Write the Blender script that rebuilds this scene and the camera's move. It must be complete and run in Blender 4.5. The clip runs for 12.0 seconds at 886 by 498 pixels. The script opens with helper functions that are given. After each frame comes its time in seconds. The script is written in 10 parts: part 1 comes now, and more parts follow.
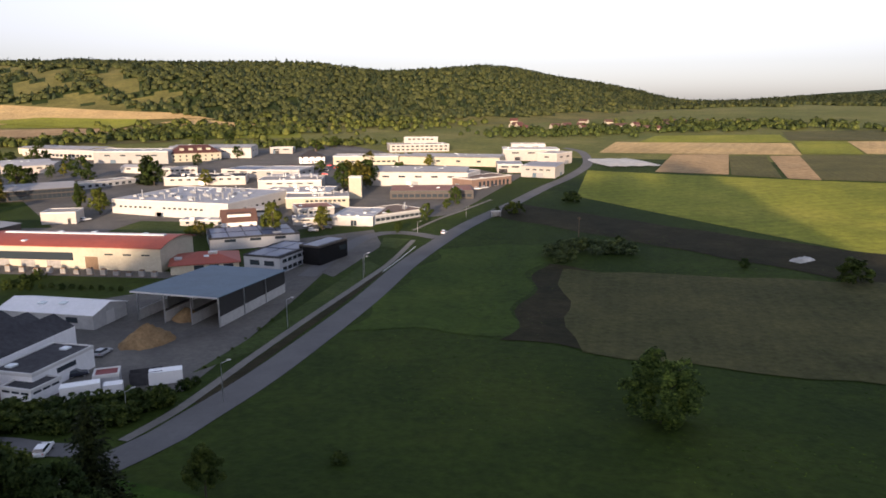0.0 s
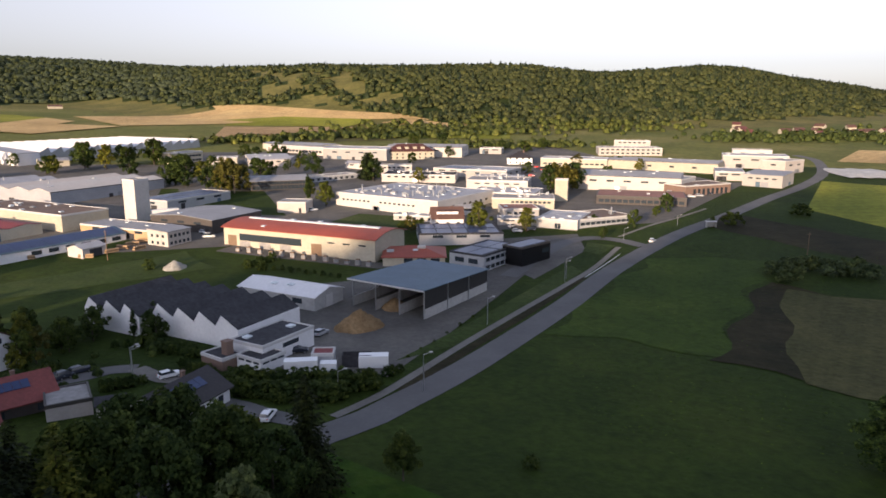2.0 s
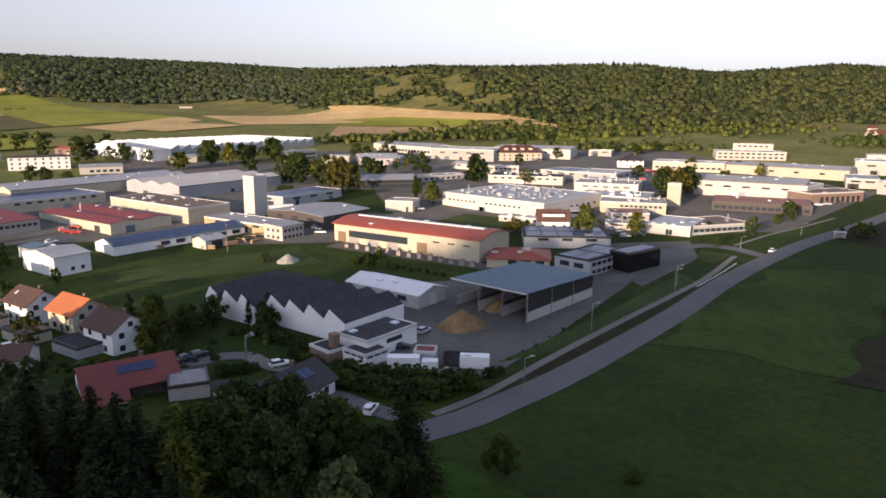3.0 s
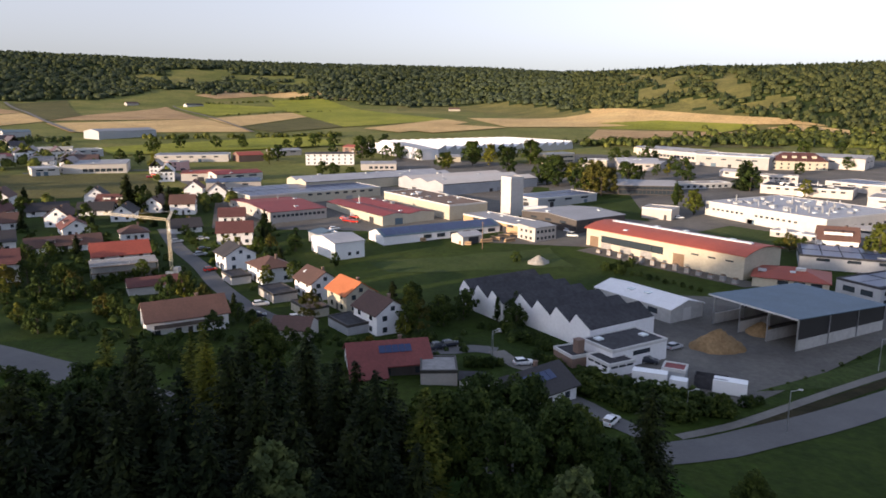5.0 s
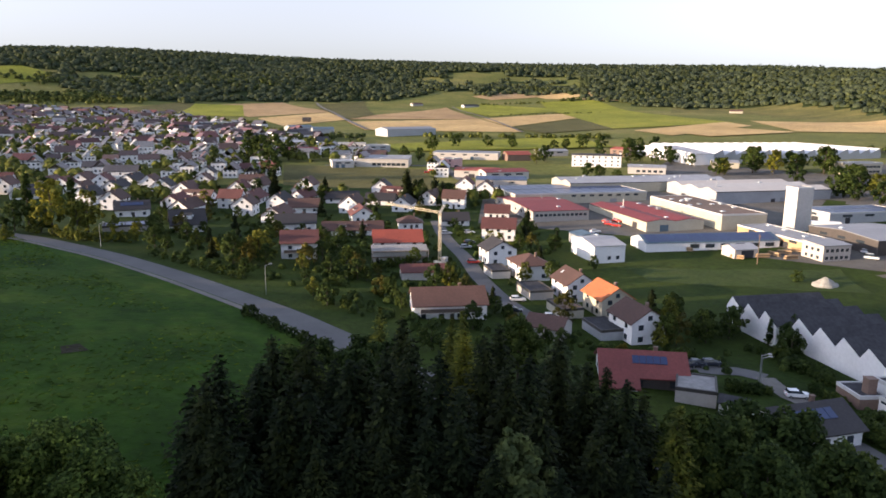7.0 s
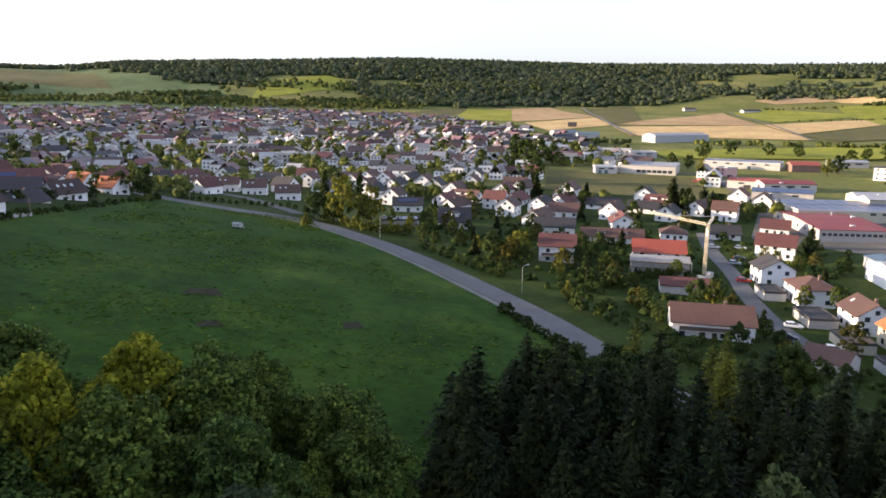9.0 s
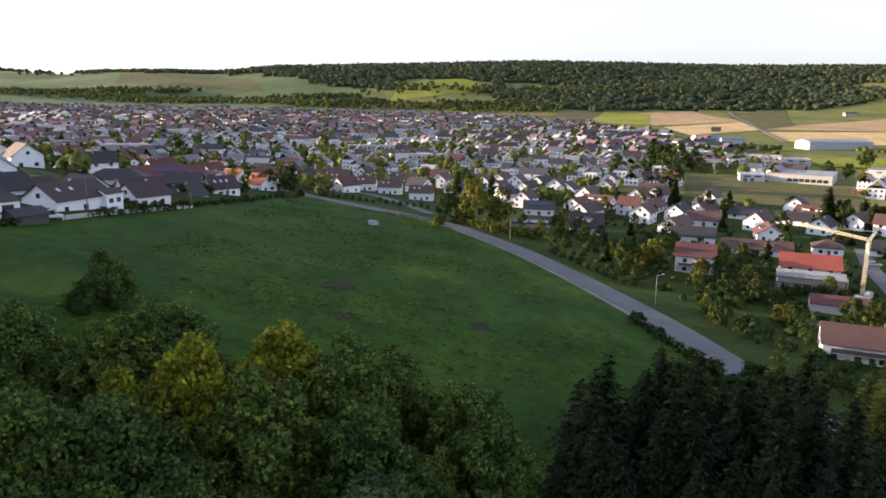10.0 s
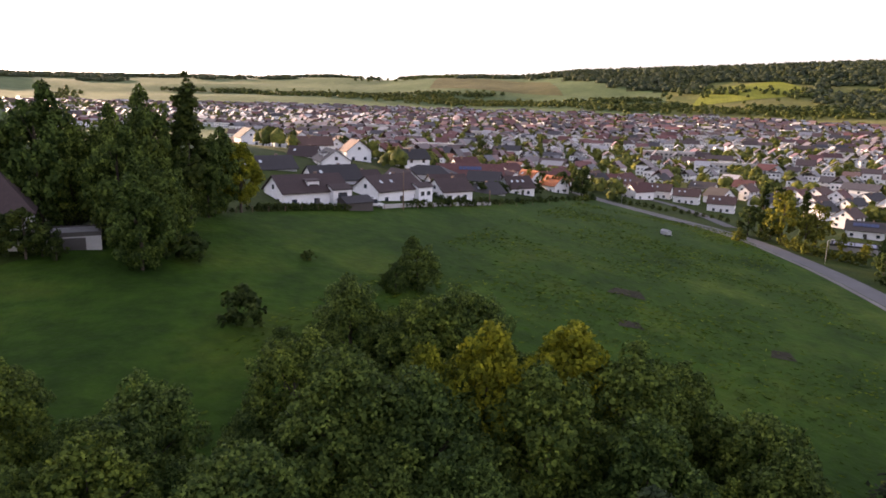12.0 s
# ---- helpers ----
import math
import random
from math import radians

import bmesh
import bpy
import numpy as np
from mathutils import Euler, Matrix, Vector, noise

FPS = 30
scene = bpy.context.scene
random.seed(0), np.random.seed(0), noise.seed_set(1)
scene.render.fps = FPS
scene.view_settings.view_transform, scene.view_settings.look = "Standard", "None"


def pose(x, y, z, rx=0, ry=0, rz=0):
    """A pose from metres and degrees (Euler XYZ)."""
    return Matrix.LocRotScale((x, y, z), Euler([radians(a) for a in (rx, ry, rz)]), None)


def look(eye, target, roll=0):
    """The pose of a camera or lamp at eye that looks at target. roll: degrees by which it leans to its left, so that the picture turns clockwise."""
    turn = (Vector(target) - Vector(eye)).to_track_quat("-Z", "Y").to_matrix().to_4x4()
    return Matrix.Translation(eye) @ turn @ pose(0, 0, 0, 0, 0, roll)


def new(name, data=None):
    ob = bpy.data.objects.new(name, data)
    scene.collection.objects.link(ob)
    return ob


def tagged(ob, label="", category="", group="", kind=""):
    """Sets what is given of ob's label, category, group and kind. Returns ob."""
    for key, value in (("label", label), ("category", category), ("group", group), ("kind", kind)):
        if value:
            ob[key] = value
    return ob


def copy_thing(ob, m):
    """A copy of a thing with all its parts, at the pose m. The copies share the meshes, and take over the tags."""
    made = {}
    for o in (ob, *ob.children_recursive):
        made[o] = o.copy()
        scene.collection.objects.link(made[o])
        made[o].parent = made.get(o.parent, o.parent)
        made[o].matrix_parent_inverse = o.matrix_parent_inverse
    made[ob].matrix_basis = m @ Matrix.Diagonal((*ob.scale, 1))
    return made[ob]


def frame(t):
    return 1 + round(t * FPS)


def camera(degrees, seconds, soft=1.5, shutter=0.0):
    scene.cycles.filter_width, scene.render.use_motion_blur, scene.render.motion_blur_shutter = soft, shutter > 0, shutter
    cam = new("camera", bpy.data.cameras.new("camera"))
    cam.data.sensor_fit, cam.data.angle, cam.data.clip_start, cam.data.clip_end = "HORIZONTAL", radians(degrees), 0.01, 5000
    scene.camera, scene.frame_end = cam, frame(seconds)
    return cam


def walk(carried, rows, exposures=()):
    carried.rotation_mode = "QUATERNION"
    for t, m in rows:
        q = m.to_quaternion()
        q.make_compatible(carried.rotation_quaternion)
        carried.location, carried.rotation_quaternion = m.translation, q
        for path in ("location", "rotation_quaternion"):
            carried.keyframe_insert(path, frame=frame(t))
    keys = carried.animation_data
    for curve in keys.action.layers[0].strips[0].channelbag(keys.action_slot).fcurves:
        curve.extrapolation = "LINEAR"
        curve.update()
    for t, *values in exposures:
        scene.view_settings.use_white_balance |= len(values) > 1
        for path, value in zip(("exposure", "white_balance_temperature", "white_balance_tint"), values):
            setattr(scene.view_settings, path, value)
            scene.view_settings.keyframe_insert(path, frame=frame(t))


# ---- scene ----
EYE = 55.0
cam = camera(64.9, 12.0, soft=1.7)
PATH = [
    (0.0, look((0.00, 0.00, 55.00), (-0.002, 97.879, 34.512), -0.11)),
    (0.5, look((-0.25, 0.21, 55.06), (-6.889, 97.867, 34.581), -0.02)),
    (1.0, look((-0.47, 0.40, 55.11), (-14.719, 97.251, 34.696), 0.06)),
    (1.5, look((-0.68, 0.56, 55.16), (-21.376, 96.249, 34.779), 0.11)),
    (2.0, look((-0.86, 0.70, 55.21), (-29.041, 94.477, 34.916), 0.16)),
    (2.5, look((-1.02, 0.82, 55.25), (-36.256, 92.180, 34.982), 0.26)),
    (4.5, look((-1.44, 1.03, 55.39), (-64.970, 75.606, 35.305), 0.33)),
    (5.0, look((-1.50, 1.03, 55.41), (-72.227, 68.814, 35.365), 0.33)),
    (5.5, look((-1.53, 1.00, 55.43), (-77.911, 62.346, 35.394), 0.34)),
    (6.0, look((-1.54, 0.94, 55.45), (-83.590, 54.436, 35.317), 0.41)),
    (6.5, look((-1.52, 0.86, 55.46), (-87.964, 46.918, 35.289), 0.50)),
    (7.0, look((-1.49, 0.76, 55.47), (-92.097, 37.955, 35.304), 0.55)),
    (9.0, look((-1.14, 0.10, 55.47), (-99.132, 1.990, 35.628), 0.56)),
    (9.5, look((-1.00, -0.12, 55.46), (-98.803, -6.795, 35.729), 0.70)),
    (10.0, look((-0.83, -0.37, 55.44), (-97.507, -16.728, 35.782), 0.82)),
    (10.5, look((-0.65, -0.64, 55.42), (-95.488, -25.485, 35.722), 0.97)),
    (11.0, look((-0.44, -0.94, 55.40), (-92.112, -35.688, 35.678), 1.16)),
    (11.5, look((-0.21, -1.26, 55.38), (-87.644, -45.599, 35.626), 1.30)),
    (12.0, look((0.04, -1.61, 55.35), (-82.140, -55.018, 35.490), 1.39)),
]
walk(cam, PATH, exposures=[(0, 1.24, 6700, 20), (2.5, 1.2, 6650, 20), (4, 1.28, 6550, 19), (5.5, 1.4, 6500, 18), (7, 1.68, 6500, 18), (9, 1.98, 6500, 17), (11, 1.92, 6700, 20), (12, 2.1, 7500, 30)])


# ---- sky and sun ----
SUN_BEARING, SUN_HEIGHT = 172.0, 9.5
world = bpy.data.worlds.new("evening_sky")
scene.world = world
world.use_nodes = True
wn = world.node_tree
for nd in list(wn.nodes):
    wn.nodes.remove(nd)
w_out = wn.nodes.new("ShaderNodeOutputWorld")
w_bg = wn.nodes.new("ShaderNodeBackground")
w_sky = wn.nodes.new("ShaderNodeTexSky")
w_sky.sky_type = "NISHITA"
w_sky.sun_disc = False
w_sky.sun_elevation = radians(SUN_HEIGHT)
w_sky.sun_rotation = radians(-SUN_BEARING)
w_sky.altitude = 450
w_sky.air_density = 0.8
w_sky.dust_density = 0.9
w_sky.ozone_density = 2.2
w_bg.inputs["Strength"].default_value = 0.1
# haze: the sky pales towards the horizon
w_geo = wn.nodes.new("ShaderNodeTexCoord")
w_sep = wn.nodes.new("ShaderNodeSeparateXYZ")
wn.links.new(w_geo.outputs["Generated"], w_sep.inputs[0])
w_map = wn.nodes.new("ShaderNodeMapRange")
w_map.interpolation_type = "SMOOTHSTEP"
for k, v in (("From Min", 0.0), ("From Max", 0.4), ("To Min", 0.3), ("To Max", 0.62)):
    w_map.inputs[k].default_value = v
wn.links.new(w_sep.outputs["Z"], w_map.inputs["Value"])
w_hue = wn.nodes.new("ShaderNodeHueSaturation")
wn.links.new(w_sky.outputs[0], w_hue.inputs["Color"])
wn.links.new(w_map.outputs[0], w_hue.inputs["Saturation"])
w_dim = wn.nodes.new("ShaderNodeMapRange")
for k, v in (("From Min", 0.0), ("From Max", 0.45), ("To Min", 0.6), ("To Max", 1.7)):
    w_dim.inputs[k].default_value = v
wn.links.new(w_sep.outputs["Z"], w_dim.inputs["Value"])
wn.links.new(w_dim.outputs[0], w_hue.inputs["Value"])
w_tint = wn.nodes.new("ShaderNodeMix")
w_tint.data_type, w_tint.blend_type = "RGBA", "MULTIPLY"
w_tint.inputs[0].default_value = 1.0
w_tint.inputs[7].default_value = (1.0, 0.985, 0.975, 1)
wn.links.new(w_hue.outputs[0], w_tint.inputs[6])
wn.links.new(w_tint.outputs[2], w_bg.inputs[0])
wn.links.new(w_bg.outputs[0], w_out.inputs[0])

sun_data = bpy.data.lights.new("sun", "SUN")
sun_data.energy = 3.6
sun_data.angle = radians(0.6)
sun_data.color = (1.0, 0.79, 0.54)
sun = new("sun", sun_data)
sun.matrix_world = look((-400 * math.sin(radians(SUN_BEARING)), 400 * math.cos(radians(SUN_BEARING)), 400 * math.tan(radians(SUN_HEIGHT))), (0, 0, 0))


# ---- materials ----
def node_material(name):
    m = bpy.data.materials.new(name)
    m.use_nodes = True
    nt = m.node_tree
    for nd in list(nt.nodes):
        nt.nodes.remove(nd)
    out = nt.nodes.new("ShaderNodeOutputMaterial")
    bsdf = nt.nodes.new("ShaderNodeBsdfPrincipled")
    nt.links.new(bsdf.outputs[0], out.inputs[0])
    return m, nt, bsdf, out


def noise_tex(nt, coord, scale, detail=4.0, rough=0.6):
    n = nt.nodes.new("ShaderNodeTexNoise")
    n.inputs["Scale"].default_value, n.inputs["Detail"].default_value, n.inputs["Roughness"].default_value = scale, detail, rough
    nt.links.new(coord, n.inputs["Vector"])
    return n.outputs["Fac"]


def ramp(nt, fac, stops, mode="LINEAR"):
    r = nt.nodes.new("ShaderNodeValToRGB")
    r.color_ramp.interpolation = mode
    el = r.color_ramp.elements
    while len(el) < len(stops):
        el.new(0.5)
    for e, (p, c) in zip(el, stops):
        e.position, e.color = p, (*c, 1)
    nt.links.new(fac, r.inputs[0])
    return r.outputs["Color"]


def blend(nt, fac, a, b, kind="MIX"):
    m = nt.nodes.new("ShaderNodeMix")
    m.data_type, m.blend_type = "RGBA", kind
    for sock, v in ((m.inputs[0], fac), (m.inputs[6], a), (m.inputs[7], b)):
        if isinstance(v, bpy.types.NodeSocket):
            nt.links.new(v, sock)
        else:
            sock.default_value = v if isinstance(v, (int, float)) else (*v, 1)
    return m.outputs[2]


def position(nt):
    return nt.nodes.new("ShaderNodeNewGeometry").outputs["Position"]


def local(nt):
    return nt.nodes.new("ShaderNodeTexCoord").outputs["Object"]


def shade(c, k):
    return tuple(min(1.0, v * k) for v in c)


def plain(name, col, rough=0.8, var=0.18, grain=3.0, stain=0.12, bump=0.15, metal=0.0, spread=0.0):
    """Coarse stains and fine grain on one base colour; spread varies it from object to object."""
    m, nt, b, out = node_material(name)
    pos = local(nt)
    c = ramp(nt, noise_tex(nt, pos, grain, 5), [(0.3, shade(col, 1 - var)), (0.7, shade(col, 1 + var))])
    s = ramp(nt, noise_tex(nt, pos, stain, 3), [(0.35, shade((1, 1, 1), 1 - var)), (0.65, (1, 1, 1))])
    c = blend(nt, 1.0, c, s, "MULTIPLY")
    if spread:
        info = nt.nodes.new("ShaderNodeObjectInfo")
        r = ramp(nt, info.outputs["Random"], [(0, shade((1, 1, 1), 1 - spread)), (0.5, (1, 1 - spread * 0.2, 1 - spread * 0.35)), (1, (1, 1, 1))])
        c = blend(nt, 1.0, c, r, "MULTIPLY")
    nt.links.new(c, b.inputs["Base Color"])
    b.inputs["Roughness"].default_value, b.inputs["Metallic"].default_value = rough, metal
    if bump:
        bp = nt.nodes.new("ShaderNodeBump")
        bp.inputs["Strength"].default_value = bump
        nt.links.new(noise_tex(nt, pos, grain * 2, 3), bp.inputs["Height"])
        nt.links.new(bp.outputs[0], b.inputs["Normal"])
    return m


def seamed(name, col, rough=0.45, pitch=0.5, axis=0, var=0.15, metal=0.0, depth=0.4, spread=0.0):
    """Sheet or tile roofing with regular seams along one axis."""
    m = plain(name, col, rough, var, 2.0, 0.15, 0, metal, spread)
    nt = m.node_tree
    b = next(n for n in nt.nodes if n.type == "BSDF_PRINCIPLED")
    w = nt.nodes.new("ShaderNodeTexWave")
    w.bands_direction = "XYZ"[axis]
    w.inputs["Scale"].default_value = 0.314 / pitch
    w.inputs["Distortion"].default_value = 0.3
    nt.links.new(local(nt), w.inputs["Vector"])
    bp = nt.nodes.new("ShaderNodeBump")
    bp.inputs["Strength"].default_value = depth
    nt.links.new(w.outputs["Fac"], bp.inputs["Height"])
    nt.links.new(bp.outputs[0], b.inputs["Normal"])
    return m


def soil(name, dark, mid, light, big=0.01, fine=0.6, stripes=None, rough=0.95, bump=0.6, even=0.0):
    """Ground cover: three tones by a coarse and a fine noise; stripes (turn in degrees, metres) for drilled and mown rows."""
    m, nt, b, out = node_material(name)
    pos = position(nt)
    c1 = ramp(nt, noise_tex(nt, pos, big, 6, 0.65), [(0.3, dark), (0.52, mid), (0.72, light)])
    c2 = ramp(nt, noise_tex(nt, pos, fine, 6, 0.7), [(0.25, (0.55, 0.55, 0.55)), (0.75, (1.3, 1.3, 1.3))])
    c = blend(nt, 1.0 - even, c1, c2, "MULTIPLY")
    c = blend(nt, 0.6 * (1 - even), c, ramp(nt, noise_tex(nt, pos, fine * 0.13, 4), [(0.3, (0.7, 0.72, 0.7)), (0.7, (1.2, 1.15, 1.0))]), "MULTIPLY")
    if stripes:
        mp = nt.nodes.new("ShaderNodeMapping")
        mp.inputs["Rotation"].default_value = (0, 0, radians(stripes[0]))
        nt.links.new(pos, mp.inputs["Vector"])
        w = nt.nodes.new("ShaderNodeTexWave")
        w.inputs["Scale"].default_value = 0.314 / stripes[1]
        w.inputs["Distortion"].default_value = 1.5
        w.inputs["Detail"].default_value = 2
        nt.links.new(mp.outputs[0], w.inputs["Vector"])
        c = blend(nt, 0.22, c, ramp(nt, w.outputs["Fac"], [(0.3, (0.75, 0.75, 0.72)), (0.7, (1.1, 1.1, 1.1))]), "MULTIPLY")
    nt.links.new(c, b.inputs["Base Color"])
    b.inputs["Roughness"].default_value = rough
    b.inputs["Specular IOR Level"].default_value = 0.1
    bp = nt.nodes.new("ShaderNodeBump")
    bp.inputs["Strength"].default_value, bp.inputs["Distance"].default_value = bump, 0.4
    nt.links.new(noise_tex(nt, pos, fine * 1.7, 4), bp.inputs["Height"])
    nt.links.new(bp.outputs[0], b.inputs["Normal"])
    return m


def foliage(name, dark, light, through_light=0.35, autumn=None):
    m, nt, b, out = node_material(name)
    geo = nt.nodes.new("ShaderNodeNewGeometry")
    info = nt.nodes.new("ShaderNodeObjectInfo")
    c = ramp(nt, geo.outputs["Random Per Island"], [(0.0, dark), (0.6, tuple((p + q) / 2 for p, q in zip(dark, light))), (1.0, light)])
    c = blend(nt, 1.0, c, ramp(nt, info.outputs["Random"], [(0, (0.72, 0.8, 0.84)), (0.5, (1, 1, 1)), (1, (1.22, 1.14, 0.9))]), "MULTIPLY")
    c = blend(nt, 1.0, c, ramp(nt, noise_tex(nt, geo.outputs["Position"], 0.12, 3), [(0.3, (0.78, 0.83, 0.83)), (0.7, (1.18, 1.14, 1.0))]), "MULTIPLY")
    # clump-sized noise paints in dark gaps and brighter leafy puffs
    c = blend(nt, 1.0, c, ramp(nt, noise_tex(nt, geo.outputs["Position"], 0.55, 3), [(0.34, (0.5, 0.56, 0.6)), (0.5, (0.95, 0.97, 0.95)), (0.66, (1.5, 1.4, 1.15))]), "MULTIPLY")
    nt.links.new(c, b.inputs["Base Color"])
    b.inputs["Roughness"].default_value = 0.7
    b.inputs["Specular IOR Level"].default_value = 0.08
    tr = nt.nodes.new("ShaderNodeBsdfTranslucent")
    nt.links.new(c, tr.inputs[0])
    mx = nt.nodes.new("ShaderNodeMixShader")
    mx.inputs[0].default_value = through_light
    nt.links.new(b.outputs[0], mx.inputs[1])
    nt.links.new(tr.outputs[0], mx.inputs[2])
    nt.links.new(mx.outputs[0], out.inputs[0])
    return m


def glazing(name, col=(0.03, 0.04, 0.05), rough=0.08):
    m, nt, b, out = node_material(name)
    b.inputs["Base Color"].default_value = (*col, 1)
    b.inputs["Roughness"].default_value = rough
    b.inputs["Specular IOR Level"].default_value = 0.8
    return m


def roof_mix(name, col):
    """Roof tiles of many houses in one mesh: each roof its own shade."""
    m, nt, b, out = node_material(name)
    geo = nt.nodes.new("ShaderNodeNewGeometry")
    c = ramp(nt, geo.outputs["Random Per Island"], [(0, shade(col, 0.6)), (0.5, col), (1, shade(col, 1.4))])
    c = blend(nt, 1.0, c, ramp(nt, noise_tex(nt, geo.outputs["Position"], 0.8, 4), [(0.3, (0.75, 0.75, 0.75)), (0.7, (1.1, 1.1, 1.1))]), "MULTIPLY")
    nt.links.new(c, b.inputs["Base Color"])
    b.inputs["Roughness"].default_value = 0.42
    return m


ROOF_FAR_RED = roof_mix("distant_red_tiles", (0.13, 0.05, 0.042))
ROOF_FAR_BROWN = roof_mix("distant_brown_tiles", (0.095, 0.06, 0.051))
ROOF_FAR_DARK = roof_mix("distant_grey_tiles", (0.05, 0.046, 0.049))
# some far roofs are paled to carry haze and low-sun sheen in their colour
ROOF_FAR_HAZE = roof_mix("distant_haze_paled_roofs", (0.30, 0.29, 0.285))
# meadow and pasture greens are darkened: part of the shade is in their colour
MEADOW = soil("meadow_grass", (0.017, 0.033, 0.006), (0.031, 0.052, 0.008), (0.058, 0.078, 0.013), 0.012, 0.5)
PASTURE = soil("pasture_grass", (0.014, 0.040, 0.004), (0.028, 0.068, 0.006), (0.066, 0.102, 0.012), 0.05, 0.3, bump=1.0)
LAWN = soil("lawn_grass", (0.030, 0.050, 0.014), (0.046, 0.070, 0.019), (0.07, 0.088, 0.027), 0.05, 0.8)
REED = soil("fallow_sedge", (0.020, 0.020, 0.009), (0.033, 0.029, 0.014), (0.05, 0.042, 0.02), 0.05, 0.3)
# field colours are raised to add sunlight that the grazing sun doesn't give
MOWN = soil("mown_meadow", (0.085, 0.085, 0.034), (0.115, 0.108, 0.042), (0.15, 0.135, 0.052), 0.02, 0.5, (15, 4))
STUBBLE = soil("stubble_field", (0.46, 0.32, 0.15), (0.55, 0.385, 0.185), (0.61, 0.45, 0.22), 0.01, 0.3, (30, 9))
EARTH = soil("ploughed_field", (0.33, 0.22, 0.12), (0.41, 0.28, 0.15), (0.47, 0.33, 0.18), 0.01, 0.3, (60, 7))
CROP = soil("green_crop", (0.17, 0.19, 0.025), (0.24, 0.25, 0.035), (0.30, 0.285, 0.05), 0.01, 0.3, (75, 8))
DRYGRASS = soil("dry_hill_grass", (0.10, 0.10, 0.032), (0.145, 0.135, 0.045), (0.20, 0.175, 0.06), 0.02, 0.2)
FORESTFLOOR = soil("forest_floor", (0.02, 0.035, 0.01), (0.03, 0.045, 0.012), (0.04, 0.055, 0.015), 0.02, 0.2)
ASPHALT = soil("asphalt", (0.115, 0.112, 0.112), (0.135, 0.132, 0.132), (0.155, 0.152, 0.15), 0.08, 1.5, rough=0.85, bump=0.1, even=0.75)
PAVING = soil("path_paving", (0.15, 0.14, 0.13), (0.185, 0.175, 0.16), (0.22, 0.21, 0.19), 0.1, 1.2, rough=0.85, bump=0.15, even=0.6)
YARD = soil("gravel_yard", (0.10, 0.094, 0.088), (0.132, 0.125, 0.116), (0.17, 0.16, 0.147), 0.06, 0.9, rough=0.9, bump=0.3, even=0.4)
LINE = plain("road_marking", (0.7, 0.7, 0.68), 0.7, 0.2, 2)
SAND = soil("sand", (0.2, 0.13, 0.07), (0.26, 0.17, 0.092), (0.31, 0.215, 0.12), 0.3, 1.5)
RUBBLE = soil("rubble", (0.28, 0.27, 0.25), (0.36, 0.35, 0.32), (0.45, 0.43, 0.4), 0.4, 1.5)

# white kept low in colour, since the sun falls on the estate's walls
WHITE = plain("white_render", (0.48, 0.465, 0.44), 0.85, 0.08, 1.5, 0.3, 0.1, spread=0.34)
CREAM = plain("cream_render", (0.45, 0.415, 0.325), 0.85, 0.09, 1.5, 0.3, 0.1, spread=0.1)
GREYWALL = plain("grey_cladding", (0.36, 0.37, 0.38), 0.55, 0.08, 1.0, 0.2, 0.1)
BLACKWALL = seamed("black_cladding", (0.008, 0.008, 0.009), 0.75, 0.4, 0)
DARKWALL = plain("dark_brown_cladding", (0.06, 0.05, 0.045), 0.7, 0.2, 2)
BROWNWALL = plain("brick_brown_wall", (0.2, 0.13, 0.1), 0.85, 0.15, 2)
CONCRETE = plain("concrete", (0.42, 0.41, 0.39), 0.9, 0.12, 1.0, 0.3, 0.25)
PINK = plain("pink_render", (0.6, 0.36, 0.33), 0.85, 0.06, 1.5)
GREENWALL = plain("sea_green_boards", (0.16, 0.3, 0.27), 0.8, 0.1, 2)
TILE_RED = seamed("red_roof_tiles", (0.118, 0.042, 0.036), 0.78, 0.34, 1, 0.2, spread=0.3)
TILE_BROWN = seamed("brown_roof_tiles", (0.105, 0.055, 0.042), 0.75, 0.34, 1, 0.2, spread=0.3)
TILE_DARK = seamed("dark_grey_roof_tiles", (0.034, 0.031, 0.033), 0.75, 0.34, 1, 0.2, spread=0.3)
TILE_UMBER = seamed("umber_roof_tiles", (0.05, 0.03, 0.028), 0.8, 0.34, 1, 0.2, spread=0.2)
TILE_ORANGE = seamed("orange_roof_tiles", (0.42, 0.13, 0.045), 0.75, 0.34, 1, 0.15)
SHEET_RED = seamed("red_sheet_roof", (0.30, 0.062, 0.035), 0.65, 0.8, 0, 0.15)
SHEET_MAROON = seamed("maroon_sheet_roof", (0.2, 0.03, 0.03), 0.7, 0.8, 0, 0.15)
SHEET_BLUE = seamed("blue_grey_sheet_roof", (0.075, 0.125, 0.17), 0.65, 0.6, 1, 0.15)
SHEET_WHITE = seamed("white_sheet_roof", (0.34, 0.345, 0.36), 0.65, 0.7, 0, 0.14)
SHEET_GREY = seamed("grey_sheet_roof", (0.26, 0.265, 0.275), 0.65, 0.7, 0, 0.12)
FELT_DARK = plain("dark_felt_roof", (0.055, 0.055, 0.06), 0.85, 0.25, 1.0, 0.15, 0.2)
FELT_BROWN = plain("brown_gravel_roof", (0.15, 0.10, 0.075), 0.9, 0.2, 1.0, 0.12, 0.3)
FELT_GREY = plain("grey_gravel_roof", (0.28, 0.27, 0.26), 0.9, 0.2, 1.0, 0.12, 0.3)
FELT_RED = plain("red_gravel_roof", (0.26, 0.12, 0.09), 0.9, 0.2, 1.0, 0.12, 0.3)
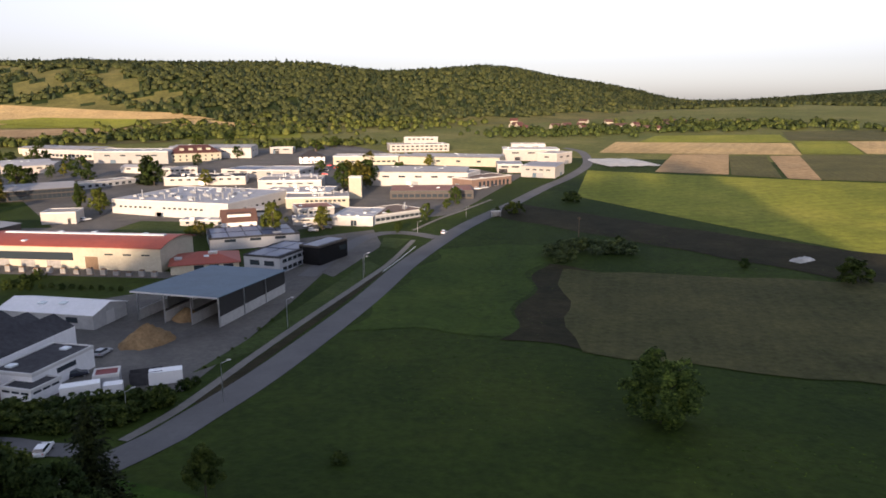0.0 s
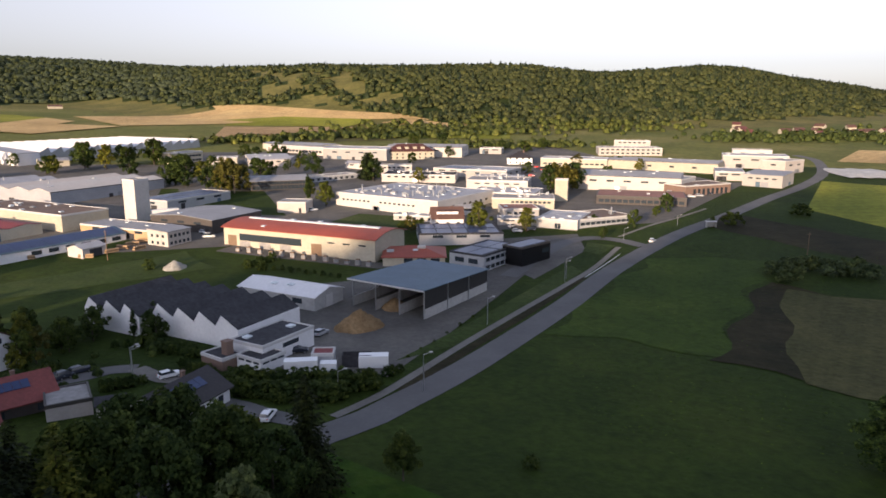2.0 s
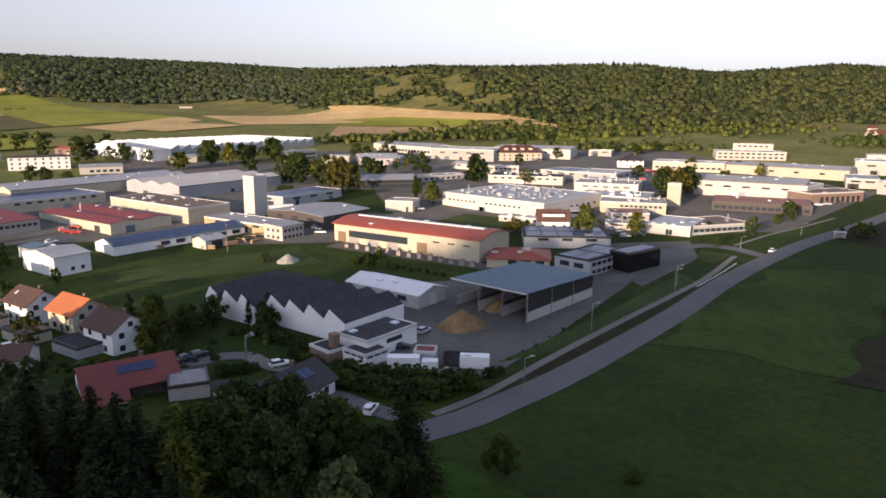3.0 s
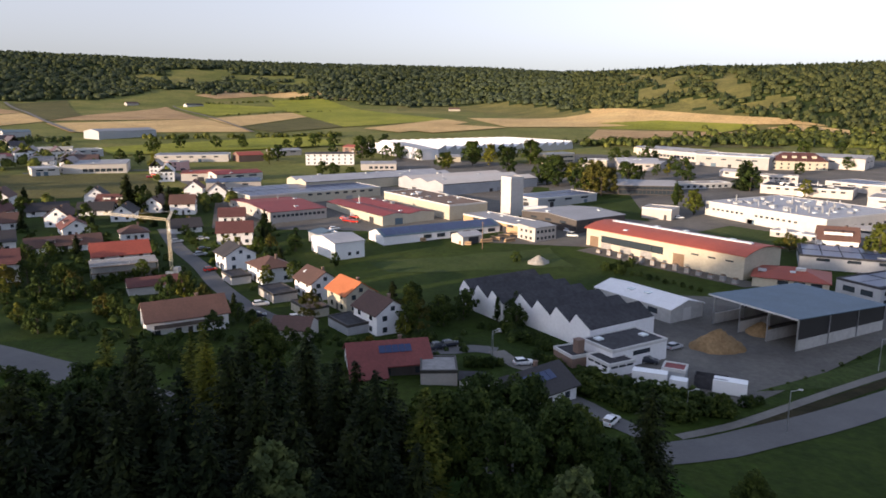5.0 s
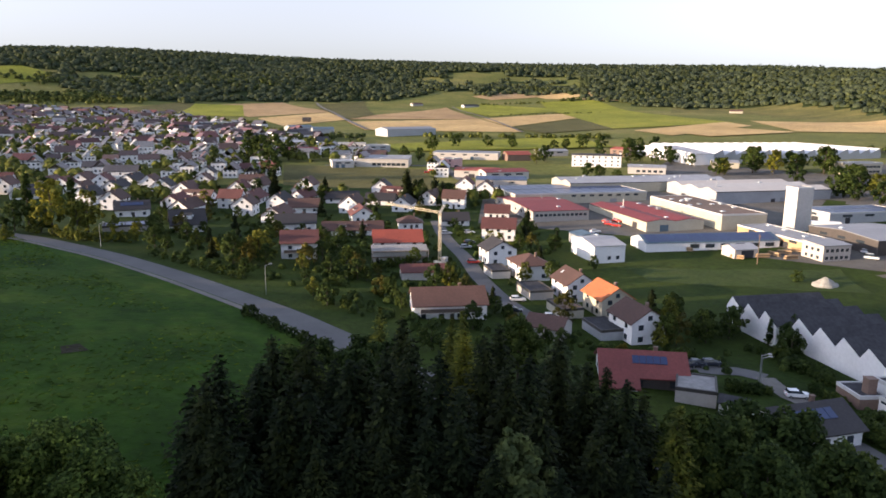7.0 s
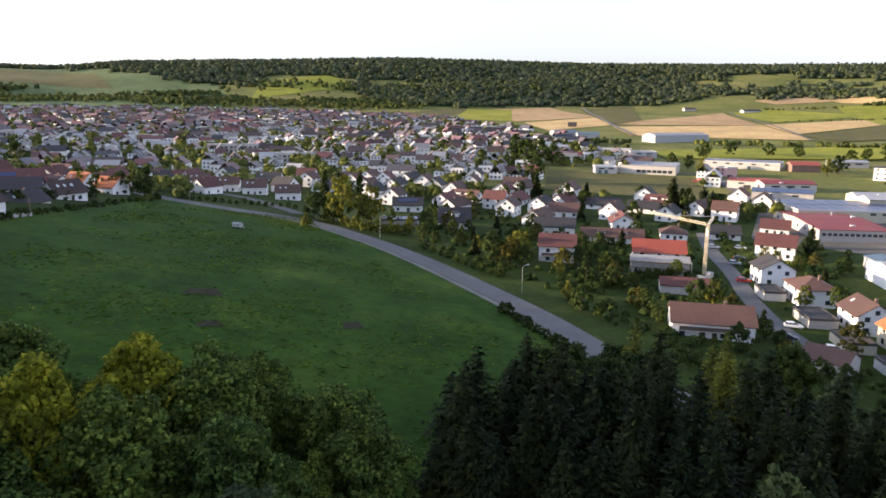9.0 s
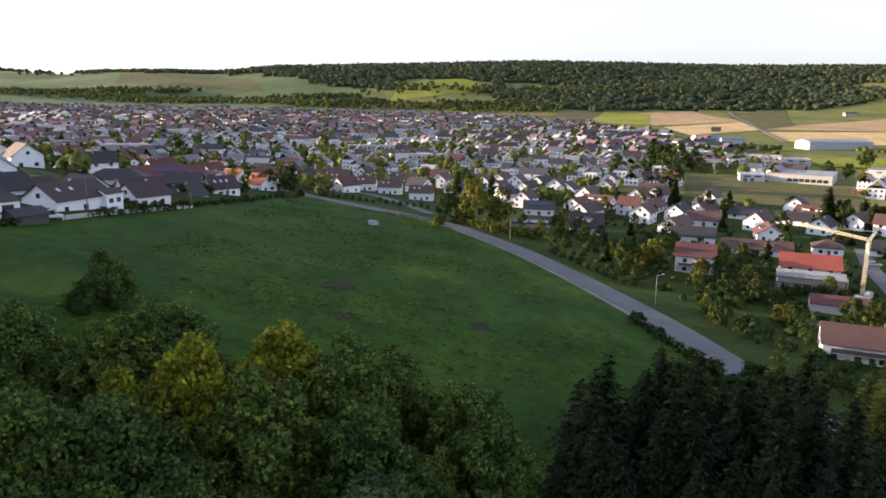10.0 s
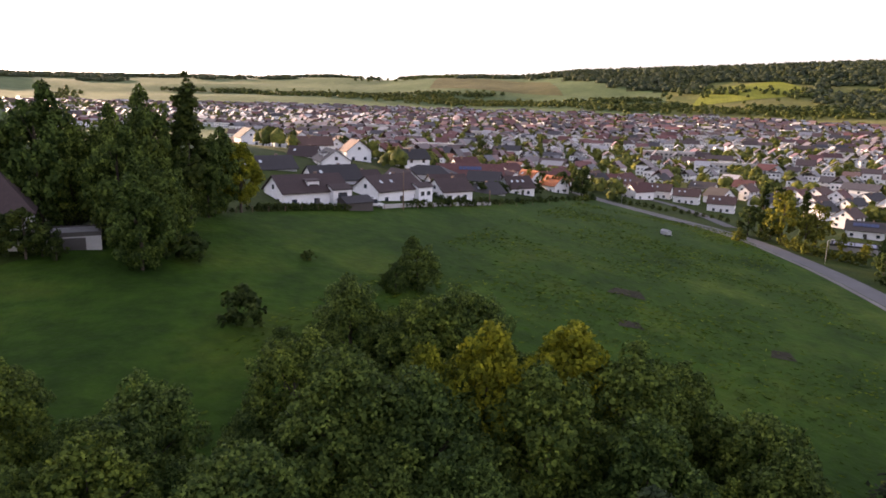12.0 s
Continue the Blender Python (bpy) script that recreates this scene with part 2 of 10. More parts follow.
# the base colour is made bluer to include the reflected sky
SOLAR = seamed("solar_panels", (0.04, 0.06, 0.13), 0.3, 1.0, 0, 0.2)
TRIM = plain("white_trim", (0.52, 0.51, 0.49), 0.6, 0.07, 2, 0.3, 0)
DARKTRIM = plain("dark_trim", (0.05, 0.045, 0.04), 0.6, 0.1, 2, 0.3, 0)
GLASS = glazing("window_glass")
SKYLIGHT = glazing("skylight", (0.55, 0.6, 0.62), 0.2)
METAL = plain("galvanised_steel", (0.45, 0.46, 0.47), 0.4, 0.1, 3, 0.3, 0, 0.8)
WOOD = plain("weathered_wood", (0.2, 0.13, 0.08), 0.85, 0.25, 3)
BARK = plain("bark", (0.07, 0.055, 0.04), 0.95, 0.3, 4, 0.5, 0.6)
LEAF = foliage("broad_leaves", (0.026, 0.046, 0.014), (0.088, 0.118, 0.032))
LEAF_LIGHT = foliage("yellow_green_leaves", (0.075, 0.09, 0.018), (0.20, 0.20, 0.04))
LEAF_AUTUMN = foliage("olive_gold_leaves", (0.065, 0.065, 0.018), (0.14, 0.125, 0.032))
LEAF_GREY = foliage("willow_leaves", (0.06, 0.085, 0.04), (0.12, 0.15, 0.07))
NEEDLE = foliage("spruce_needles", (0.009, 0.015, 0.007), (0.032, 0.041, 0.015), 0.15)
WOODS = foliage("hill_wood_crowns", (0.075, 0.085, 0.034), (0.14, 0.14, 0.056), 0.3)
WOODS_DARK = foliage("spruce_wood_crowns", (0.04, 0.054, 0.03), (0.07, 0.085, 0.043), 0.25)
LEAF_FAR = foliage("garden_crowns", (0.05, 0.068, 0.022), (0.13, 0.142, 0.042), 0.15)
SILAGE = plain("pale_plastic_sheet", (0.5, 0.47, 0.41), 0.6, 0.2, 0.4, 0.1, 0.3)
PAINT_WHITE = plain("white_car_paint", (0.75, 0.75, 0.74), 0.25, 0.03, 2, 0.3, 0)
PAINT_RED = plain("red_car_paint", (0.5, 0.03, 0.02), 0.25, 0.03, 2, 0.3, 0)
PAINT_DARK = plain("dark_blue_car_paint", (0.03, 0.035, 0.05), 0.25, 0.03, 2, 0.3, 0)
PAINT_SILVER = plain("silver_car_paint", (0.4, 0.41, 0.43), 0.3, 0.03, 2, 0.3, 0)
RUBBER = plain("black_rubber", (0.02, 0.02, 0.02), 0.9, 0.1, 3, 0.3, 0)
CRANE_YELLOW = plain("yellow_crane_paint", (0.72, 0.62, 0.42), 0.5, 0.1, 2, 0.3, 0)
PLANK = plain("fresh_planks", (0.42, 0.28, 0.15), 0.8, 0.2, 3)
TUSSOCK = foliage("pasture_tussocks", (0.026, 0.058, 0.006), (0.105, 0.145, 0.02), 0.3)
MUD = soil("trodden_mud", (0.028, 0.026, 0.018), (0.04, 0.036, 0.024), (0.055, 0.05, 0.032), 0.3, 1.2)
LEAF_WOOD = foliage("wood_edge_leaves", (0.024, 0.05, 0.014), (0.17, 0.23, 0.055), 0.4)
# white raised in colour to brighten walls and roofs that stand in shade
WHITE_LIFTED = plain("shade_lifted_white", (0.76, 0.76, 0.76), 0.8, 0.06, 1.5, 0.3, 0.1, spread=0.08)
# far crowns: distance haze mixed into a lighter, bluer base colour
WOODS_HAZE = foliage("hazed_wood_crowns", (0.062, 0.076, 0.046), (0.098, 0.112, 0.064), 0.25)
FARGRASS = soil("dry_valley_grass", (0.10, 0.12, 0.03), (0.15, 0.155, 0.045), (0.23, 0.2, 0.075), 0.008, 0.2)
TILE_BRIGHT = seamed("bright_red_roof_tiles", (0.20, 0.05, 0.042), 0.75, 0.34, 1, 0.2)
for mt in (BLACKWALL, SOLAR, FELT_DARK):
    next(n for n in mt.node_tree.nodes if n.type == "BSDF_PRINCIPLED").inputs["Specular IOR Level"].default_value = 0.15
HILLGRASS = soil("green_hill_grass", (0.075, 0.115, 0.045), (0.105, 0.145, 0.058), (0.14, 0.172, 0.075), 0.008, 0.2)
# house panels, with the sky's reflection painted in as blue
SOLAR_SKY = seamed("sky_tinted_solar_panels", (0.03, 0.05, 0.12), 0.35, 1.0, 0, 0.15)
# bright yellow puts the evening sun into the leaf colour; these crowns stand shaded
LEAF_SUN = foliage("sun_painted_yellow_leaves", (0.13, 0.14, 0.015), (0.46, 0.42, 0.04), 0.45)
MEADOW_LIGHT = soil("bright_meadow_grass", (0.026, 0.05, 0.008), (0.044, 0.074, 0.011), (0.068, 0.096, 0.016), 0.02, 0.5)
HAY = soil("hay_meadow", (0.055, 0.058, 0.022), (0.078, 0.076, 0.030), (0.10, 0.094, 0.038), 0.03, 0.6, (15, 4))


# ---- the lie of the land ----
def bearing(x, y):
    """Degrees to the left of the first view's direction, from the camera's foot."""
    return np.degrees(np.arctan2(-x, y)) % 360


def polar(b, d):
    return -d * math.sin(radians(b)), d * math.cos(radians(b))


SKYLINE = [(-40, 1.8), (-31.5, 1.44), (-26.7, 1.05), (-22, 0.46), (-18.3, 0.88), (-14, 1.84), (-9.7, 2.07), (-7, 2.52), (-4.3, 2.93), (0, 2.69), (4.65, 2.41), (9.9, 3.12), (13.4, 3.13), (20.8, 2.98), (27.5, 3.01), (31.5, 2.8), (36, 2.92), (42, 3.56), (50.6, 3.65), (60, 3.73), (68, 3.84), (77.7, 4.0), (86, 4.25), (92.7, 4.36), (97, 4.27), (101.3, 4.1), (108, 3.85), (113.7, 3.59), (116.4, 3.14), (121, 3.09), (125, 2.94), (128, 2.58), (131.6, 2.81), (137, 2.48), (143, 2.36), (155, 2.13), (180, 5), (220, 5), (260, 4), (300, 2.2), (320, 1.4)]
FOOT = [(-40, 1500), (-22, 1700), (-12, 1050), (0, 900), (20, 850), (34, 1000), (45, 1500), (60, 1500), (75, 1550), (90, 1400), (120, 1500), (150, 1700), (200, 1500), (320, 1500)]
CREST = [(-40, 3000), (-22, 3300), (-12, 2000), (0, 1500), (20, 1450), (32, 1700), (45, 2500), (60, 2600), (80, 2500), (100, 2400), (120, 2700), (140, 3200), (200, 2500), (320, 3000)]


RIDGE = [(-186, 0), (-175, 40), (-163, 95), (-150, 124), (-130, 138), (-107, 143), (-88, 146), (-60, 141), (-45, 138), (-25, 155), (5, 166), (22, 179), (29, 172), (40, 180), (57, 187), (64, 170), (70, 174), (80, 186), (91, 195), (106, 193), (113, 120), (160, 90), (300, 80), (600, 0)]


def around(table, b):
    t = np.array(table, float)
    bs, vs = t[:, 0], t[:, 1]
    bs = np.r_[bs - 360, bs, bs + 360]
    vs = np.r_[vs, vs, vs]
    return sum(np.interp(b + o, bs, vs) for o in (-1.5, -0.75, 0, 0.75, 1.5)) / 5


def smooth(a, b, x):
    s = np.clip((x - a) / (b - a), 0, 1)
    return s * s * (3 - 2 * s)


def waves(x, y):
    """Soft rolling relief, about -1 to 1."""
    return (np.sin(x / 97 + 1.3 * np.sin(y / 151)) + np.sin(y / 83 + 1.7 * np.sin(x / 127 + 1)) + np.sin((x + y) / 61 + np.sin((x - y) / 109))) / 3


def land(x, y):
    """Height of the ground."""
    x, y = np.asarray(x, float), np.asarray(y, float)
    d = np.hypot(x, y)
    b = bearing(x, y)
    foot, crest, sky = around(FOOT, b), around(CREST, b), around(SKYLINE, b)
    dd = np.minimum(d, foot)
    z = 0.034 * (np.sqrt((dd - 190) ** 2 + 60 ** 2) + dd - 190) / 2
    top = EYE + crest * np.tan(np.radians(sky)) - 6 - 27 * smooth(1600, 2400, crest)
    s = smooth(foot * 0.97, crest, d)
    z = z + (top - z) * s + 9 * waves(x / 1.5, y / 1.5) * 4 * s * (1 - s) - 0.03 * np.maximum(d - crest, 0)
    # the near hill with the pasture, on which the wood behind stands
    px, py = polar(152, 235)
    ux, uy = polar(118, 1.0)
    a = (x - px) * ux + (y - py) * uy
    c = -(x - px) * uy + (y - py) * ux
    a = a / np.where(a > 0, 185.0, 200.0)
    c = c / np.where(c > 0, 135.0, 135.0)
    z = z + 38 * np.exp(-0.5 * (a * a + c * c) ** 1.15)
    # the wooded ridge behind, whose shade lies over the meadow
    tx, ty = polar(352, 1.0)
    al, la = x * tx + y * ty + 650, x * ty - y * tx
    ridge = np.interp(la, *np.array(RIDGE).T)
    z = np.maximum(z, ridge * np.exp(-0.5 * (al / 95) ** 2))
    return z


def ground(x, y):
    return float(land(x, y))


# ---- ways of building ----
def mesh_np(name, V, F):
    """A mesh from vertex rows and equal-sided face rows."""
    V, F = np.asarray(V, np.float32), np.asarray(F, np.int32)
    me = bpy.data.meshes.new(name)
    n, k = F.shape
    me.vertices.add(len(V))
    me.vertices.foreach_set("co", V.ravel())
    me.loops.add(n * k)
    me.loops.foreach_set("vertex_index", F.ravel())
    me.polygons.add(n)
    me.polygons.foreach_set("loop_start", np.arange(0, n * k, k, dtype=np.int32))
    me.polygons.foreach_set("use_smooth", np.zeros(n, bool))
    me.update(calc_edges=True)
    me.validate()
    return me


def thing(name, x, y, z=0.0, turn=0.0, label="", category="", group="", kind=""):
    ob = new(name)
    ob.empty_display_size = 0.3
    ob.matrix_basis = pose(x, y, z, 0, 0, turn)
    return tagged(ob, label, category, group, kind)


def part(name, me, material, parent=None, label="", m=None):
    """Links a mesh (or bmesh) as one object under a thing or a part."""
    if isinstance(me, bmesh.types.BMesh):
        bm, me = me, bpy.data.meshes.new(name)
        bm.normal_update()
        bm.to_mesh(me)
        bm.free()
    if material is not None and not me.materials:
        for mt in material if isinstance(material, (list, tuple)) else (material,):
            me.materials.append(mt)
    ob = new(name, me)
    if parent is not None:
        ob.parent = parent
    if m is not None:
        ob.matrix_basis = m
    return tagged(ob, label)


def add_box(bm, x0, x1, y0, y1, z0, z1, mi=0):
    v = [bm.verts.new((x, y, z)) for z in (z0, z1) for y in (y0, y1) for x in (x0, x1)]
    for q in ((0, 2, 3, 1), (4, 5, 7, 6), (0, 1, 5, 4), (2, 6, 7, 3), (0, 4, 6, 2), (1, 3, 7, 5)):
        bm.faces.new([v[i] for i in q]).material_index = mi


def box(x0, x1, y0, y1, z0, z1):
    bm = bmesh.new()
    add_box(bm, x0, x1, y0, y1, z0, z1)
    return bm


def add_prism(bm, outline, x0, x1, mi=0):
    """An outline of (y, z), drawn out along x."""
    a = [bm.verts.new((x0, y, z)) for y, z in outline]
    b = [bm.verts.new((x1, y, z)) for y, z in outline]
    n = len(outline)
    fs = [bm.faces.new(a[::-1]), bm.faces.new(b)]
    fs += [bm.faces.new((a[i], a[(i + 1) % n], b[(i + 1) % n], b[i])) for i in range(n)]
    for f in fs:
        f.material_index = mi
    return fs


def prism(outline, x0, x1):
    bm = bmesh.new()
    add_prism(bm, outline, x0, x1)
    bmesh.ops.recalc_face_normals(bm, faces=bm.faces)
    return bm


def tube(bm, p, q, r0, r1, sides=8):
    p, q = Vector(p), Vector(q)
    turn = (q - p).to_track_quat("Z", "Y")
    rings = [[bm.verts.new(c + turn @ Vector((r * math.cos(2 * math.pi * i / sides), r * math.sin(2 * math.pi * i / sides), 0))) for i in range(sides)] for c, r in ((p, r0), (q, r1))]
    for i in range(sides):
        j = (i + 1) % sides
        bm.faces.new((rings[0][i], rings[0][j], rings[1][j], rings[1][i]))
    bm.faces.new(rings[1])
    bm.faces.new(rings[0][::-1])


STORE = {}


def stored(key, make):
    if key not in STORE:
        bm = make()
        me = bpy.data.meshes.new(key[0])
        bm.normal_update()
        bm.to_mesh(me)
        bm.free()
        STORE[key] = me
    return STORE[key]


def panelled(w, h, nx, nz, rim, recess, stand):
    """A plate on a wall, divided into fields that are set back inside a rim; one piece."""
    bm = bmesh.new()
    vs = [[bm.verts.new((-w / 2 + w * i / nx, -stand, h * j / nz)) for i in range(nx + 1)] for j in range(nz + 1)]
    fs = [bm.faces.new((vs[j][i], vs[j][i + 1], vs[j + 1][i + 1], vs[j + 1][i])) for j in range(nz) for i in range(nx)]
    edge = [e for e in bm.edges if e.is_boundary]
    bmesh.ops.inset_individual(bm, faces=fs, thickness=rim, depth=-recess)
    for f in fs:
        f.material_index = 1
    ex = bmesh.ops.extrude_edge_only(bm, edges=edge)
    for v in ex["geom"]:
        if isinstance(v, bmesh.types.BMVert):
            v.co.y = 0.02
    return bm


def window_mesh(w, h, bars=1, dark=False):
    w, h = round(w, 2), round(h, 2)
    me = stored(("window", w, h, bars, dark), lambda: panelled(w, h, bars, 1, 0.08, 0.04, 0.06))
    if not me.materials:
        me.materials.append(DARKTRIM if dark else TRIM)
        me.materials.append(GLASS)
    return me


def gate_mesh(w, h, mat):
    me = stored(("gate", w, h, mat.name), lambda: panelled(w, h, 1, max(3, int(h / 0.7)), 0.05, 0.02, 0.07))
    if not me.materials:
        me.materials.append(mat)
        me.materials.append(mat)
    return me


def on_side(L, W, side, u, z):
    """The pose of something fixed to a wall: side f front, b back, l left end, r right end; u metres along it from its middle."""
    if side == "f":
        return pose(u, -W / 2, z)
    if side == "b":
        return pose(-u, W / 2, z, 0, 0, 180)
    if side == "l":
        return pose(-L / 2, -u, z, 0, 0, -90)
    return pose(L / 2, u, z, 0, 0, 90)


def roof_outline(y0, z0, y1, z1, th):
    return [(y0, z0), (y1, z1), (y1, z1 + th), (y0, z0 + th)]


def gable_roof(L, W, h, rise, over=0.5, th=0.22, end=0.45):
    s = rise / (W / 2)
    bm = bmesh.new()
    e = W / 2 + over
    add_prism(bm, [(-e, h - s * over), (0, h + rise), (e, h - s * over), (e, h - s * over + th), (0, h + rise + th), (-e, h - s * over + th)], -L / 2 - end, L / 2 + end)
    bmesh.ops.recalc_face_normals(bm, faces=bm.faces)
    return bm


def hip_roof(L, W, h, rise, over=0.5, th=0.2, ridge=None):
    r = max(0.2, (L - W) if ridge is None else ridge) / 2
    a, b = L / 2 + over, W / 2 + over
    bm = bmesh.new()
    lo = [bm.verts.new((x, y, h - 0.15)) for x, y in ((-a, -b), (a, -b), (a, b), (-a, b))]
    ed = [bm.verts.new((x, y, h - 0.15 + th)) for x, y in ((-a, -b), (a, -b), (a, b), (-a, b))]
    p, q = bm.verts.new((-r, 0, h + rise)), bm.verts.new((r, 0, h + rise))
    bm.faces.new(lo[::-1])
    for i in range(4):
        bm.faces.new((lo[i], lo[(i + 1) % 4], ed[(i + 1) % 4], ed[i]))
    bm.faces.new((ed[0], ed[1], q, p)), bm.faces.new((ed[1], ed[2], q)), bm.faces.new((ed[2], ed[3], p, q)), bm.faces.new((ed[3], ed[0], p))
    return bm


def base_height(x, y, L, W, turn):
    c, s = math.cos(radians(turn)), math.sin(radians(turn))
    return min(ground(x + c * u - s * v, y + s * u + c * v) for u in (-L / 2, 0, L / 2) for v in (-W / 2, W / 2))


def building(label, category, x, y, L, W, turn, h, roof="flat", rise=1.5, wall=None, top=None, over=0.3, rows=(), gates=(), solar=0, lights=0, stacks=0, name="industrial_hall", group="buildings of the industrial estate", lift=0.0, bays=6, flip=False, edge=None, flue=None, strip=False):
    """A shed, hall or office. rows: (side, count, width, height, sill, from, to) of windows, from and to as shares of the wall; gates: (side, place, width, height, material)."""
    wall, top = wall or WHITE, top or FELT_GREY
    z = base_height(x, y, L, W, turn) + lift
    ob = thing(name, x, y, z, turn, label, category, group)
    rnd = random.Random(int(x * 7 + y * 13))
    if roof == "flat":
        part("wall", box(-L / 2, L / 2, -W / 2, W / 2, -2.5, h - 0.3), wall, ob)
        part("roof", box(-L / 2 + 0.3, L / 2 - 0.3, -W / 2 + 0.3, W / 2 - 0.3, h - 0.298, h - 0.12), top, ob)
        bm = bmesh.new()
        for a in ((-L / 2 - 0.08, L / 2 + 0.08, -W / 2 - 0.08, -W / 2 + 0.3), (-L / 2 - 0.08, L / 2 + 0.08, W / 2 - 0.3, W / 2 + 0.08), (-L / 2 - 0.08, -L / 2 + 0.3, -W / 2 + 0.3, W / 2 - 0.3), (L / 2 - 0.3, L / 2 + 0.08, -W / 2 + 0.3, W / 2 - 0.3)):
            add_box(bm, *a, h - 0.55, h + 0.1)
        part("parapet", bm, edge or (TRIM if wall not in (BLACKWALL, DARKWALL) else DARKTRIM), ob)
        ztop = lambda v: h - 0.12
    elif roof == "gable":
        bm = bmesh.new()
        add_prism(bm, [(-W / 2, -2.5), (W / 2, -2.5), (W / 2, h), (0, h + rise - 0.02), (-W / 2, h)], -L / 2, L / 2)
        bmesh.ops.recalc_face_normals(bm, faces=bm.faces)
        part("wall", bm, wall, ob)
        part("roof", gable_roof(L, W, h + 0.01, rise, over, 0.18, over), top, ob)
        ztop = lambda v: h + rise * (1 - abs(v) / (W / 2)) + 0.19
    elif roof == "multi":
        bw = W / bays
        line_up = [(-W / 2, -2.5), (W / 2, -2.5)]
        for i in range(bays):
            a = W / 2 - i * bw
            line_up += [(a, h), (a - bw / 2, h + rise)]
        part("wall", prism(line_up + [(-W / 2, h)], -L / 2, L / 2), wall, ob)
        for i in range(bays):
            a = -W / 2 + i * bw
            part("roof", prism([(a + 0.25, h + 0.06), (a + bw / 2, h + rise + 0.02), (a + bw - 0.25, h + 0.06), (a + bw - 0.25, h + 0.24), (a + bw / 2, h + rise + 0.2), (a + 0.25, h + 0.24)], -L / 2 - over, L / 2 + over), top, ob)
            part("gutter", box(-L / 2, L / 2, a - 0.24, a + 0.24, h - 0.1, h + 0.14), FELT_DARK, ob)
        ztop = lambda v: h + rise * (1 - abs(((v + W / 2) % bw) / bw * 2 - 1)) + 0.2
    elif roof == "mono":
        part("wall", prism([(-W / 2, -2.5), (W / 2, -2.5), (W / 2, h + rise), (-W / 2, h)], -L / 2, L / 2), wall, ob)
        s = rise / W
        part("roof", prism(roof_outline(-W / 2 - over, h - s * over + 0.01, W / 2 + over, h + rise + s * over + 0.01, 0.2), -L / 2 - over, L / 2 + over), top, ob)
        ztop = lambda v: h + rise * (v + W / 2) / W + 0.21
    elif roof == "barrel":
        arc = [(-W / 2 - over + (W + 2 * over) * i / 12, h + rise * (1 - (2 * i / 12 - 1) ** 2)) for i in range(13)]
        part("wall", prism([(-W / 2, -2.5), (W / 2, -2.5)] + [(min(max(a, -W / 2), W / 2), b - 0.02) for a, b in arc[::-1]], -L / 2, L / 2), wall, ob)
        part("roof", prism(arc + [(a, b + 0.22) for a, b in arc[::-1]], -L / 2 - over, L / 2 + over), top, ob)
        ztop = lambda v: h + rise * (1 - (2 * v / W) ** 2) + 0.22
    elif roof == "hip":
        part("wall", box(-L / 2, L / 2, -W / 2, W / 2, -2.5, h - 0.14), wall, ob)
        part("roof", hip_roof(L, W, h, rise, over), top, ob)
        ztop = lambda v: h + rise * (1 - abs(v) / (W / 2))
    elif roof == "saw":
        bw = L / bays
        for i in range(bays):
            a = -L / 2 + i * bw
            bm = bmesh.new()
            t = 0.85 if flip else 0.28
            pts = [(a, -2.5), (a + bw, -2.5), (a + bw, h), (a + bw * t, h + rise), (a, h)]
            fr = [bm.verts.new((p, -W / 2, q)) for p, q in pts]
            bk = [bm.verts.new((p, W / 2, q)) for p, q in pts]
            bm.faces.new(fr), bm.faces.new(bk[::-1])
            for j in range(5):
                bm.faces.new((fr[j], bk[j], bk[(j + 1) % 5], fr[(j + 1) % 5]))
            bmesh.ops.recalc_face_normals(bm, faces=bm.faces)
            part("bay_wall", bm, wall, ob)
            bm = bmesh.new()
            for (p0, q0), (p1, q1), mi in (((a - 0.05, h + 0.03), (a + bw * t, h + rise + 0.03), 0 if flip else 1), ((a + bw * t, h + rise + 0.03), (a + bw - 0.05, h + 0.03), 1 if flip else 0)):
                vs = [bm.verts.new(c) for c in ((p0, -W / 2 + 0.12, q0), (p1, -W / 2 + 0.12, q1), (p1, W / 2 - 0.12, q1), (p0, W / 2 - 0.12, q0))]
                up = [bm.verts.new((v.co.x, v.co.y, v.co.z + 0.15)) for v in vs]
                for f in (bm.faces.new(vs[::-1]), bm.faces.new(up), *(bm.faces.new((vs[j], vs[(j + 1) % 4], up[(j + 1) % 4], up[j])) for j in range(4))):
                    f.material_index = mi
            bmesh.ops.recalc_face_normals(bm, faces=bm.faces)
            part("sawtooth_roof", bm, [top, solar or top], ob)
        solar, ztop = 0, lambda v: h
    if category in ("hall", "factory", "warehouse", "office") and L > 14 and roof != "saw":
        # everyday fittings: a strip of windows, gates, rooflights and vents
        if not rows and category != "factory":
            n = max(2, int(L / rnd.uniform(9, 12)))
            rows = [("f", n, rnd.choice([3.2, 4.0, 5.0]), 1.0, max(1.2, h * 0.62), 0.08, 0.92)]
            if W > 12:
                rows += [(sd, max(1, int(W / 11)), 3.6, 1.0, max(1.2, h * 0.62), 0.1, 0.9) for sd in "lr"]
        if not gates and h > 4:
            gates = [(sd, rnd.uniform(0.15, 0.85), rnd.choice([2.5, 3.5, 4.0]), rnd.choice([2.6, 3.0]), rnd.choice([METAL, FELT_DARK, SHEET_BLUE, SHEET_GREY])) for sd in ("f", "f", "r", "l")]
            gates = [g for g in gates if all(not (r[0] == g[0] and r[4] < g[3] + 0.1) for r in rows)]
        if not solar:
            lights = lights or int(L / 12)
            stacks = stacks or (int(L / 16) if category == "factory" else 0)
    for side, n, w, hh, sill, u0, u1 in rows:
        span = L if side in "fb" else W
        for i in range(n):
            u = -span / 2 + span * (u0 + (u1 - u0) * (i + 0.5) / n)
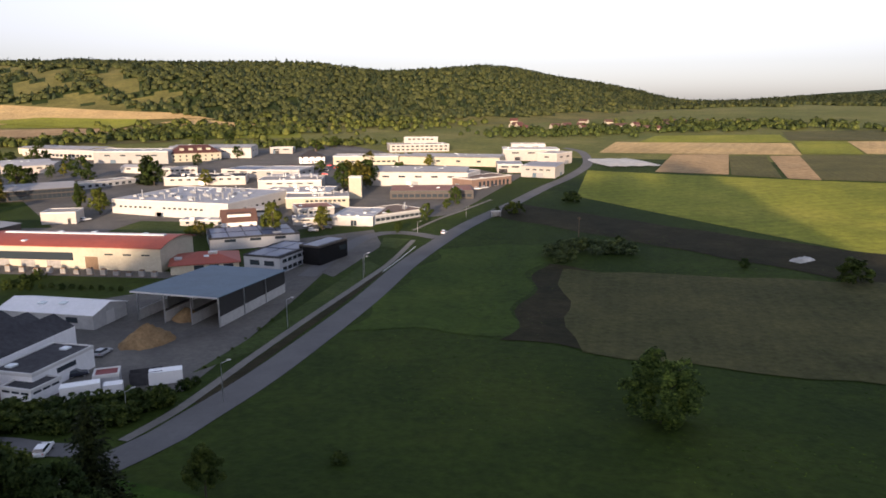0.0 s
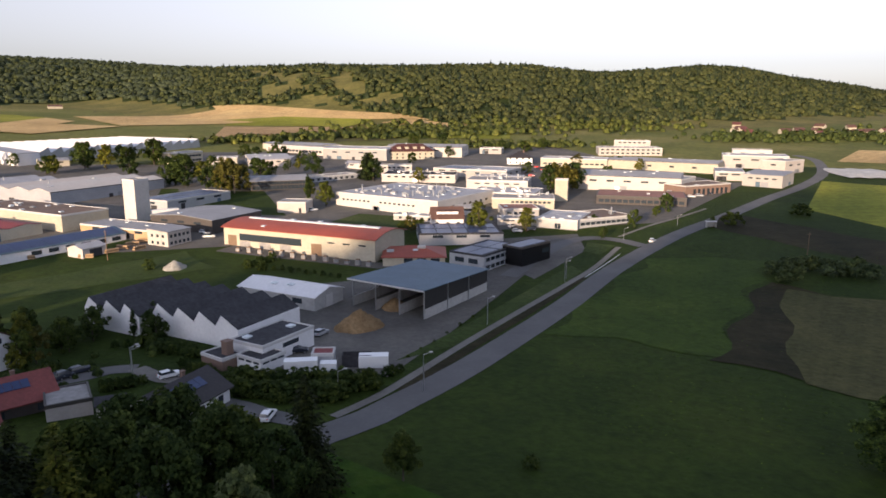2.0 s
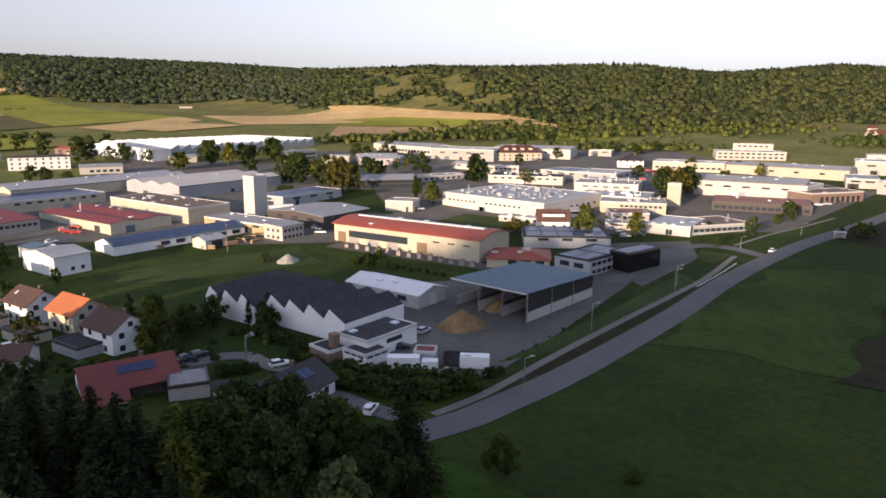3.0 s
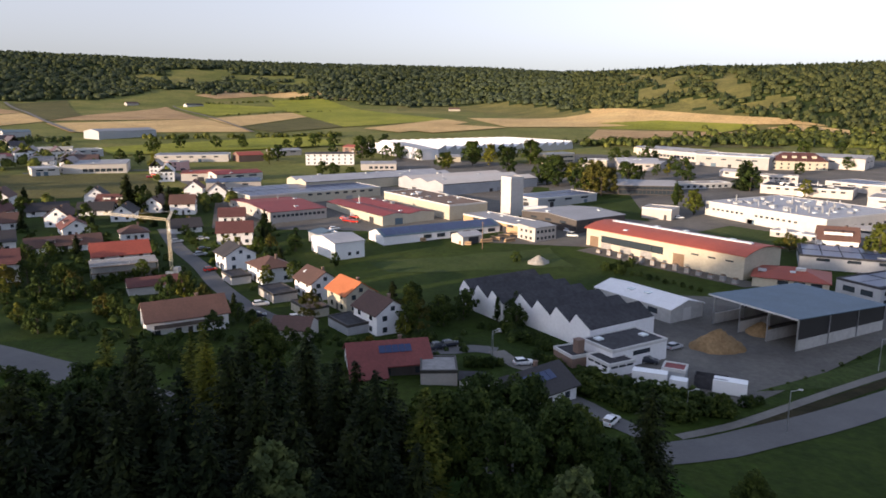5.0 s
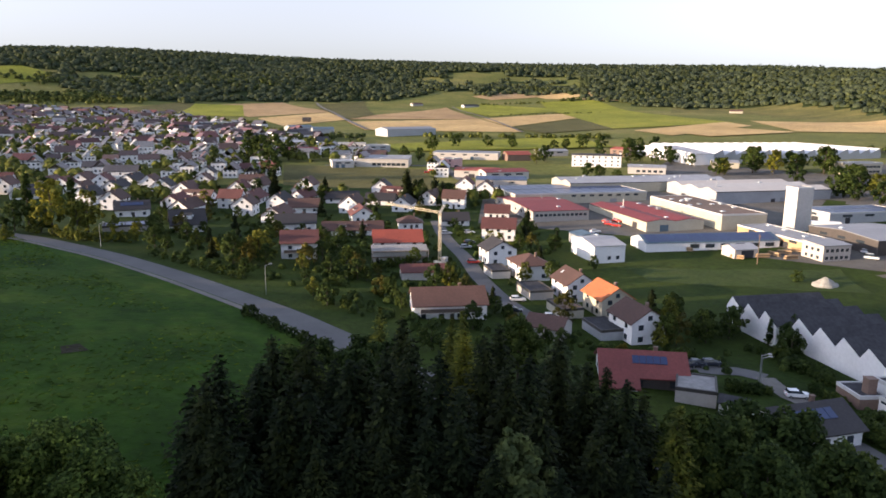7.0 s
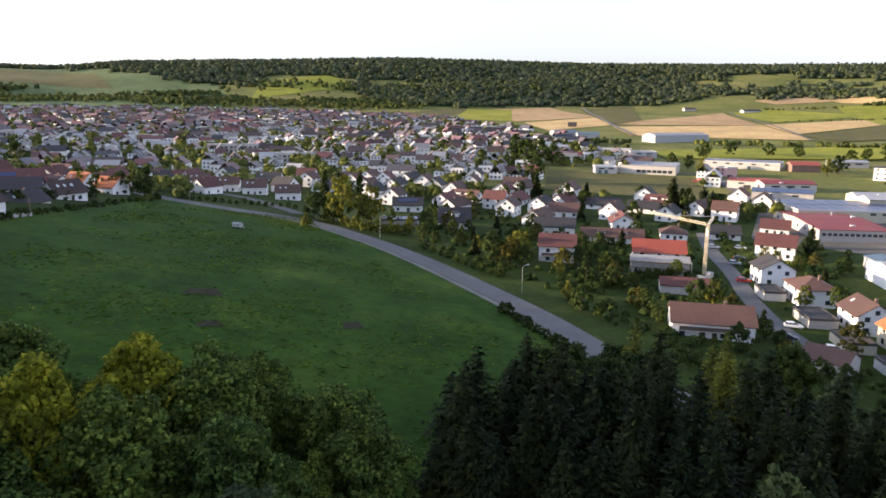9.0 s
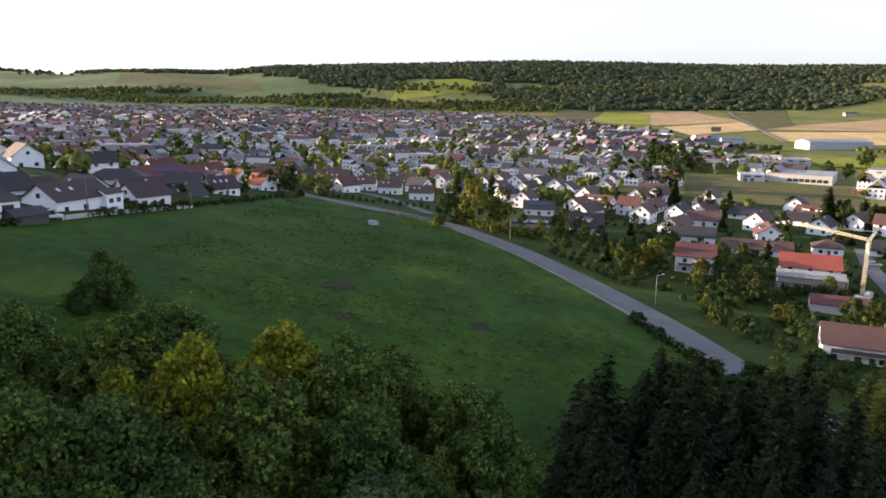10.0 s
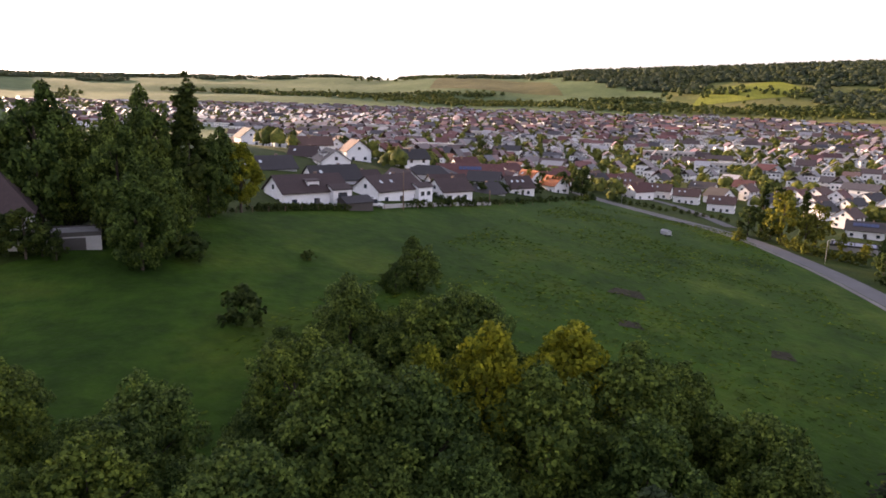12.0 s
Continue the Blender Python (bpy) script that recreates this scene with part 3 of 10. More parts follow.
            part("window", window_mesh(w, hh, max(1, round(w / 1.2))), None, ob, m=on_side(L, W, side, u, sill))
    for side, u, w, hh, mt in gates:
        span = L if side in "fb" else W
        part("gate", gate_mesh(w, hh, mt), None, ob, m=on_side(L, W, side, span * (u - 0.5), 0))
    if strip:
        part("ridge_light", box(-L * 0.44, L * 0.44, -0.9, 0.9, h + rise + 0.1, h + rise + 0.55), SKYLIGHT, ob)
    if flue:
        bm = box(-flue[2] / 2, flue[2] / 2, -flue[2] / 2, flue[2] / 2, -1.0, flue[3])
        add_box(bm, -flue[2] / 2 - 0.1, flue[2] / 2 + 0.1, -flue[2] / 2 - 0.1, flue[2] / 2 + 0.1, flue[3] + 0.002, flue[3] + 0.2)
        part("chimney", bm, wall, ob, m=pose(L * flue[0], W * flue[1], h))
    for i in range(lights):
        u, v = rnd.uniform(-0.42, 0.42) * L, rnd.uniform(-0.4, 0.4) * W
        bm = box(-0.8, 0.8, -0.8, 0.8, 0, 0.35)
        part("rooflight", bm, SKYLIGHT, ob, m=pose(u, v, ztop(v)))
    for i in range(stacks):
        u, v = rnd.uniform(-0.42, 0.42) * L, rnd.uniform(-0.4, 0.4) * W
        k = rnd.random()
        if k < 0.5:
            part("vent_unit", box(-rnd.uniform(0.6, 1.6), rnd.uniform(0.6, 1.8), -0.7, 0.9, -0.2, rnd.uniform(0.5, 1.2)), METAL if k < 0.25 else GREYWALL, ob, m=pose(u, v, ztop(v)))
        else:
            bm = bmesh.new()
            hh = rnd.uniform(1.2, 3.2)
            tube(bm, (0, 0, -0.2), (0, 0, hh), 0.3, 0.3, 10)
            tube(bm, (0, 0, hh), (0, 0, hh + 0.3), 0.45, 0.2, 10)
            part("vent_pipe", bm, METAL, ob, m=pose(u, v, ztop(v)))
    if solar:
        slope = 0.0 if roof == "flat" else math.atan2(rise, W / 2 if roof == "gable" else W)
        n = int(L / 6)
        for i in range(n):
            a = -L / 2 + 1 + (L - 2) * i / n
            b = a + (L - 2) / n - 0.35
            for v0, v1 in ((-W / 2 + 0.6, -0.6), (0.6, W / 2 - 0.6)) if solar == 2 else ((-W / 2 + 0.6, -0.5 if roof == "gable" else W / 2 - 0.6),):
                za, zb = ztop(v0) + 0.08, ztop(v1) + 0.08
                part("solar_module", prism([(v0, za), (v1, zb), (v1, zb + 0.05), (v0, za + 0.05)], a, b), SOLAR, ob)
    return ob


def house(label, x, y, L, W, turn, h, rise=3.2, wall=None, top=None, storeys=2, group="houses of the village", roof="gable", solar=0, dormer=0, balcony=False, chimney=True, lift=0.0, windows=True, skylights=0):
    """A dwelling: ridge along x, its front at -y."""
    wall, top = wall or WHITE_LIFTED, top or TILE_BROWN
    z = base_height(x, y, L, W, turn) + lift
    ob = thing("house", x, y, z, turn, label, "house", group)
    if roof == "gable":
        body = part("wall", prism([(-W / 2, -2.5), (W / 2, -2.5), (W / 2, h), (0, h + rise - 0.03), (-W / 2, h)], -L / 2, L / 2), wall, ob)
        part("roof", gable_roof(L, W, h + 0.01, rise, 0.7, 0.22, 0.5), top, ob)
    else:
        body = part("wall", box(-L / 2, L / 2, -W / 2, W / 2, -2.5, h - 0.14), wall, ob)
        part("roof", hip_roof(L, W, h, rise, 0.6), top, ob)
    ztop = lambda v: h + rise * (1 - abs(v) / (W / 2)) + 0.23
    if chimney:
        bm = box(-0.35, 0.35, -0.3, 0.3, -1.5, 1.0)
        add_box(bm, -0.42, 0.42, -0.37, 0.37, 1.002, 1.12)
        part("chimney", bm, BROWNWALL, ob, m=pose(L * 0.18, W * 0.12, ztop(W * 0.12)))
    if windows:
        for s in range(storeys):
            sill = 0.95 + s * 2.75
            for side, span in (("f", L), ("b", L), ("l", W), ("r", W)):
                n = max(2, int(span / 4.3))
                if sill + 1.3 > h:
                    continue
                for i in range(n):
                    part("window", window_mesh(1.25, 1.25, 2), None, ob, m=on_side(L, W, side, span * ((i + 0.5) / n - 0.5), sill))
        if roof == "gable" and rise > 2.2:
            for side in "lr":
                part("window", window_mesh(1.1, 1.1, 2), None, ob, m=on_side(L, W, side, 0, h + 0.3))
        part("door", gate_mesh(1.05, 2.1, DARKTRIM), None, ob, m=on_side(L, W, "f", L * 0.02, 0))
    slope = math.degrees(math.atan2(rise, W / 2))
    for i in range(skylights):
        v = -W * 0.24
        part("skylight", box(-0.4, 0.4, -0.55, 0.55, -0.02, 0.07), SKYLIGHT, ob, m=pose(L * (-0.3 + 0.22 * i), v, ztop(v), slope, 0, 0))
    for i in range(dormer):
        u = L * ((i + 0.5) / dormer - 0.5) * 0.7
        d = part("dormer", prism([(-W * 0.36, h + 0.3), (-0.5, h + 0.3), (-0.5, h + rise * 0.75), (-W * 0.36, h + rise * 0.66)], u - 1.5, u + 1.5), wall, ob)
        part("dormer_roof", prism(roof_outline(-W * 0.36 - 0.4, h + rise * 0.64, -0.3, h + rise * 0.78, 0.15), u - 1.8, u + 1.8), top, d)
        part("window", window_mesh(2.2, 0.9, 2), None, d, m=pose(u, -W * 0.36, h + 0.55))
    if solar:
        n = solar
        for i in range(n):
            v = -W * 0.22
            part("solar_panel", box(-0.72, 0.72, -1.05, 1.05, 0.0, 0.08), SOLAR_SKY, ob, m=pose((i - n / 2 + 0.5) * 1.55, v, ztop(v) + 0.05, slope, 0, 0))
    if balcony:
        b = part("balcony", box(-L * 0.42, L * 0.42, -W / 2 - 1.5, -W / 2, 2.6, 2.78), CONCRETE, ob)
        part("balustrade", box(-L * 0.42, L * 0.42, -W / 2 - 1.5, -W / 2 - 1.42, 2.782, 3.75), DARKWALL, b)
    return ob


def red_house(x, y, L, W, turn):
    """A low house whose roof runs down over a wing at one end, with a dark plate painted in for the shaded recess
    beside it.
    """
    h, rise = 3.0, 3.0
    ob = house("broad white house with red roof and solar panels", x, y, L, W, turn, h, rise, top=TILE_BRIGHT, storeys=1, group="houses beside the halls")
    drop, out = rise / (W / 2), W / 2 + 0.7
    z = h - 0.7 * drop
    part("wing_roof", prism(roof_outline(-out - 2.4, z - 2.4 * drop, -out, z, 0.22), -L / 2 - 0.5, -L * 0.06), TILE_BRIGHT, ob)
    wing = part("wing_wall", prism([(-out - 1.9, -2.5), (-W / 2, -2.5), (-W / 2, h - 0.1), (-out - 1.9, z - 1.9 * drop - 0.1)], -L / 2, -L * 0.09), WHITE_LIFTED, ob)
    part("window", window_mesh(1.4, 0.9, 2), None, wing, m=pose(-L * 0.3, -out - 1.9, 0.3))
    # flat dark plate on the wall in place of a recess in shade
    part("loggia", box(-L * 0.05, L / 2 - 0.3, -W / 2 - 0.03, -W / 2, 0.0, h - 0.5), DARKWALL, ob)
    slope, v = math.degrees(math.atan2(rise, W / 2)), -W * 0.2
    for i in range(5):
        part("solar_panel", box(-0.62, 0.62, -1.0, 1.0, 0.0, 0.08), SOLAR_SKY, ob, m=pose(L * 0.08 + (i - 2) * 1.32, v, h + rise * (1 - abs(v) / (W / 2)) + 0.28, slope, 0, 0))
    return ob


# ---- plants ----
def quads(name, C, U, V, mat, N=None):
    """Leaf sprays: centres and two half-edges each; N turns their shading with the roundness of the crown."""
    if N is not None:
        V = np.where((np.cross(U, V) * N).sum(1, keepdims=True) < 0, -V, V)
    P = np.stack([C - U - V, C + U - V, C + U + V, C - U + V], 1).reshape(-1, 3)
    me = mesh_np(name, P, np.arange(len(P)).reshape(-1, 4))
    me.materials.append(mat)
    if N is not None:
        me.polygons.foreach_set("use_smooth", np.ones(len(me.polygons), bool))
        own = np.cross(U, V)
        own /= np.linalg.norm(own, axis=1, keepdims=True) + 1e-9
        M = 0.7 * N / (np.linalg.norm(N, axis=1, keepdims=True) + 1e-9) + 0.3 * own
        M /= np.linalg.norm(M, axis=1, keepdims=True) + 1e-9
        me.normals_split_custom_set_from_vertices(np.repeat(M, 4, 0))
    return me


def leaf_frame(rs, n, out, tilt=0.8):
    """Two half-edges of unit length, each card turned mostly towards out."""
    nrm = out + rs.normal(0, tilt, (n, 3))
    nrm /= np.linalg.norm(nrm, axis=1, keepdims=True) + 1e-9
    ref = rs.normal(0, 1, (n, 3))
    u = np.cross(nrm, ref)
    u /= np.linalg.norm(u, axis=1, keepdims=True) + 1e-9
    return u, np.cross(nrm, u)


def broad_crown(name, seed, height, radius, clumps, per, leaf, mat, low=0.22, tall=1.0, fat=1.0):
    """A crown of many leafy puffs: most on its outside, a few within, each thick with small sprays on its upper side."""
    rs = np.random.RandomState(seed)
    d = rs.normal(0, 1, (clumps, 3))
    d[:, 2] += 0.25
    d /= np.linalg.norm(d, axis=1, keepdims=True)
    r = rs.uniform(0.45, 1.12, clumps) ** 0.6
    az = np.arctan2(d[:, 1], d[:, 0])
    lump = 1 + 0.16 * np.sin(3 * az + seed) + 0.12 * np.sin(5 * d[:, 2] + seed * 2) + 0.08 * np.sin(7 * az + 4 * d[:, 2])
    cz = height * (1 + low) / 2
    cc = np.stack([d[:, 0] * radius, d[:, 1] * radius, d[:, 2] * height * (1 - low) / 2 * tall], 1) * np.minimum(r * lump, 1.15)[:, None]
    cc[:, :2] *= np.where(cc[:, 2] > 0, 1 - 0.35 * (cc[:, 2] / (height * 0.4)).clip(0, 1), 1)[:, None]
    size = radius * rs.uniform(0.10, 0.25, clumps) * fat
    count = np.maximum(6, per * (size / size.mean()) ** 2).astype(int)
    idx = np.repeat(np.arange(clumps), count)
    o = rs.normal(0, 1, (len(idx), 3))
    o[:, 2] = o[:, 2] * 0.8 + 0.45
    o /= np.linalg.norm(o, axis=1, keepdims=True)
    o *= (rs.uniform(0.3, 1, len(idx)) ** 0.35 * rs.uniform(0.85, 1.2, len(idx)))[:, None]
    C = cc[idx] + o * size[idx, None] * np.array([1, 1, 1.15]) + (0, 0, cz)
    keep = C[:, 2] > height * low * 0.6
    puff, C = o[keep], C[keep]
    n = len(C)
    out = C - np.array([0, 0, cz * 0.8])
    out /= np.linalg.norm(out, axis=1, keepdims=True)
    u, v = leaf_frame(rs, n, out * 0.4 + puff * 0.7 + (0, 0, 0.3), 0.75)
    s = leaf * rs.uniform(0.55, 1.35, (n, 1))
    return quads(name, C, u * s * 0.5, v * s * 0.34, mat, out * 0.35 + puff * 1.2 + (0, 0, 0.3))


def spruce_crown(name, seed, height, radius, whorls, mat, leaf=0.5, per=7, droop=0.25):
    """Whorls of drooping branches, some longer and some broken short, set with hanging twigs."""
    rs = np.random.RandomState(seed)
    C, U, V = [], [], []
    for w in range(whorls):
        f = (w + rs.uniform(-0.4, 0.4)) / whorls
        z = height * (0.08 + 0.92 * max(f, 0))
        reach = radius * max(1 - f, 0.0) ** 0.72 * rs.uniform(0.72, 1.12) * (1 + 0.12 * math.sin(9 * f + seed)) + 0.2
        nb = max(4, int(8 * (1 - f) + 4))
        a0 = rs.uniform(0, 6.3)
        for b in range(nb):
            a = a0 + 6.283 * b / nb + rs.normal(0, 0.2)
            rr = reach * rs.uniform(0.6, 1.25)
            k = max(3, int(per * rr / radius) + 1)
            q = (np.arange(k) + rs.uniform(0.2, 1.0, k)) / k
            side = rs.normal(0, 0.08 + 0.13 * q) * rr
            dx, dy = math.cos(a), math.sin(a)
            sag = droop * rr * q * (1.35 - 0.5 * q)
            C.append(np.stack([dx * rr * q - dy * side, dy * rr * q + dx * side, z - sag + rs.normal(0, 0.12, k)], -1))
            s = leaf * rs.uniform(0.6, 1.35, k) * (1.1 - 0.35 * f)
            aa = a + rs.normal(0, 0.6, k)
            U.append(np.stack([np.cos(aa) * s, np.sin(aa) * s, (-droop + rs.normal(0, 0.25, k)) * s], -1))
            V.append(np.stack([-np.sin(aa) * s * 0.36, np.cos(aa) * s * 0.36, rs.normal(-0.12, 0.3, k) * s], -1))
    C, U, V = np.concatenate(C), np.concatenate(U), np.concatenate(V)
    out = np.stack([C[:, 0], C[:, 1], 0 * C[:, 2] + 0.5 * radius], -1)
    return quads(name, C, U, V, mat, out)


def trunk_mesh(height, r, limbs, spread, seed):
    rnd = random.Random(seed)
    bm = bmesh.new()
    tube(bm, (0, 0, -0.8), (0.1, 0, height * 0.5), r, r * 0.7)
    tube(bm, (0.1, 0, height * 0.5), (0, 0.1, height * 0.88), r * 0.7, r * 0.2)
    for i in range(limbs):
        a, z = i * 2.4 + rnd.random(), height * rnd.uniform(0.28, 0.65)
        q = spread * rnd.uniform(0.5, 0.8)
        tube(bm, (0, 0, z), (math.cos(a) * q, math.sin(a) * q, z + height * 0.2), r * 0.4, r * 0.1, 6)
    me = bpy.data.meshes.new("trunk")
    bm.to_mesh(me)
    bm.free()
    me.materials.append(BARK)
    return me


TREES = {}


def tree_kind(key, crown, trunk, label, group):
    TREES[key] = [crown, trunk, label, group, None]


def tree(key, x, y, scale=1.0, turn=None, label="", sx=1.0, sink=0.1):
    crown, trunk, lab, group, first = TREES[key]
    turn = (x * 37 + y * 91) % 360 if turn is None else turn
    m = pose(x, y, ground(x, y) - sink, 0, 0, turn) @ Matrix.Diagonal((scale * sx, scale * sx, scale, 1))
    if first is None:
        name, cat = ("bush", "bush") if "bush" in key else ("conifer", "conifer") if key[:3] in ("spr", "fir", "lar") else ("garden_tree", "garden tree") if key[:3] in ("gar", "gol", "rus") else ("tree", "tree")
        ob = thing(name, 0, 0, 0, 0, lab, cat, group)
        ob.matrix_basis = m
        if trunk is not None:
            part("trunk", trunk, None, ob)
        part("crown", crown, None, ob)
        TREES[key][4] = ob
    else:
        ob = copy_thing(first, pose(0, 0, 0))
        ob.matrix_basis = m
    return tagged(ob, label)


# ---- ground sheets ----
def ribbon(name, pts, width, mat, lift=0.06, kind="structure", label="", step=4.0, offset=0.0, thick=0.0, category=""):
    """A road or path along a smooth line, lying on the ground."""
    P = np.array(pts, float)
    k = len(P)
    ext = np.vstack([2 * P[0] - P[1], P, 2 * P[-1] - P[-2]])
    out = []
    for i in range(1, k):
        a, b, c, d = ext[i - 1], ext[i], ext[i + 1], ext[i + 2]
        n = max(2, int(np.hypot(*(c - b)) / step))
        for s in np.arange(n) / n:
            out.append(0.5 * (2 * b + (c - a) * s + (2 * a - 5 * b + 4 * c - d) * s * s + (3 * b - a - 3 * c + d) * s ** 3))
    out.append(P[-1])
    Q = np.array(out)
    T = np.gradient(Q, axis=0)
    T /= np.linalg.norm(T, axis=1, keepdims=True)
    N = np.stack([T[:, 1], -T[:, 0]], 1)
    cols = 5
    rows = []
    for j in range(cols):
        W = Q + N * (offset + width * (j / (cols - 1) - 0.5))
        rows.append(np.c_[W, land(W[:, 0], W[:, 1]) + lift])
    V = np.stack(rows, 1)
    n = len(Q)
    F = [(i * cols + j, (i + 1) * cols + j, (i + 1) * cols + j + 1, i * cols + j + 1) for i in range(n - 1) for j in range(cols - 1)]
    V = V.reshape(-1, 3)
    me = mesh_np(name, V, np.array(F)[:, ::-1])
    me.materials.append(mat)
    ob = new(name, me)
    return tagged(ob, label, category, "", kind)


def sheet(name, c, mat, lift=0.05, step=6.0, label="", wobble=0.0, category="field", kind="structure"):
    """A field, lawn or yard with four corners, laid over the ground."""
    a, b, cc, d = (np.array(p, float) for p in c)
    n = int(min(60, max(3, np.hypot(*(b - a)) / step)))
    m = int(min(60, max(3, np.hypot(*(d - a)) / step)))
    s, t = np.meshgrid(np.linspace(0, 1, n + 1), np.linspace(0, 1, m + 1))
    s, t = s[..., None], t[..., None]
    P = a * (1 - s) * (1 - t) + b * s * (1 - t) + cc * s * t + d * (1 - s) * t
    if wobble:
        P = P + np.stack([np.sin(P[..., 1] / 7 + P[..., 0] / 5), np.cos(P[..., 0] / 6 - P[..., 1] / 9)], -1) * wobble
    z = land(P[..., 0], P[..., 1]) + lift
    V = np.concatenate([P, z[..., None]], -1).reshape(-1, 3)
    k = n + 1
    F = [(j * k + i, j * k + i + 1, (j + 1) * k + i + 1, (j + 1) * k + i) for j in range(m) for i in range(n)]
    me = mesh_np(name, V, F)
    if me.polygons[0].normal.z < 0:
        me.flip_normals()
    me.materials.append(mat)
    return tagged(new(name, me), label, category, "", kind)


def loft(name, A, B, mat, lift, label, n=60, m=40, category="pasture"):
    """Ground cover between two lines of the plan."""
    def along(P):
        P = np.array(P, float)
        s = np.r_[0, np.cumsum(np.hypot(*np.diff(P, axis=0).T))]
        u = np.linspace(0, s[-1], n + 1)
        return np.stack([np.interp(u, s, P[:, 0]), np.interp(u, s, P[:, 1])], -1)
    a, b = along(A), along(B)
    t = np.linspace(0, 1, m + 1)[:, None, None]
    P = a[None] * (1 - t) + b[None] * t
    V = np.concatenate([P, (land(P[..., 0], P[..., 1]) + lift)[..., None]], -1).reshape(-1, 3)
    k = n + 1
    F = [(j * k + i, j * k + i + 1, (j + 1) * k + i + 1, (j + 1) * k + i) for j in range(m) for i in range(n)]
    me = mesh_np(name, V, F)
    if me.polygons[0].normal.z < 0:
        me.flip_normals()
    me.materials.append(mat)
    return tagged(new(name, me), label, category, "", "structure")


def low_wall(points, height, thick=0.3):
    """A garden wall along the pasture, one mesh following the ground."""
    bm = bmesh.new()
    for (x0, y0), (x1, y1) in zip(points, points[1:]):
        n = max(2, int(math.hypot(x1 - x0, y1 - y0) / 4))
        dx, dy = y0 - y1, x1 - x0
        k = thick / 2 / math.hypot(dx, dy)
        for i in range(n):
            ends = []
            for f in (i / n, (i + 1) / n - 0.01 / n):
                x, y = x0 + (x1 - x0) * f, y0 + (y1 - y0) * f
                z = ground(x, y)
                ends.append([bm.verts.new((x + s * dx * k, y + s * dy * k, z + h)) for s, h in ((-1, -0.5), (1, -0.5), (1, height), (-1, height))])
            a, b = ends
            for j in range(4):
                bm.faces.new((a[j], a[(j + 1) % 4], b[(j + 1) % 4], b[j]))
            bm.faces.new(a[::-1]), bm.faces.new(b)
    bmesh.ops.recalc_face_normals(bm, faces=bm.faces)
    return tagged(part("garden_wall", bm, CONCRETE), "low grey concrete wall along the pasture", "wall", "", "structure")


# ---- the ground: one sheet out to the hills ----
WOODLINE = [(-40, -0.3), (-28, -0.4), (-20, -0.2), (-14, -0.5), (-6, -1.1), (0, -1.5), (12, -1.5), (19, -0.8), (26, -0.3), (34, -0.1), (42, 0.1), (48, -0.2), (54, 0.3), (60, 0.9),
            (67, 1.0), (74, 0.5), (80, -0.1), (92, 0.1), (97, 1.3), (106, 1.7), (113, 2.3), (126, 2.3), (140, 1.9), (156, 1.3), (170, 0), (300, 0)]


# meadows cut out of the woods: bearing, height over the horizon, and their half-widths, in degrees
CLEARINGS = [(100.37, 1.69, 3.25, 0.7), (117.71, 1.73, 5.34, 0.65), (93.49, 1.92, 1.95, 0.19), (98.16, 1.98, 2.78, 0.37), (92.7, 1.82, 2.32, 0.23), (64.84, 2.41, 2.78, 0.23), (97.62, 0.47, 3.25, 0.28), (68.15, 1.97, 1.86, 0.19), (63.92, 2.29, 1.39, 0.14)]


def view_angle(x, y):
    """The height of the ground over the camera's level, in degrees."""
    return np.degrees(np.arctan2(land(x, y) - EYE, np.hypot(x, y)))


def wooded(x, y):
    """Where woods cover the hills: above a ragged line, with clearings."""
    x, y = np.asarray(x, float), np.asarray(y, float)
    b, d = bearing(x, y), np.hypot(x, y)
    rag = 0.35 * waves(x / 0.9, y / 0.9) + 0.2 * waves(y / 0.35, x / 0.35)
    w = (view_angle(x, y) > around(WOODLINE, b) + rag) & (d > around(FOOT, b) * 0.93)
    sgn = (b + 180) % 360 - 180
    e = view_angle(x, y)
    bare = (np.abs(sgn - 27.5 - 2.2 * (e - 1.5)) < 4.5 + 2 * waves(x / 0.5, y / 0.5)) & (e > 0.0) & (e < 2.6) & (waves(x / 0.2, y / 0.2) < 0.12)
    bare |= (np.abs(sgn - 62) < 5) & (e > 1.5) & (e < 2.3) & (waves(x / 0.3, y / 0.3) < 0.3)
    for cb, ce, rb, re in CLEARINGS:
        bare |= ((sgn - cb) / rb) ** 2 + ((e - ce) / re) ** 2 < 1 + 0.5 * waves(x / 0.3, y / 0.3)
    return w & ~bare


radii = np.r_[0.01, np.arange(4, 400, 8), np.arange(400, 1200, 16), np.arange(1200, 3400, 34), np.arange(3400, 4800, 100)]
bs = np.radians(np.arange(0, 360, 1.0))
RR, BB = np.meshgrid(radii, bs, indexing="ij")
GX, GY = -RR * np.sin(BB), RR * np.cos(BB)
GZ = land(GX, GY)
nr, nb = RR.shape
ii, jj = np.meshgrid(np.arange(nr - 1), np.arange(nb), indexing="ij")
j2 = (jj + 1) % nb
GF = np.stack([ii * nb + jj, (ii + 1) * nb + jj, (ii + 1) * nb + j2, ii * nb + j2], -1).reshape(-1, 4)
GV = np.stack([GX, GY, GZ], -1).reshape(-1, 3)
GV = np.vstack([GV, [0, 0, ground(0, 0)]])
me = mesh_np("ground", GV, GF[:, ::-1])
if me.polygons[1000].normal.z < 0:
    me.flip_normals()
mid = GV[GF].mean(1)
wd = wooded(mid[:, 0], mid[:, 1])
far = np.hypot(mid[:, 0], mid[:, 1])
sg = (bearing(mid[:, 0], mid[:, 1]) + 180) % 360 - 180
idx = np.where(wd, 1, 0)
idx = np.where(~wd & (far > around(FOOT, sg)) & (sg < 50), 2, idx)
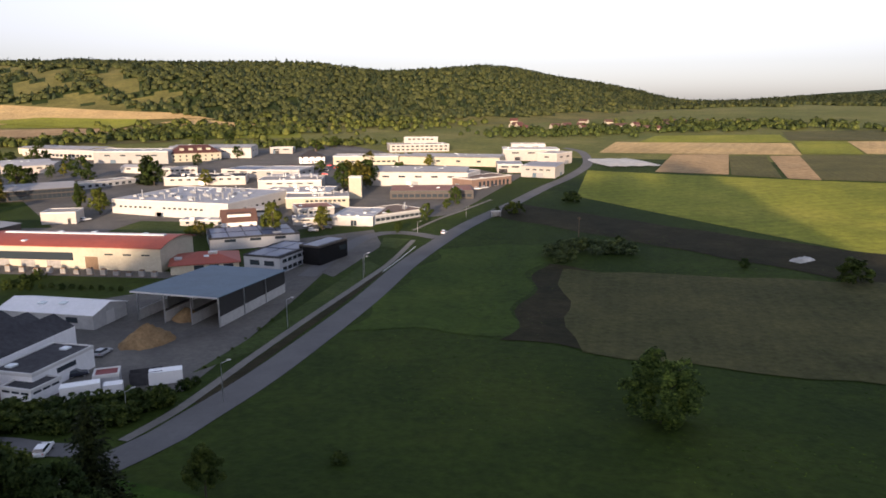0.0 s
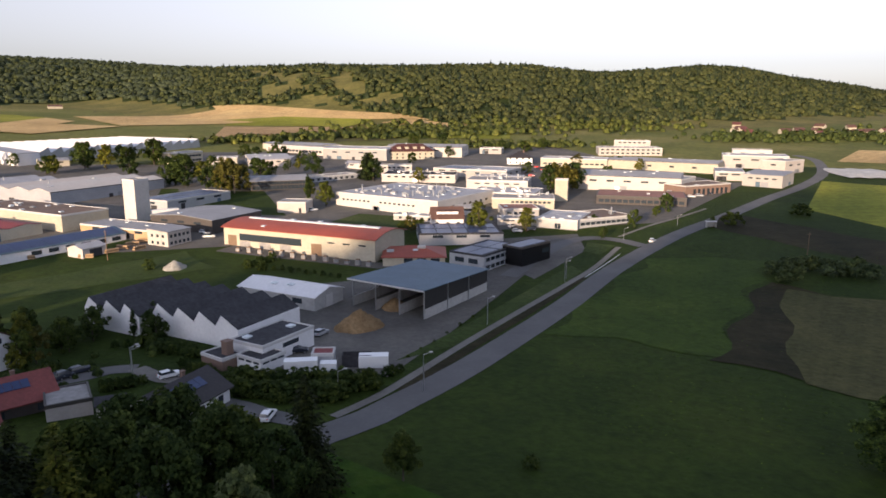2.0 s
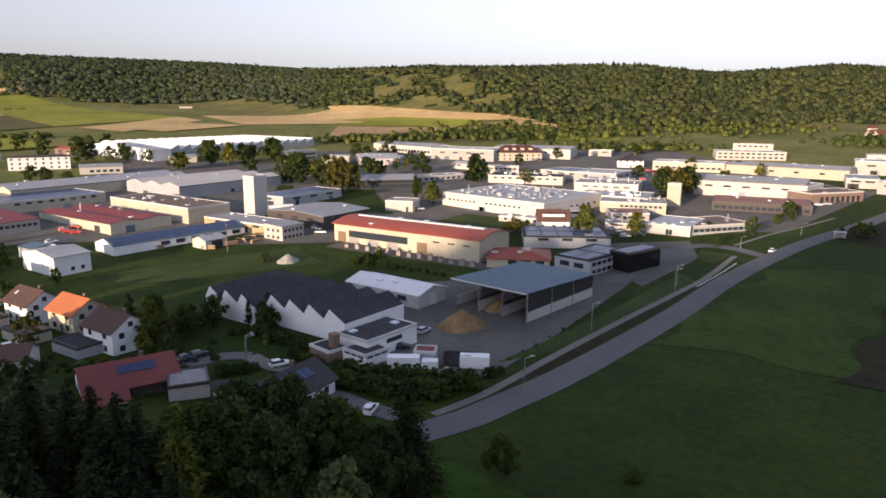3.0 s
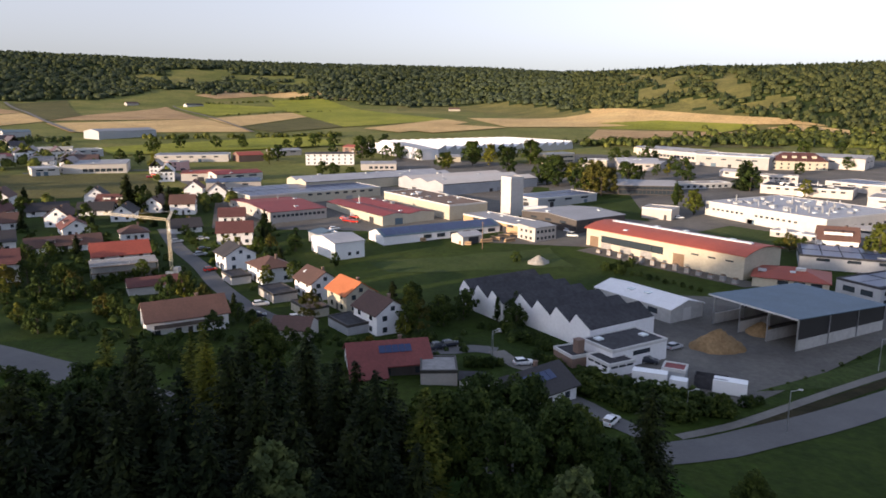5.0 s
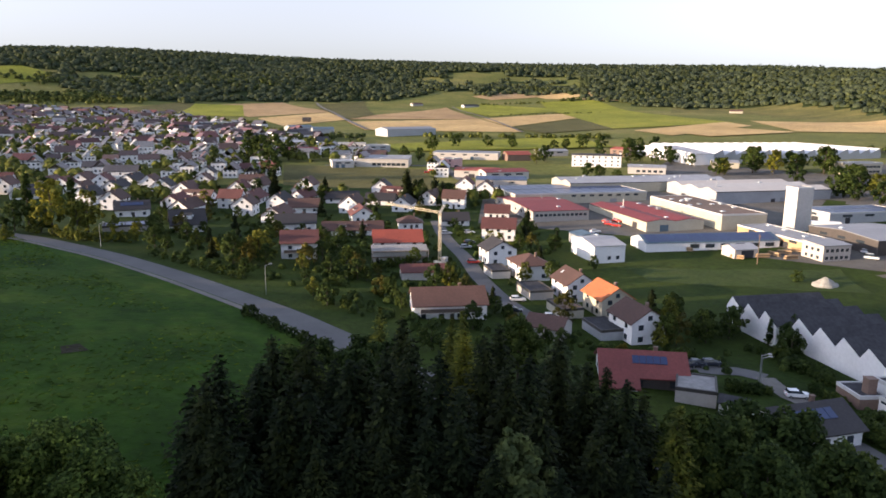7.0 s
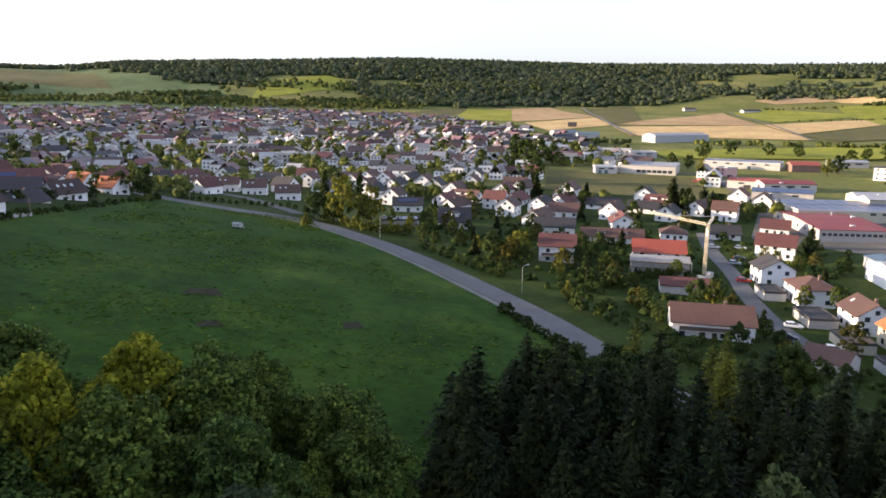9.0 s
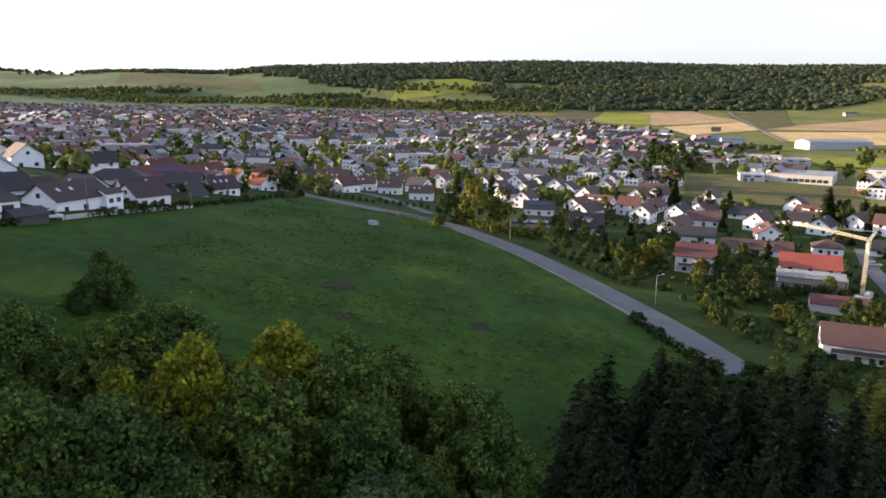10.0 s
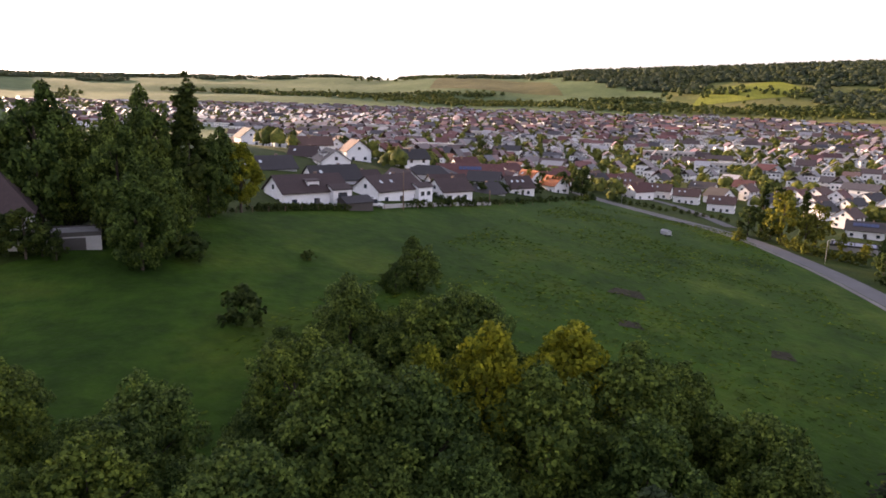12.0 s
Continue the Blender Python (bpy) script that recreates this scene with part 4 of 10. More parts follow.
# farther ground takes brighter grasses, with sunlight put into their colour
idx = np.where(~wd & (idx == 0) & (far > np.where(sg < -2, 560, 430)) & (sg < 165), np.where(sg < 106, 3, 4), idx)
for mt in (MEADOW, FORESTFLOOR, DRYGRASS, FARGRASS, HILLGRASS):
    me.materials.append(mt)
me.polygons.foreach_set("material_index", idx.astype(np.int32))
me.polygons.foreach_set("use_smooth", np.ones(len(GF), bool))
tagged(new("ground", me), "rolling green valley floor and hill slopes", "ground", "", "structure")


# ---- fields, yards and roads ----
sheet("green_field", [(70.7, 367.4), (156.8, 220.1), (252.8, 396.9), (98.2, 473.7)], CROP, 0.12, 12, "lush green field edge, low sunlight put into its colour", 0, "field")
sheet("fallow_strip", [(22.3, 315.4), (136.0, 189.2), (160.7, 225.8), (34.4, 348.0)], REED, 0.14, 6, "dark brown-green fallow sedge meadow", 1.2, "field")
sheet("fallow_patch", [(13.8, 153.7), (29.2, 144.9), (50.2, 218.4), (34.1, 226.2)], REED, 0.16, 5, "dark fallow corner of the meadow", 2, "field")
sheet("meadow_strip", [(-24.1, 162.7), (1.3, 251.6), (39.3, 258.4), (14.8, 157.5)], MEADOW_LIGHT, 0.11, 5, "lighter green strip of the meadow", 2.5, "meadow")
sheet("mown_meadow", [(29.0, 143.8), (94.9, 119.6), (141.7, 197.7), (37.8, 220.2)], HAY, 0.18, 8, "pale mown hay meadow", 1.5, "field")
sheet("stubble_field", [(140.5, 461.5), (181.8, 443.3), (228.8, 561.1), (185.5, 566.8)], EARTH, 0.3, 12, "reddish ploughed field", 0, "field")
sheet("stubble_field", [(130.3, 586.0), (281.3, 548.7), (320.4, 647.6), (168.0, 683.4)], STUBBLE, 0.35, 12, "golden stubble field", 0, "field")
sheet("crop_field", [(182.5, 440.5), (207.0, 424.6), (251.0, 545.1), (224.0, 549.1)], MOWN, 0.3, 12, "striped green crop field", 0, "field")
sheet("stubble_field", [(209.1, 421.8), (224.7, 412.5), (277.3, 545.1), (253.8, 544.7)], EARTH, 0.32, 12, "narrow reddish ploughed strip", 0, "field")
sheet("stubble_field", [(224.3, 414.9), (273.9, 393.8), (367.3, 532.4), (277.3, 545.1)], MOWN, 0.28, 12, "olive stubble field strip", 0, "field")
sheet("crop_field", [(285.3, 556.7), (327.4, 544.7), (376.0, 654.2), (331.0, 663.8)], CROP, 0.33, 12, "bright green crop strip", 0, "field")
sheet("stubble_field", [(331.7, 548.2), (372.2, 527.2), (442.6, 644.3), (376.0, 654.2)], STUBBLE, 0.3, 12, "golden stubble field", 0, "field")
sheet("crop_field", [(187.6, 674.9), (323.1, 653.1), (354.9, 743.1), (226.5, 751.4)], CROP, 0.4, 12, "bright green crop strip", 0, "field")
sheet("crop_field", [(331.7, 676.5), (446.3, 649.7), (509.0, 779.6), (375.3, 779.9)], MOWN, 0.4, 12, "olive green field strip", 0, "field")
sheet("crop_field", [(-329.5, 705.7), (-149.3, 742.2), (-182.4, 904.6), (-356.9, 815.1)], CROP, 0.4, 12, "green meadow behind the estate", 0, "field")
sheet("stubble_field", [(-627.1, 933.1), (-293.0, 917.4), (-353.7, 948.5), (-718.6, 1036.5)], STUBBLE, 0.42, 20, "golden stubble strip", 0, "field")
sheet("crop_field", [(-548.9, 815.8), (-383.5, 857.4), (-430.7, 923.6), (-597.1, 918.2)], CROP, 0.44, 20, "green crop strip", 0, "field")
sheet("stubble_field", [(-447.4, 642.5), (-304.9, 744.1), (-365.9, 854.2), (-535.9, 796.3)], EARTH, 0.4, 20, "reddish ploughed field", 0, "field")
sheet("stubble_field", [(-430.3, 579.7), (-255.1, 684.1), (-293.2, 749.5), (-452.5, 639.5)], MOWN, 0.36, 20, "olive meadow strip", 0, "field")
sheet("stubble_field", [(-586.0, 939.3), (-420.0, 918.7), (-491.5, 975.9), (-617.4, 991.8)], STUBBLE, 0.41, 20, "golden stubble field", 0, "field")
sheet("stubble_field", [(-1555.7, 109.7), (-1620.9, 271.9), (-1374.1, 340.1), (-1178.7, 142.9)], EARTH, 0.55, 16, "reddish ploughed field below the woods", 0, "field")
sheet("crop_field", [(-1421.4, -75.4), (-1572.5, 55.4), (-1568.6, 124.2), (-1247.1, 25.4)], MOWN, 0.58, 16, "olive field at the edge of the village", 0, "field")
sheet("crop_field", [(-1247.1, 25.4), (-1565.4, 82.5), (-1561.4, 178.6), (-1195.5, 137.8)], CROP, 0.61, 16, "striped green field below the woods", 0, "field")
sheet("stubble_field", [(-1143.4, 151.5), (-1350.9, 325.4), (-1084.1, 278.9), (-952.0, 158.8)], STUBBLE, 0.64, 16, "golden stubble field", 0, "field")
sheet("crop_field", [(-1587.8, 338.9), (-1642.1, 468.5), (-1235.3, 370.1), (-1099.6, 282.9)], MOWN, 0.67, 16, "green strip beside the farm track", 0, "field")
sheet("stubble_field", [(-1100.2, 288.6), (-1235.4, 376.5), (-1481.7, 613.4), (-1059.7, 499.4)], EARTH, 0.70, 16, "reddish ploughed field beside the track", 0, "field")
sheet("stubble_field", [(-1041.4, 267.9), (-1059.7, 499.4), (-773.2, 426.7), (-860.8, 245.3)], STUBBLE, 0.73, 16, "broad golden stubble field", 0, "field")
sheet("crop_field", [(-1478.6, 625.9), (-1514.6, 730.7), (-1329.2, 846.2), (-1140.1, 553.9)], CROP, 0.76, 16, "green terrace field", 0, "field")
sheet("stubble_field", [(-1075.2, 508.8), (-1233.0, 796.0), (-1103.3, 749.1), (-866.7, 451.6)], STUBBLE, 0.79, 16, "golden stubble terrace", 0, "field")
sheet("crop_field", [(-854.2, 449.4), (-1083.9, 742.0), (-801.6, 600.0), (-749.0, 436.7)], MOWN, 0.82, 16, "olive field strip", 0, "field")
sheet("crop_field", [(-1502.4, 865.0), (-1433.3, 978.8), (-837.2, 825.0), (-789.9, 568.5)], CROP, 0.85, 16, "bright green crop field on the slope", 0, "field")
sheet("stubble_field", [(-752.3, 572.2), (-854.3, 824.7), (-762.7, 783.3), (-663.5, 561.2)], STUBBLE, 0.88, 16, "golden stubble strip below the crop", 0, "field")
sheet("stubble_field", [(-1671.7, 893.3), (-1637.4, 1053.4), (-1383.1, 1015.0), (-1538.9, 901.7)], STUBBLE, 0.91, 16, "pale stubble field on the hill", 0, "field")
sheet("stubble_field", [(-1631.8, 744.3), (-1713.9, 924.2), (-1577.0, 915.6), (-1571.1, 770.0)], EARTH, 0.94, 16, "reddish stubble field on the hill", 0, "field")
sheet("crop_field", [(-660.6, 208.1), (-692.5, 441.0), (-563.3, 409.8), (-589.7, 198.8)], CROP, 0.97, 16, "green meadow strip beside the workshops", 0, "field")
sheet("stubble_field", [(-856.5, 876.6), (-679.6, 1003.1), (-476.1, 933.0), (-648.4, 741.9)], STUBBLE, 1.00, 16, "golden stubble field below the woods", 0, "field")
sheet("stubble_field", [(-676.2, 998.1), (-576.8, 968.9), (-314.6, 916.7), (-458.8, 908.0)], STUBBLE, 1.03, 16, "long golden stubble strip", 0, "field")
sheet("crop_field", [(-600.6, 887.2), (-523.5, 928.0), (-376.6, 914.8), (-388.4, 830.7)], CROP, 1.06, 16, "green crop strip behind the warehouses", 0, "field")
sheet("stubble_field", [(-431.8, 695.8), (-445.9, 806.0), (-351.5, 847.0), (-313.5, 741.2)], EARTH, 1.09, 16, "reddish ploughed field", 0, "field")
sheet("crop_field", [(-349.2, 841.4), (-329.6, 890.1), (-282.9, 800.3), (-300.0, 731.6)], CROP, 1.12, 16, "green field corner", 0, "field")
sheet("stubble_field", [(-729.4, 598.1), (-774.1, 720.4), (-640.5, 732.9), (-632.0, 587.8)], STUBBLE, 1.15, 16, "golden stubble field", 0, "field")
sheet("stubble_field", [(-354.5, 889.1), (-320.2, 912.7), (-226.6, 888.5), (-279.8, 818.3)], STUBBLE, 1.18, 16, "golden stubble field edge", 0, "field")
ribbon("road", [(-859.9, 248.7), (-1084.1, 278.9), (-1374.1, 323.1), (-1618.6, 348.2)], 6, PAVING, 1.5, "structure", "pale straight farm track", 15, 0, category="track")
ribbon("road", [(-766.1, 418.8), (-1088.2, 523.4), (-1489.7, 630.6)], 4, PAVING, 1.5, "structure", "pale farm track between the fields", 15, 0, category="track")
sheet("crop_field", [(-1776.1, -1219.5), (-1766.8, -778.9), (-2036.5, -946.2), (-2164.8, -1445.6)], MOWN, 0.6, 30, "pale sunlit hill meadow", 0, "field")
sheet("crop_field", [(-1625.1, -408.6), (-1851.8, -166.8), (-1965.7, -286.9), (-1865.5, -437.8)], CROP, 0.6, 30, "bright green hill meadow", 0, "field")
sheet("meadow", [(-419.6, 69.2), (-369.2, 151.3), (-469.4, 177.1), (-520.9, 87.1)], MOWN, 0.12, 8, "mown building plot among houses", 0, "field")
sheet("lawn", [(-172.2, 139.7), (-136.7, 192.6), (-160.6, 209.4), (-188.4, 145.8)], LAWN, 0.1, 6, "rough green meadow beside the halls", 1, "field")
loft("pasture", [(-50, 90), (-68, 60), (-92, 44), (-133, 34), (-162, 23), (-182, 13), (-206, 0), (-231, -15), (-251, -30), (-265, -43), (-276, -59), (-284, -84), (-294, -110), (-306, -124)], [(30, 60), (45, 20), (50, -20), (40, -60), (20, -90), (-87, -119), (-97, -116), (-110, -113), (-130, -110), (-151, -108), (-186, -107), (-235, -111), (-315, -122)], PASTURE, 0.07, "hummocky green cattle pasture on the hill")
sheet("yard", [(-73.2, 116.6), (-48.8, 122.3), (-36.3, 233.9), (-114.5, 172.0)], YARD, 0.08, 5, "grey gravel works yard", 0, "yard")
sheet("yard", [(-34.4, 211.8), (-22.8, 256.4), (-28.9, 284.6), (-72.7, 257.0)], YARD, 0.1, 5, "grey asphalt car park", 0, "yard")
sheet("yard", [(-151.2, 213.6), (-86.2, 209.2), (-80.8, 216.3), (-149.9, 226.7)], YARD, 0.1, 5, "grey concrete yard along the hall", 0, "yard")
sheet("yard", [(-184.7, 198.3), (-151.7, 221.6), (-135.6, 288.9), (-209.3, 274.5)], YARD, 0.07, 5, "grey asphalt works yard", 0, "yard")
sheet("yard", [(-144.7, 262.5), (-78.5, 277.4), (-95.0, 408.5), (-218.0, 355.9)], YARD, 0.06, 6, "grey asphalt works yard", 0, "yard")
sheet("lawn", [(-136.9, 271.2), (-97.5, 274.7), (-97.8, 298.7), (-131.8, 299.7)], LAWN, 0.12, 5, "small green lawn", 0, "lawn")
sheet("yard", [(-77.8, 275.2), (5.0, 318.2), (54.8, 459.5), (-113.8, 401.2)], YARD, 0.07, 8, "grey asphalt yards between the halls", 0, "yard")
sheet("yard", [(-367.6, 277.5), (-218.0, 355.9), (-85.8, 535.7), (-450.7, 378.0)], YARD, 0.05, 8, "grey asphalt yards between the halls", 0, "yard")
sheet("yard", [(-278.3, 131.1), (-191.7, 218.7), (-271.9, 339.3), (-385.0, 185.9)], YARD, 0.09, 8, "grey asphalt factory yard", 0, "yard")
ribbon("road", [(-132.5, 36.6), (-92.0, 47.5), (-66.0, 66.0), (-47.0, 97.0), (-41.8, 111.0), (-36.2, 129.0), (-29.8, 154.0), (-21.3, 188.0), (-10.3, 234.5), (9.0, 290.6), (33.0, 342.0), (58.5, 399.0), (81.8, 446.4), (105.9, 512.0), (117.3, 591.7), (109.8, 631.8)], 7.2, ASPHALT, 0.12, "structure", "two-lane grey asphalt country road", 4, 0, category="road")
ribbon("road", [(-312.0, -128.0), (-297.0, -110.4), (-287.0, -84.0), (-278.5, -58.0), (-267.0, -41.0), (-252.2, -28.0), (-232.0, -12.5), (-206.6, 3.0), (-182.2, 15.8), (-162.0, 25.6), (-148.0, 31.0), (-132.5, 36.6), (-112.0, 42.6)], 8.6, ASPHALT, 0.13, "structure", "broad grey asphalt road along the pasture", 4, 0, category="road")
ribbon("footpath", [(-312.0, -128.0), (-297.0, -110.4), (-287.0, -84.0), (-278.5, -58.0), (-267.0, -41.0), (-252.2, -28.0), (-232.0, -12.5), (-206.6, 3.0), (-182.2, 15.8), (-162.0, 25.6), (-148.0, 31.0), (-132.5, 36.6), (-92.0, 47.5)], 2.0, PAVING, 0.16, "structure", "pale footpath along the village side of the road", 4, 5.7, category="path")
ribbon("verge", [(-44.0, 116.5), (-40.8, 131.0), (-37.8, 144.5), (-34.4, 160.0), (-30.4, 176.0), (-24.6, 200.0), (-20.0, 218.0)], 2.4, REED, 0.11, "structure", "dry brown verge between path and road", 4, 0, category="verge")
ribbon("footpath", [(-50.4, 101.0), (-47.0, 111.3), (-45.1, 120.3), (-40.5, 144.1), (-33.6, 173.1), (-23.8, 208.8), (-17.6, 231.7), (-11.5, 265.0)], 2.0, PAVING, 0.14, "structure", "pale paved footpath beside the road", 4, 0, category="path")
ribbon("road", [(-2.4, 269.5), (-13.2, 277.7), (-24.1, 277.8), (-31.7, 267.2), (-37.3, 246.4), (-42.8, 212.6)], 6, ASPHALT, 0.13, "structure", "asphalt side road into the estate", 4, 0, category="road")
ribbon("road", [(-140.0, 87.0), (-161.0, 86.2), (-191.7, 91.5), (-219.4, 98.7), (-254.2, 105.5), (-288.9, 115.2)], 5.5, ASPHALT, 0.12, "structure", "narrow residential asphalt street", 4, 0, category="road")
ribbon("road", [(-295.3, -55.5), (-334.4, -85.1), (-351.7, -107.2)], 6, ASPHALT, 0.13, "structure", "asphalt street into the village", 4, 0, category="road")
ribbon("road", [(-304.5, 167.7), (-352.3, 176.7), (-416.6, 182.1), (-478.5, 192.8), (-499.9, 156.8), (-512.1, 116.0)], 6, ASPHALT, 0.12, "structure", "asphalt street past the workshops", 4, 0, category="road")
sheet("yard", [(-252.4, 327.1), (47.5, 445.7), (-91.9, 668.5), (-380.8, 504.4)], YARD, 0.03, 10, "grey paved yards of the industrial estate", 0, "yard")
ribbon("road", [(-109.4, 88.9), (-109.2, 97.8), (-105.6, 103.7), (-103.5, 108.5), (-99.1, 111.1)], 5, ASPHALT, 0.12, "structure", "narrow residential asphalt street", 4, 0, category="road")
ribbon("driveway", [(-99.1, 111.1), (-89.8, 107.6), (-85.3, 108.8)], 4, PAVING, 0.13, "structure", "paved house driveway", 4, 0, category="path")
ribbon("driveway", [(-73.1, 100.8), (-67.8, 100.1), (-61.4, 98.2), (-54.4, 97.5)], 4.5, ASPHALT, 0.13, "structure", "asphalt driveway with a parked car", 4, 0, category="path")
sheet("mud_patch", [(-132.1, -47.7), (-135.7, -41.9), (-142.0, -45.1), (-138.6, -48.8)], MUD, 0.16, 3, "bare muddy patch trodden by cattle", 1, "ground")
sheet("mud_patch", [(-114.7, -38.6), (-117.3, -34.4), (-121.2, -36.5), (-119.4, -39.1)], MUD, 0.16, 3, "bare muddy patch trodden by cattle", 1, "ground")
sheet("mud_patch", [(-127.3, -17.1), (-129.8, -12.4), (-135.0, -13.5), (-132.9, -17.0)], MUD, 0.16, 3, "bare muddy patch trodden by cattle", 1, "ground")


# ---- road markings ----
ribbon("road_marking", [(-19.4, 218.2), (-14.6, 236.1), (-10.3, 254.2)], 0.3, LINE, 0.17, "structure", "white lane line at the junction", 4, 0, category="road marking")
ribbon("footpath", [(-12.4, 283.2), (-0.8, 309.7), (11.3, 331.5), (25.0, 358.8)], 1.6, PAVING, 0.15, "structure", "pale footpath beside the road", 4, 0, category="path")
sheet("traffic_island", [(-23.6, 254.1), (-17.2, 250.5), (-12.6, 266.7), (-23.4, 269.6)], LAWN, 0.2, 3, "green traffic island at the junction", 0, "lawn")
sheet("verge", [(-50.7, 131.7), (-36.2, 153.5), (-21.2, 226.4), (-25.6, 232.9)], LAWN, 0.1, 4, "green strip between yard and path", 0, "lawn")
low_wall([(-136.4, -108.6), (-146.1, -108.3), (-158.1, -107.3), (-172.7, -106.4), (-186.3, -105.7)], 1.1)


# ---- buildings ----
building("white sawtooth workshop hall with dark felt roofs", "hall", -97.2, 140.5, 27.0, 21.0, -11.0, 5.0, name="workshop_hall", roof="saw", rise=2.6, bays=4, wall=WHITE_LIFTED, top=FELT_DARK)
building("set-forward white sawtooth hall with dark felt roofs", "hall", -120.1, 142.9, 19.2, 25.0, -11.0, 5.0, name="workshop_hall", roof="saw", rise=2.6, bays=3, wall=WHITE_LIFTED, top=FELT_DARK)
building("white flat-roofed office annex with dark roof", "office", -78.3, 129.3, 9.4, 16.0, -13.0, 4.7, name="office_annex", wall=WHITE_LIFTED, top=FELT_DARK, rows=[("r", 1, 5.0, 1.0, 2.6, 0.3, 0.75), ("r", 2, 1.4, 1.6, 0.6, 0.05, 0.3)], lights=2)
building("low white flat-roofed annex with window band", "office", -76.0, 120.6, 7.1, 6.8, -16.2, 3.0, name="office_annex", wall=WHITE_LIFTED, top=FELT_DARK, rows=[("f", 3, 1.7, 0.6, 2.0, 0.05, 0.95), ("r", 3, 1.7, 0.6, 2.0, 0.05, 0.95)])
building("brown brick boiler house with chimney", "hall", -84.1, 118.6, 6.9, 5.0, -19.1, 2.8, name="boiler_house", wall=BROWNWALL, top=FELT_DARK, flue=(0.2, 0.1, 1.7, 2.6))
building("white storage hall with pale sheet roof", "hall", -96.1, 169.3, 26.8, 12.6, -11.2, 3.7, name="storage_hall", roof="gable", rise=1.7, wall=CONCRETE, top=WHITE_LIFTED, rows=[("f", 1, 3.2, 1.4, 1.6, 0.68, 0.88)], lights=2, gates=[("r", 0.5, 3.0, 3.4, TRIM)])
building("cream production hall with curved red roof", "hall", -120.9, 231.6, 65.0, 22.0, -7.0, 7.7, name="production_hall", roof="barrel", rise=2.0, strip=True, wall=CREAM, top=SHEET_RED, over=0.8, rows=[("f", 6, 4.9, 2.6, 3.2, 0.115, 0.535), ("f", 3, 2.8, 0.5, 5.2, 0.68, 0.97)], gates=[("f", 0.06, 4.0, 5.0, WOOD), ("f", 0.15, 4.9, 3.0, FELT_GREY), ("f", 0.29, 4.9, 3.0, FELT_GREY), ("f", 0.43, 4.9, 3.0, FELT_GREY), ("f", 0.635, 4.4, 4.6, WOOD)], stacks=0)
building("low cream annex with red hipped sheet roof", "hall", -78.3, 224.0, 20.8, 17.0, 17.9, 3.2, name="annex_hall", roof="hip", rise=2.4, wall=CREAM, top=SHEET_RED, over=0.6, rows=[("f", 3, 3.0, 1.4, 1.4, 0.3, 0.95)], stacks=2)
building("grey panel office hall with solar roof", "office", -54.1, 228.7, 13.4, 23.8, -19.1, 5.6, name="office_hall", wall=GREYWALL, top=FELT_DARK, solar=2, edge=FELT_DARK, rows=[("r", 7, 2.4, 1.2, 3.2, 0.05, 0.95), ("r", 7, 2.4, 1.3, 0.6, 0.05, 0.95), ("f", 2, 3.6, 1.6, 2.4, 0.1, 0.9)])
building("flat workshop hall covered in solar panels", "hall", -73.1, 262.4, 32.2, 22.0, 21.6, 4.6, name="workshop_hall", wall=GREYWALL, top=FELT_DARK, solar=2, edge=FELT_DARK, stacks=2)
building("black clad box hall with solar panels", "hall", -41.0, 234.9, 8.2, 16.5, -25.9, 6.6, name="exhibition_hall", wall=BLACKWALL, top=FELT_DARK, solar=1, rows=[("r", 1, 4.0, 1.6, 3.2, 0.66, 1.0)])
house("white gabled house with dark roof and dormer band", -85.4, 287.5, 13.5, 10.0, 21.7, 4.0, rise=4.0, top=TILE_BROWN, storeys=1, dormer=3)
building("flat white factory with rooftop ventilation", "factory", -115.5, 334.1, 61.2, 52.0, -16.5, 7.8, name="factory", top=SHEET_WHITE, stacks=46, lights=10, rows=[("f", 7, 1.4, 0.8, 4.2, 0.06, 0.36), ("f", 8, 1.4, 0.8, 4.2, 0.44, 0.8), ("r", 8, 2, 1, 3.5, 0.1, 0.9)])
building("low white canopy annex before the factory", "factory", -95.7, 293.8, 30.6, 8.0, -2.4, 3.0, name="factory_annex", top=SHEET_WHITE, rows=[("f", 8, 1.4, 1.0, 1.2, 0.05, 0.95)])
building("white factory block with process pipes", "factory", -74.3, 362.5, 33.7, 26.0, -2.4, 5.5, name="factory", top=SHEET_WHITE, stacks=16)
building("tall white factory block", "factory", -83.3, 385.2, 33.8, 22.0, 4.6, 8.0, name="factory", top=FELT_GREY, stacks=8, rows=[("f", 5, 3, 0.7, 5.8, 0.1, 0.9)])
building("cream factory wing with window band", "factory", -62.2, 344.4, 30.3, 20.0, 9.2, 5.4, name="factory", wall=CREAM, stacks=8, rows=[("f", 9, 1.5, 1.0, 3, 0.3, 0.95)])
building("cream silo tower on the factory", "tower", -45.8, 364.8, 6.5, 5.0, 0.8, 11.5, name="tower_block", wall=CREAM)
building("red and white workshop with strip windows", "hall", -60.6, 321.9, 16.7, 16.0, 20.7, 4.0, name="workshop_hall", top=FELT_RED, rows=[("f", 5, 2, 1, 1.5, 0.1, 0.9)])
building("low white workshop with flat grey roof", "hall", -36.9, 305.7, 17.7, 26.0, -7.1, 4.2, name="workshop_hall", top=SHEET_WHITE, rows=[("f", 2, 1.2, 2.2, 0.2, 0.45, 0.6)], lights=4)
building("low flat workshop with brown roof and white eaves", "hall", -25.9, 312.8, 29.6, 20.0, 43.9, 3.9, name="workshop_hall", top=FELT_BROWN, wall=GREYWALL, rows=[("f", 10, 2.4, 1.3, 1.2, 0.03, 0.97)], stacks=3)
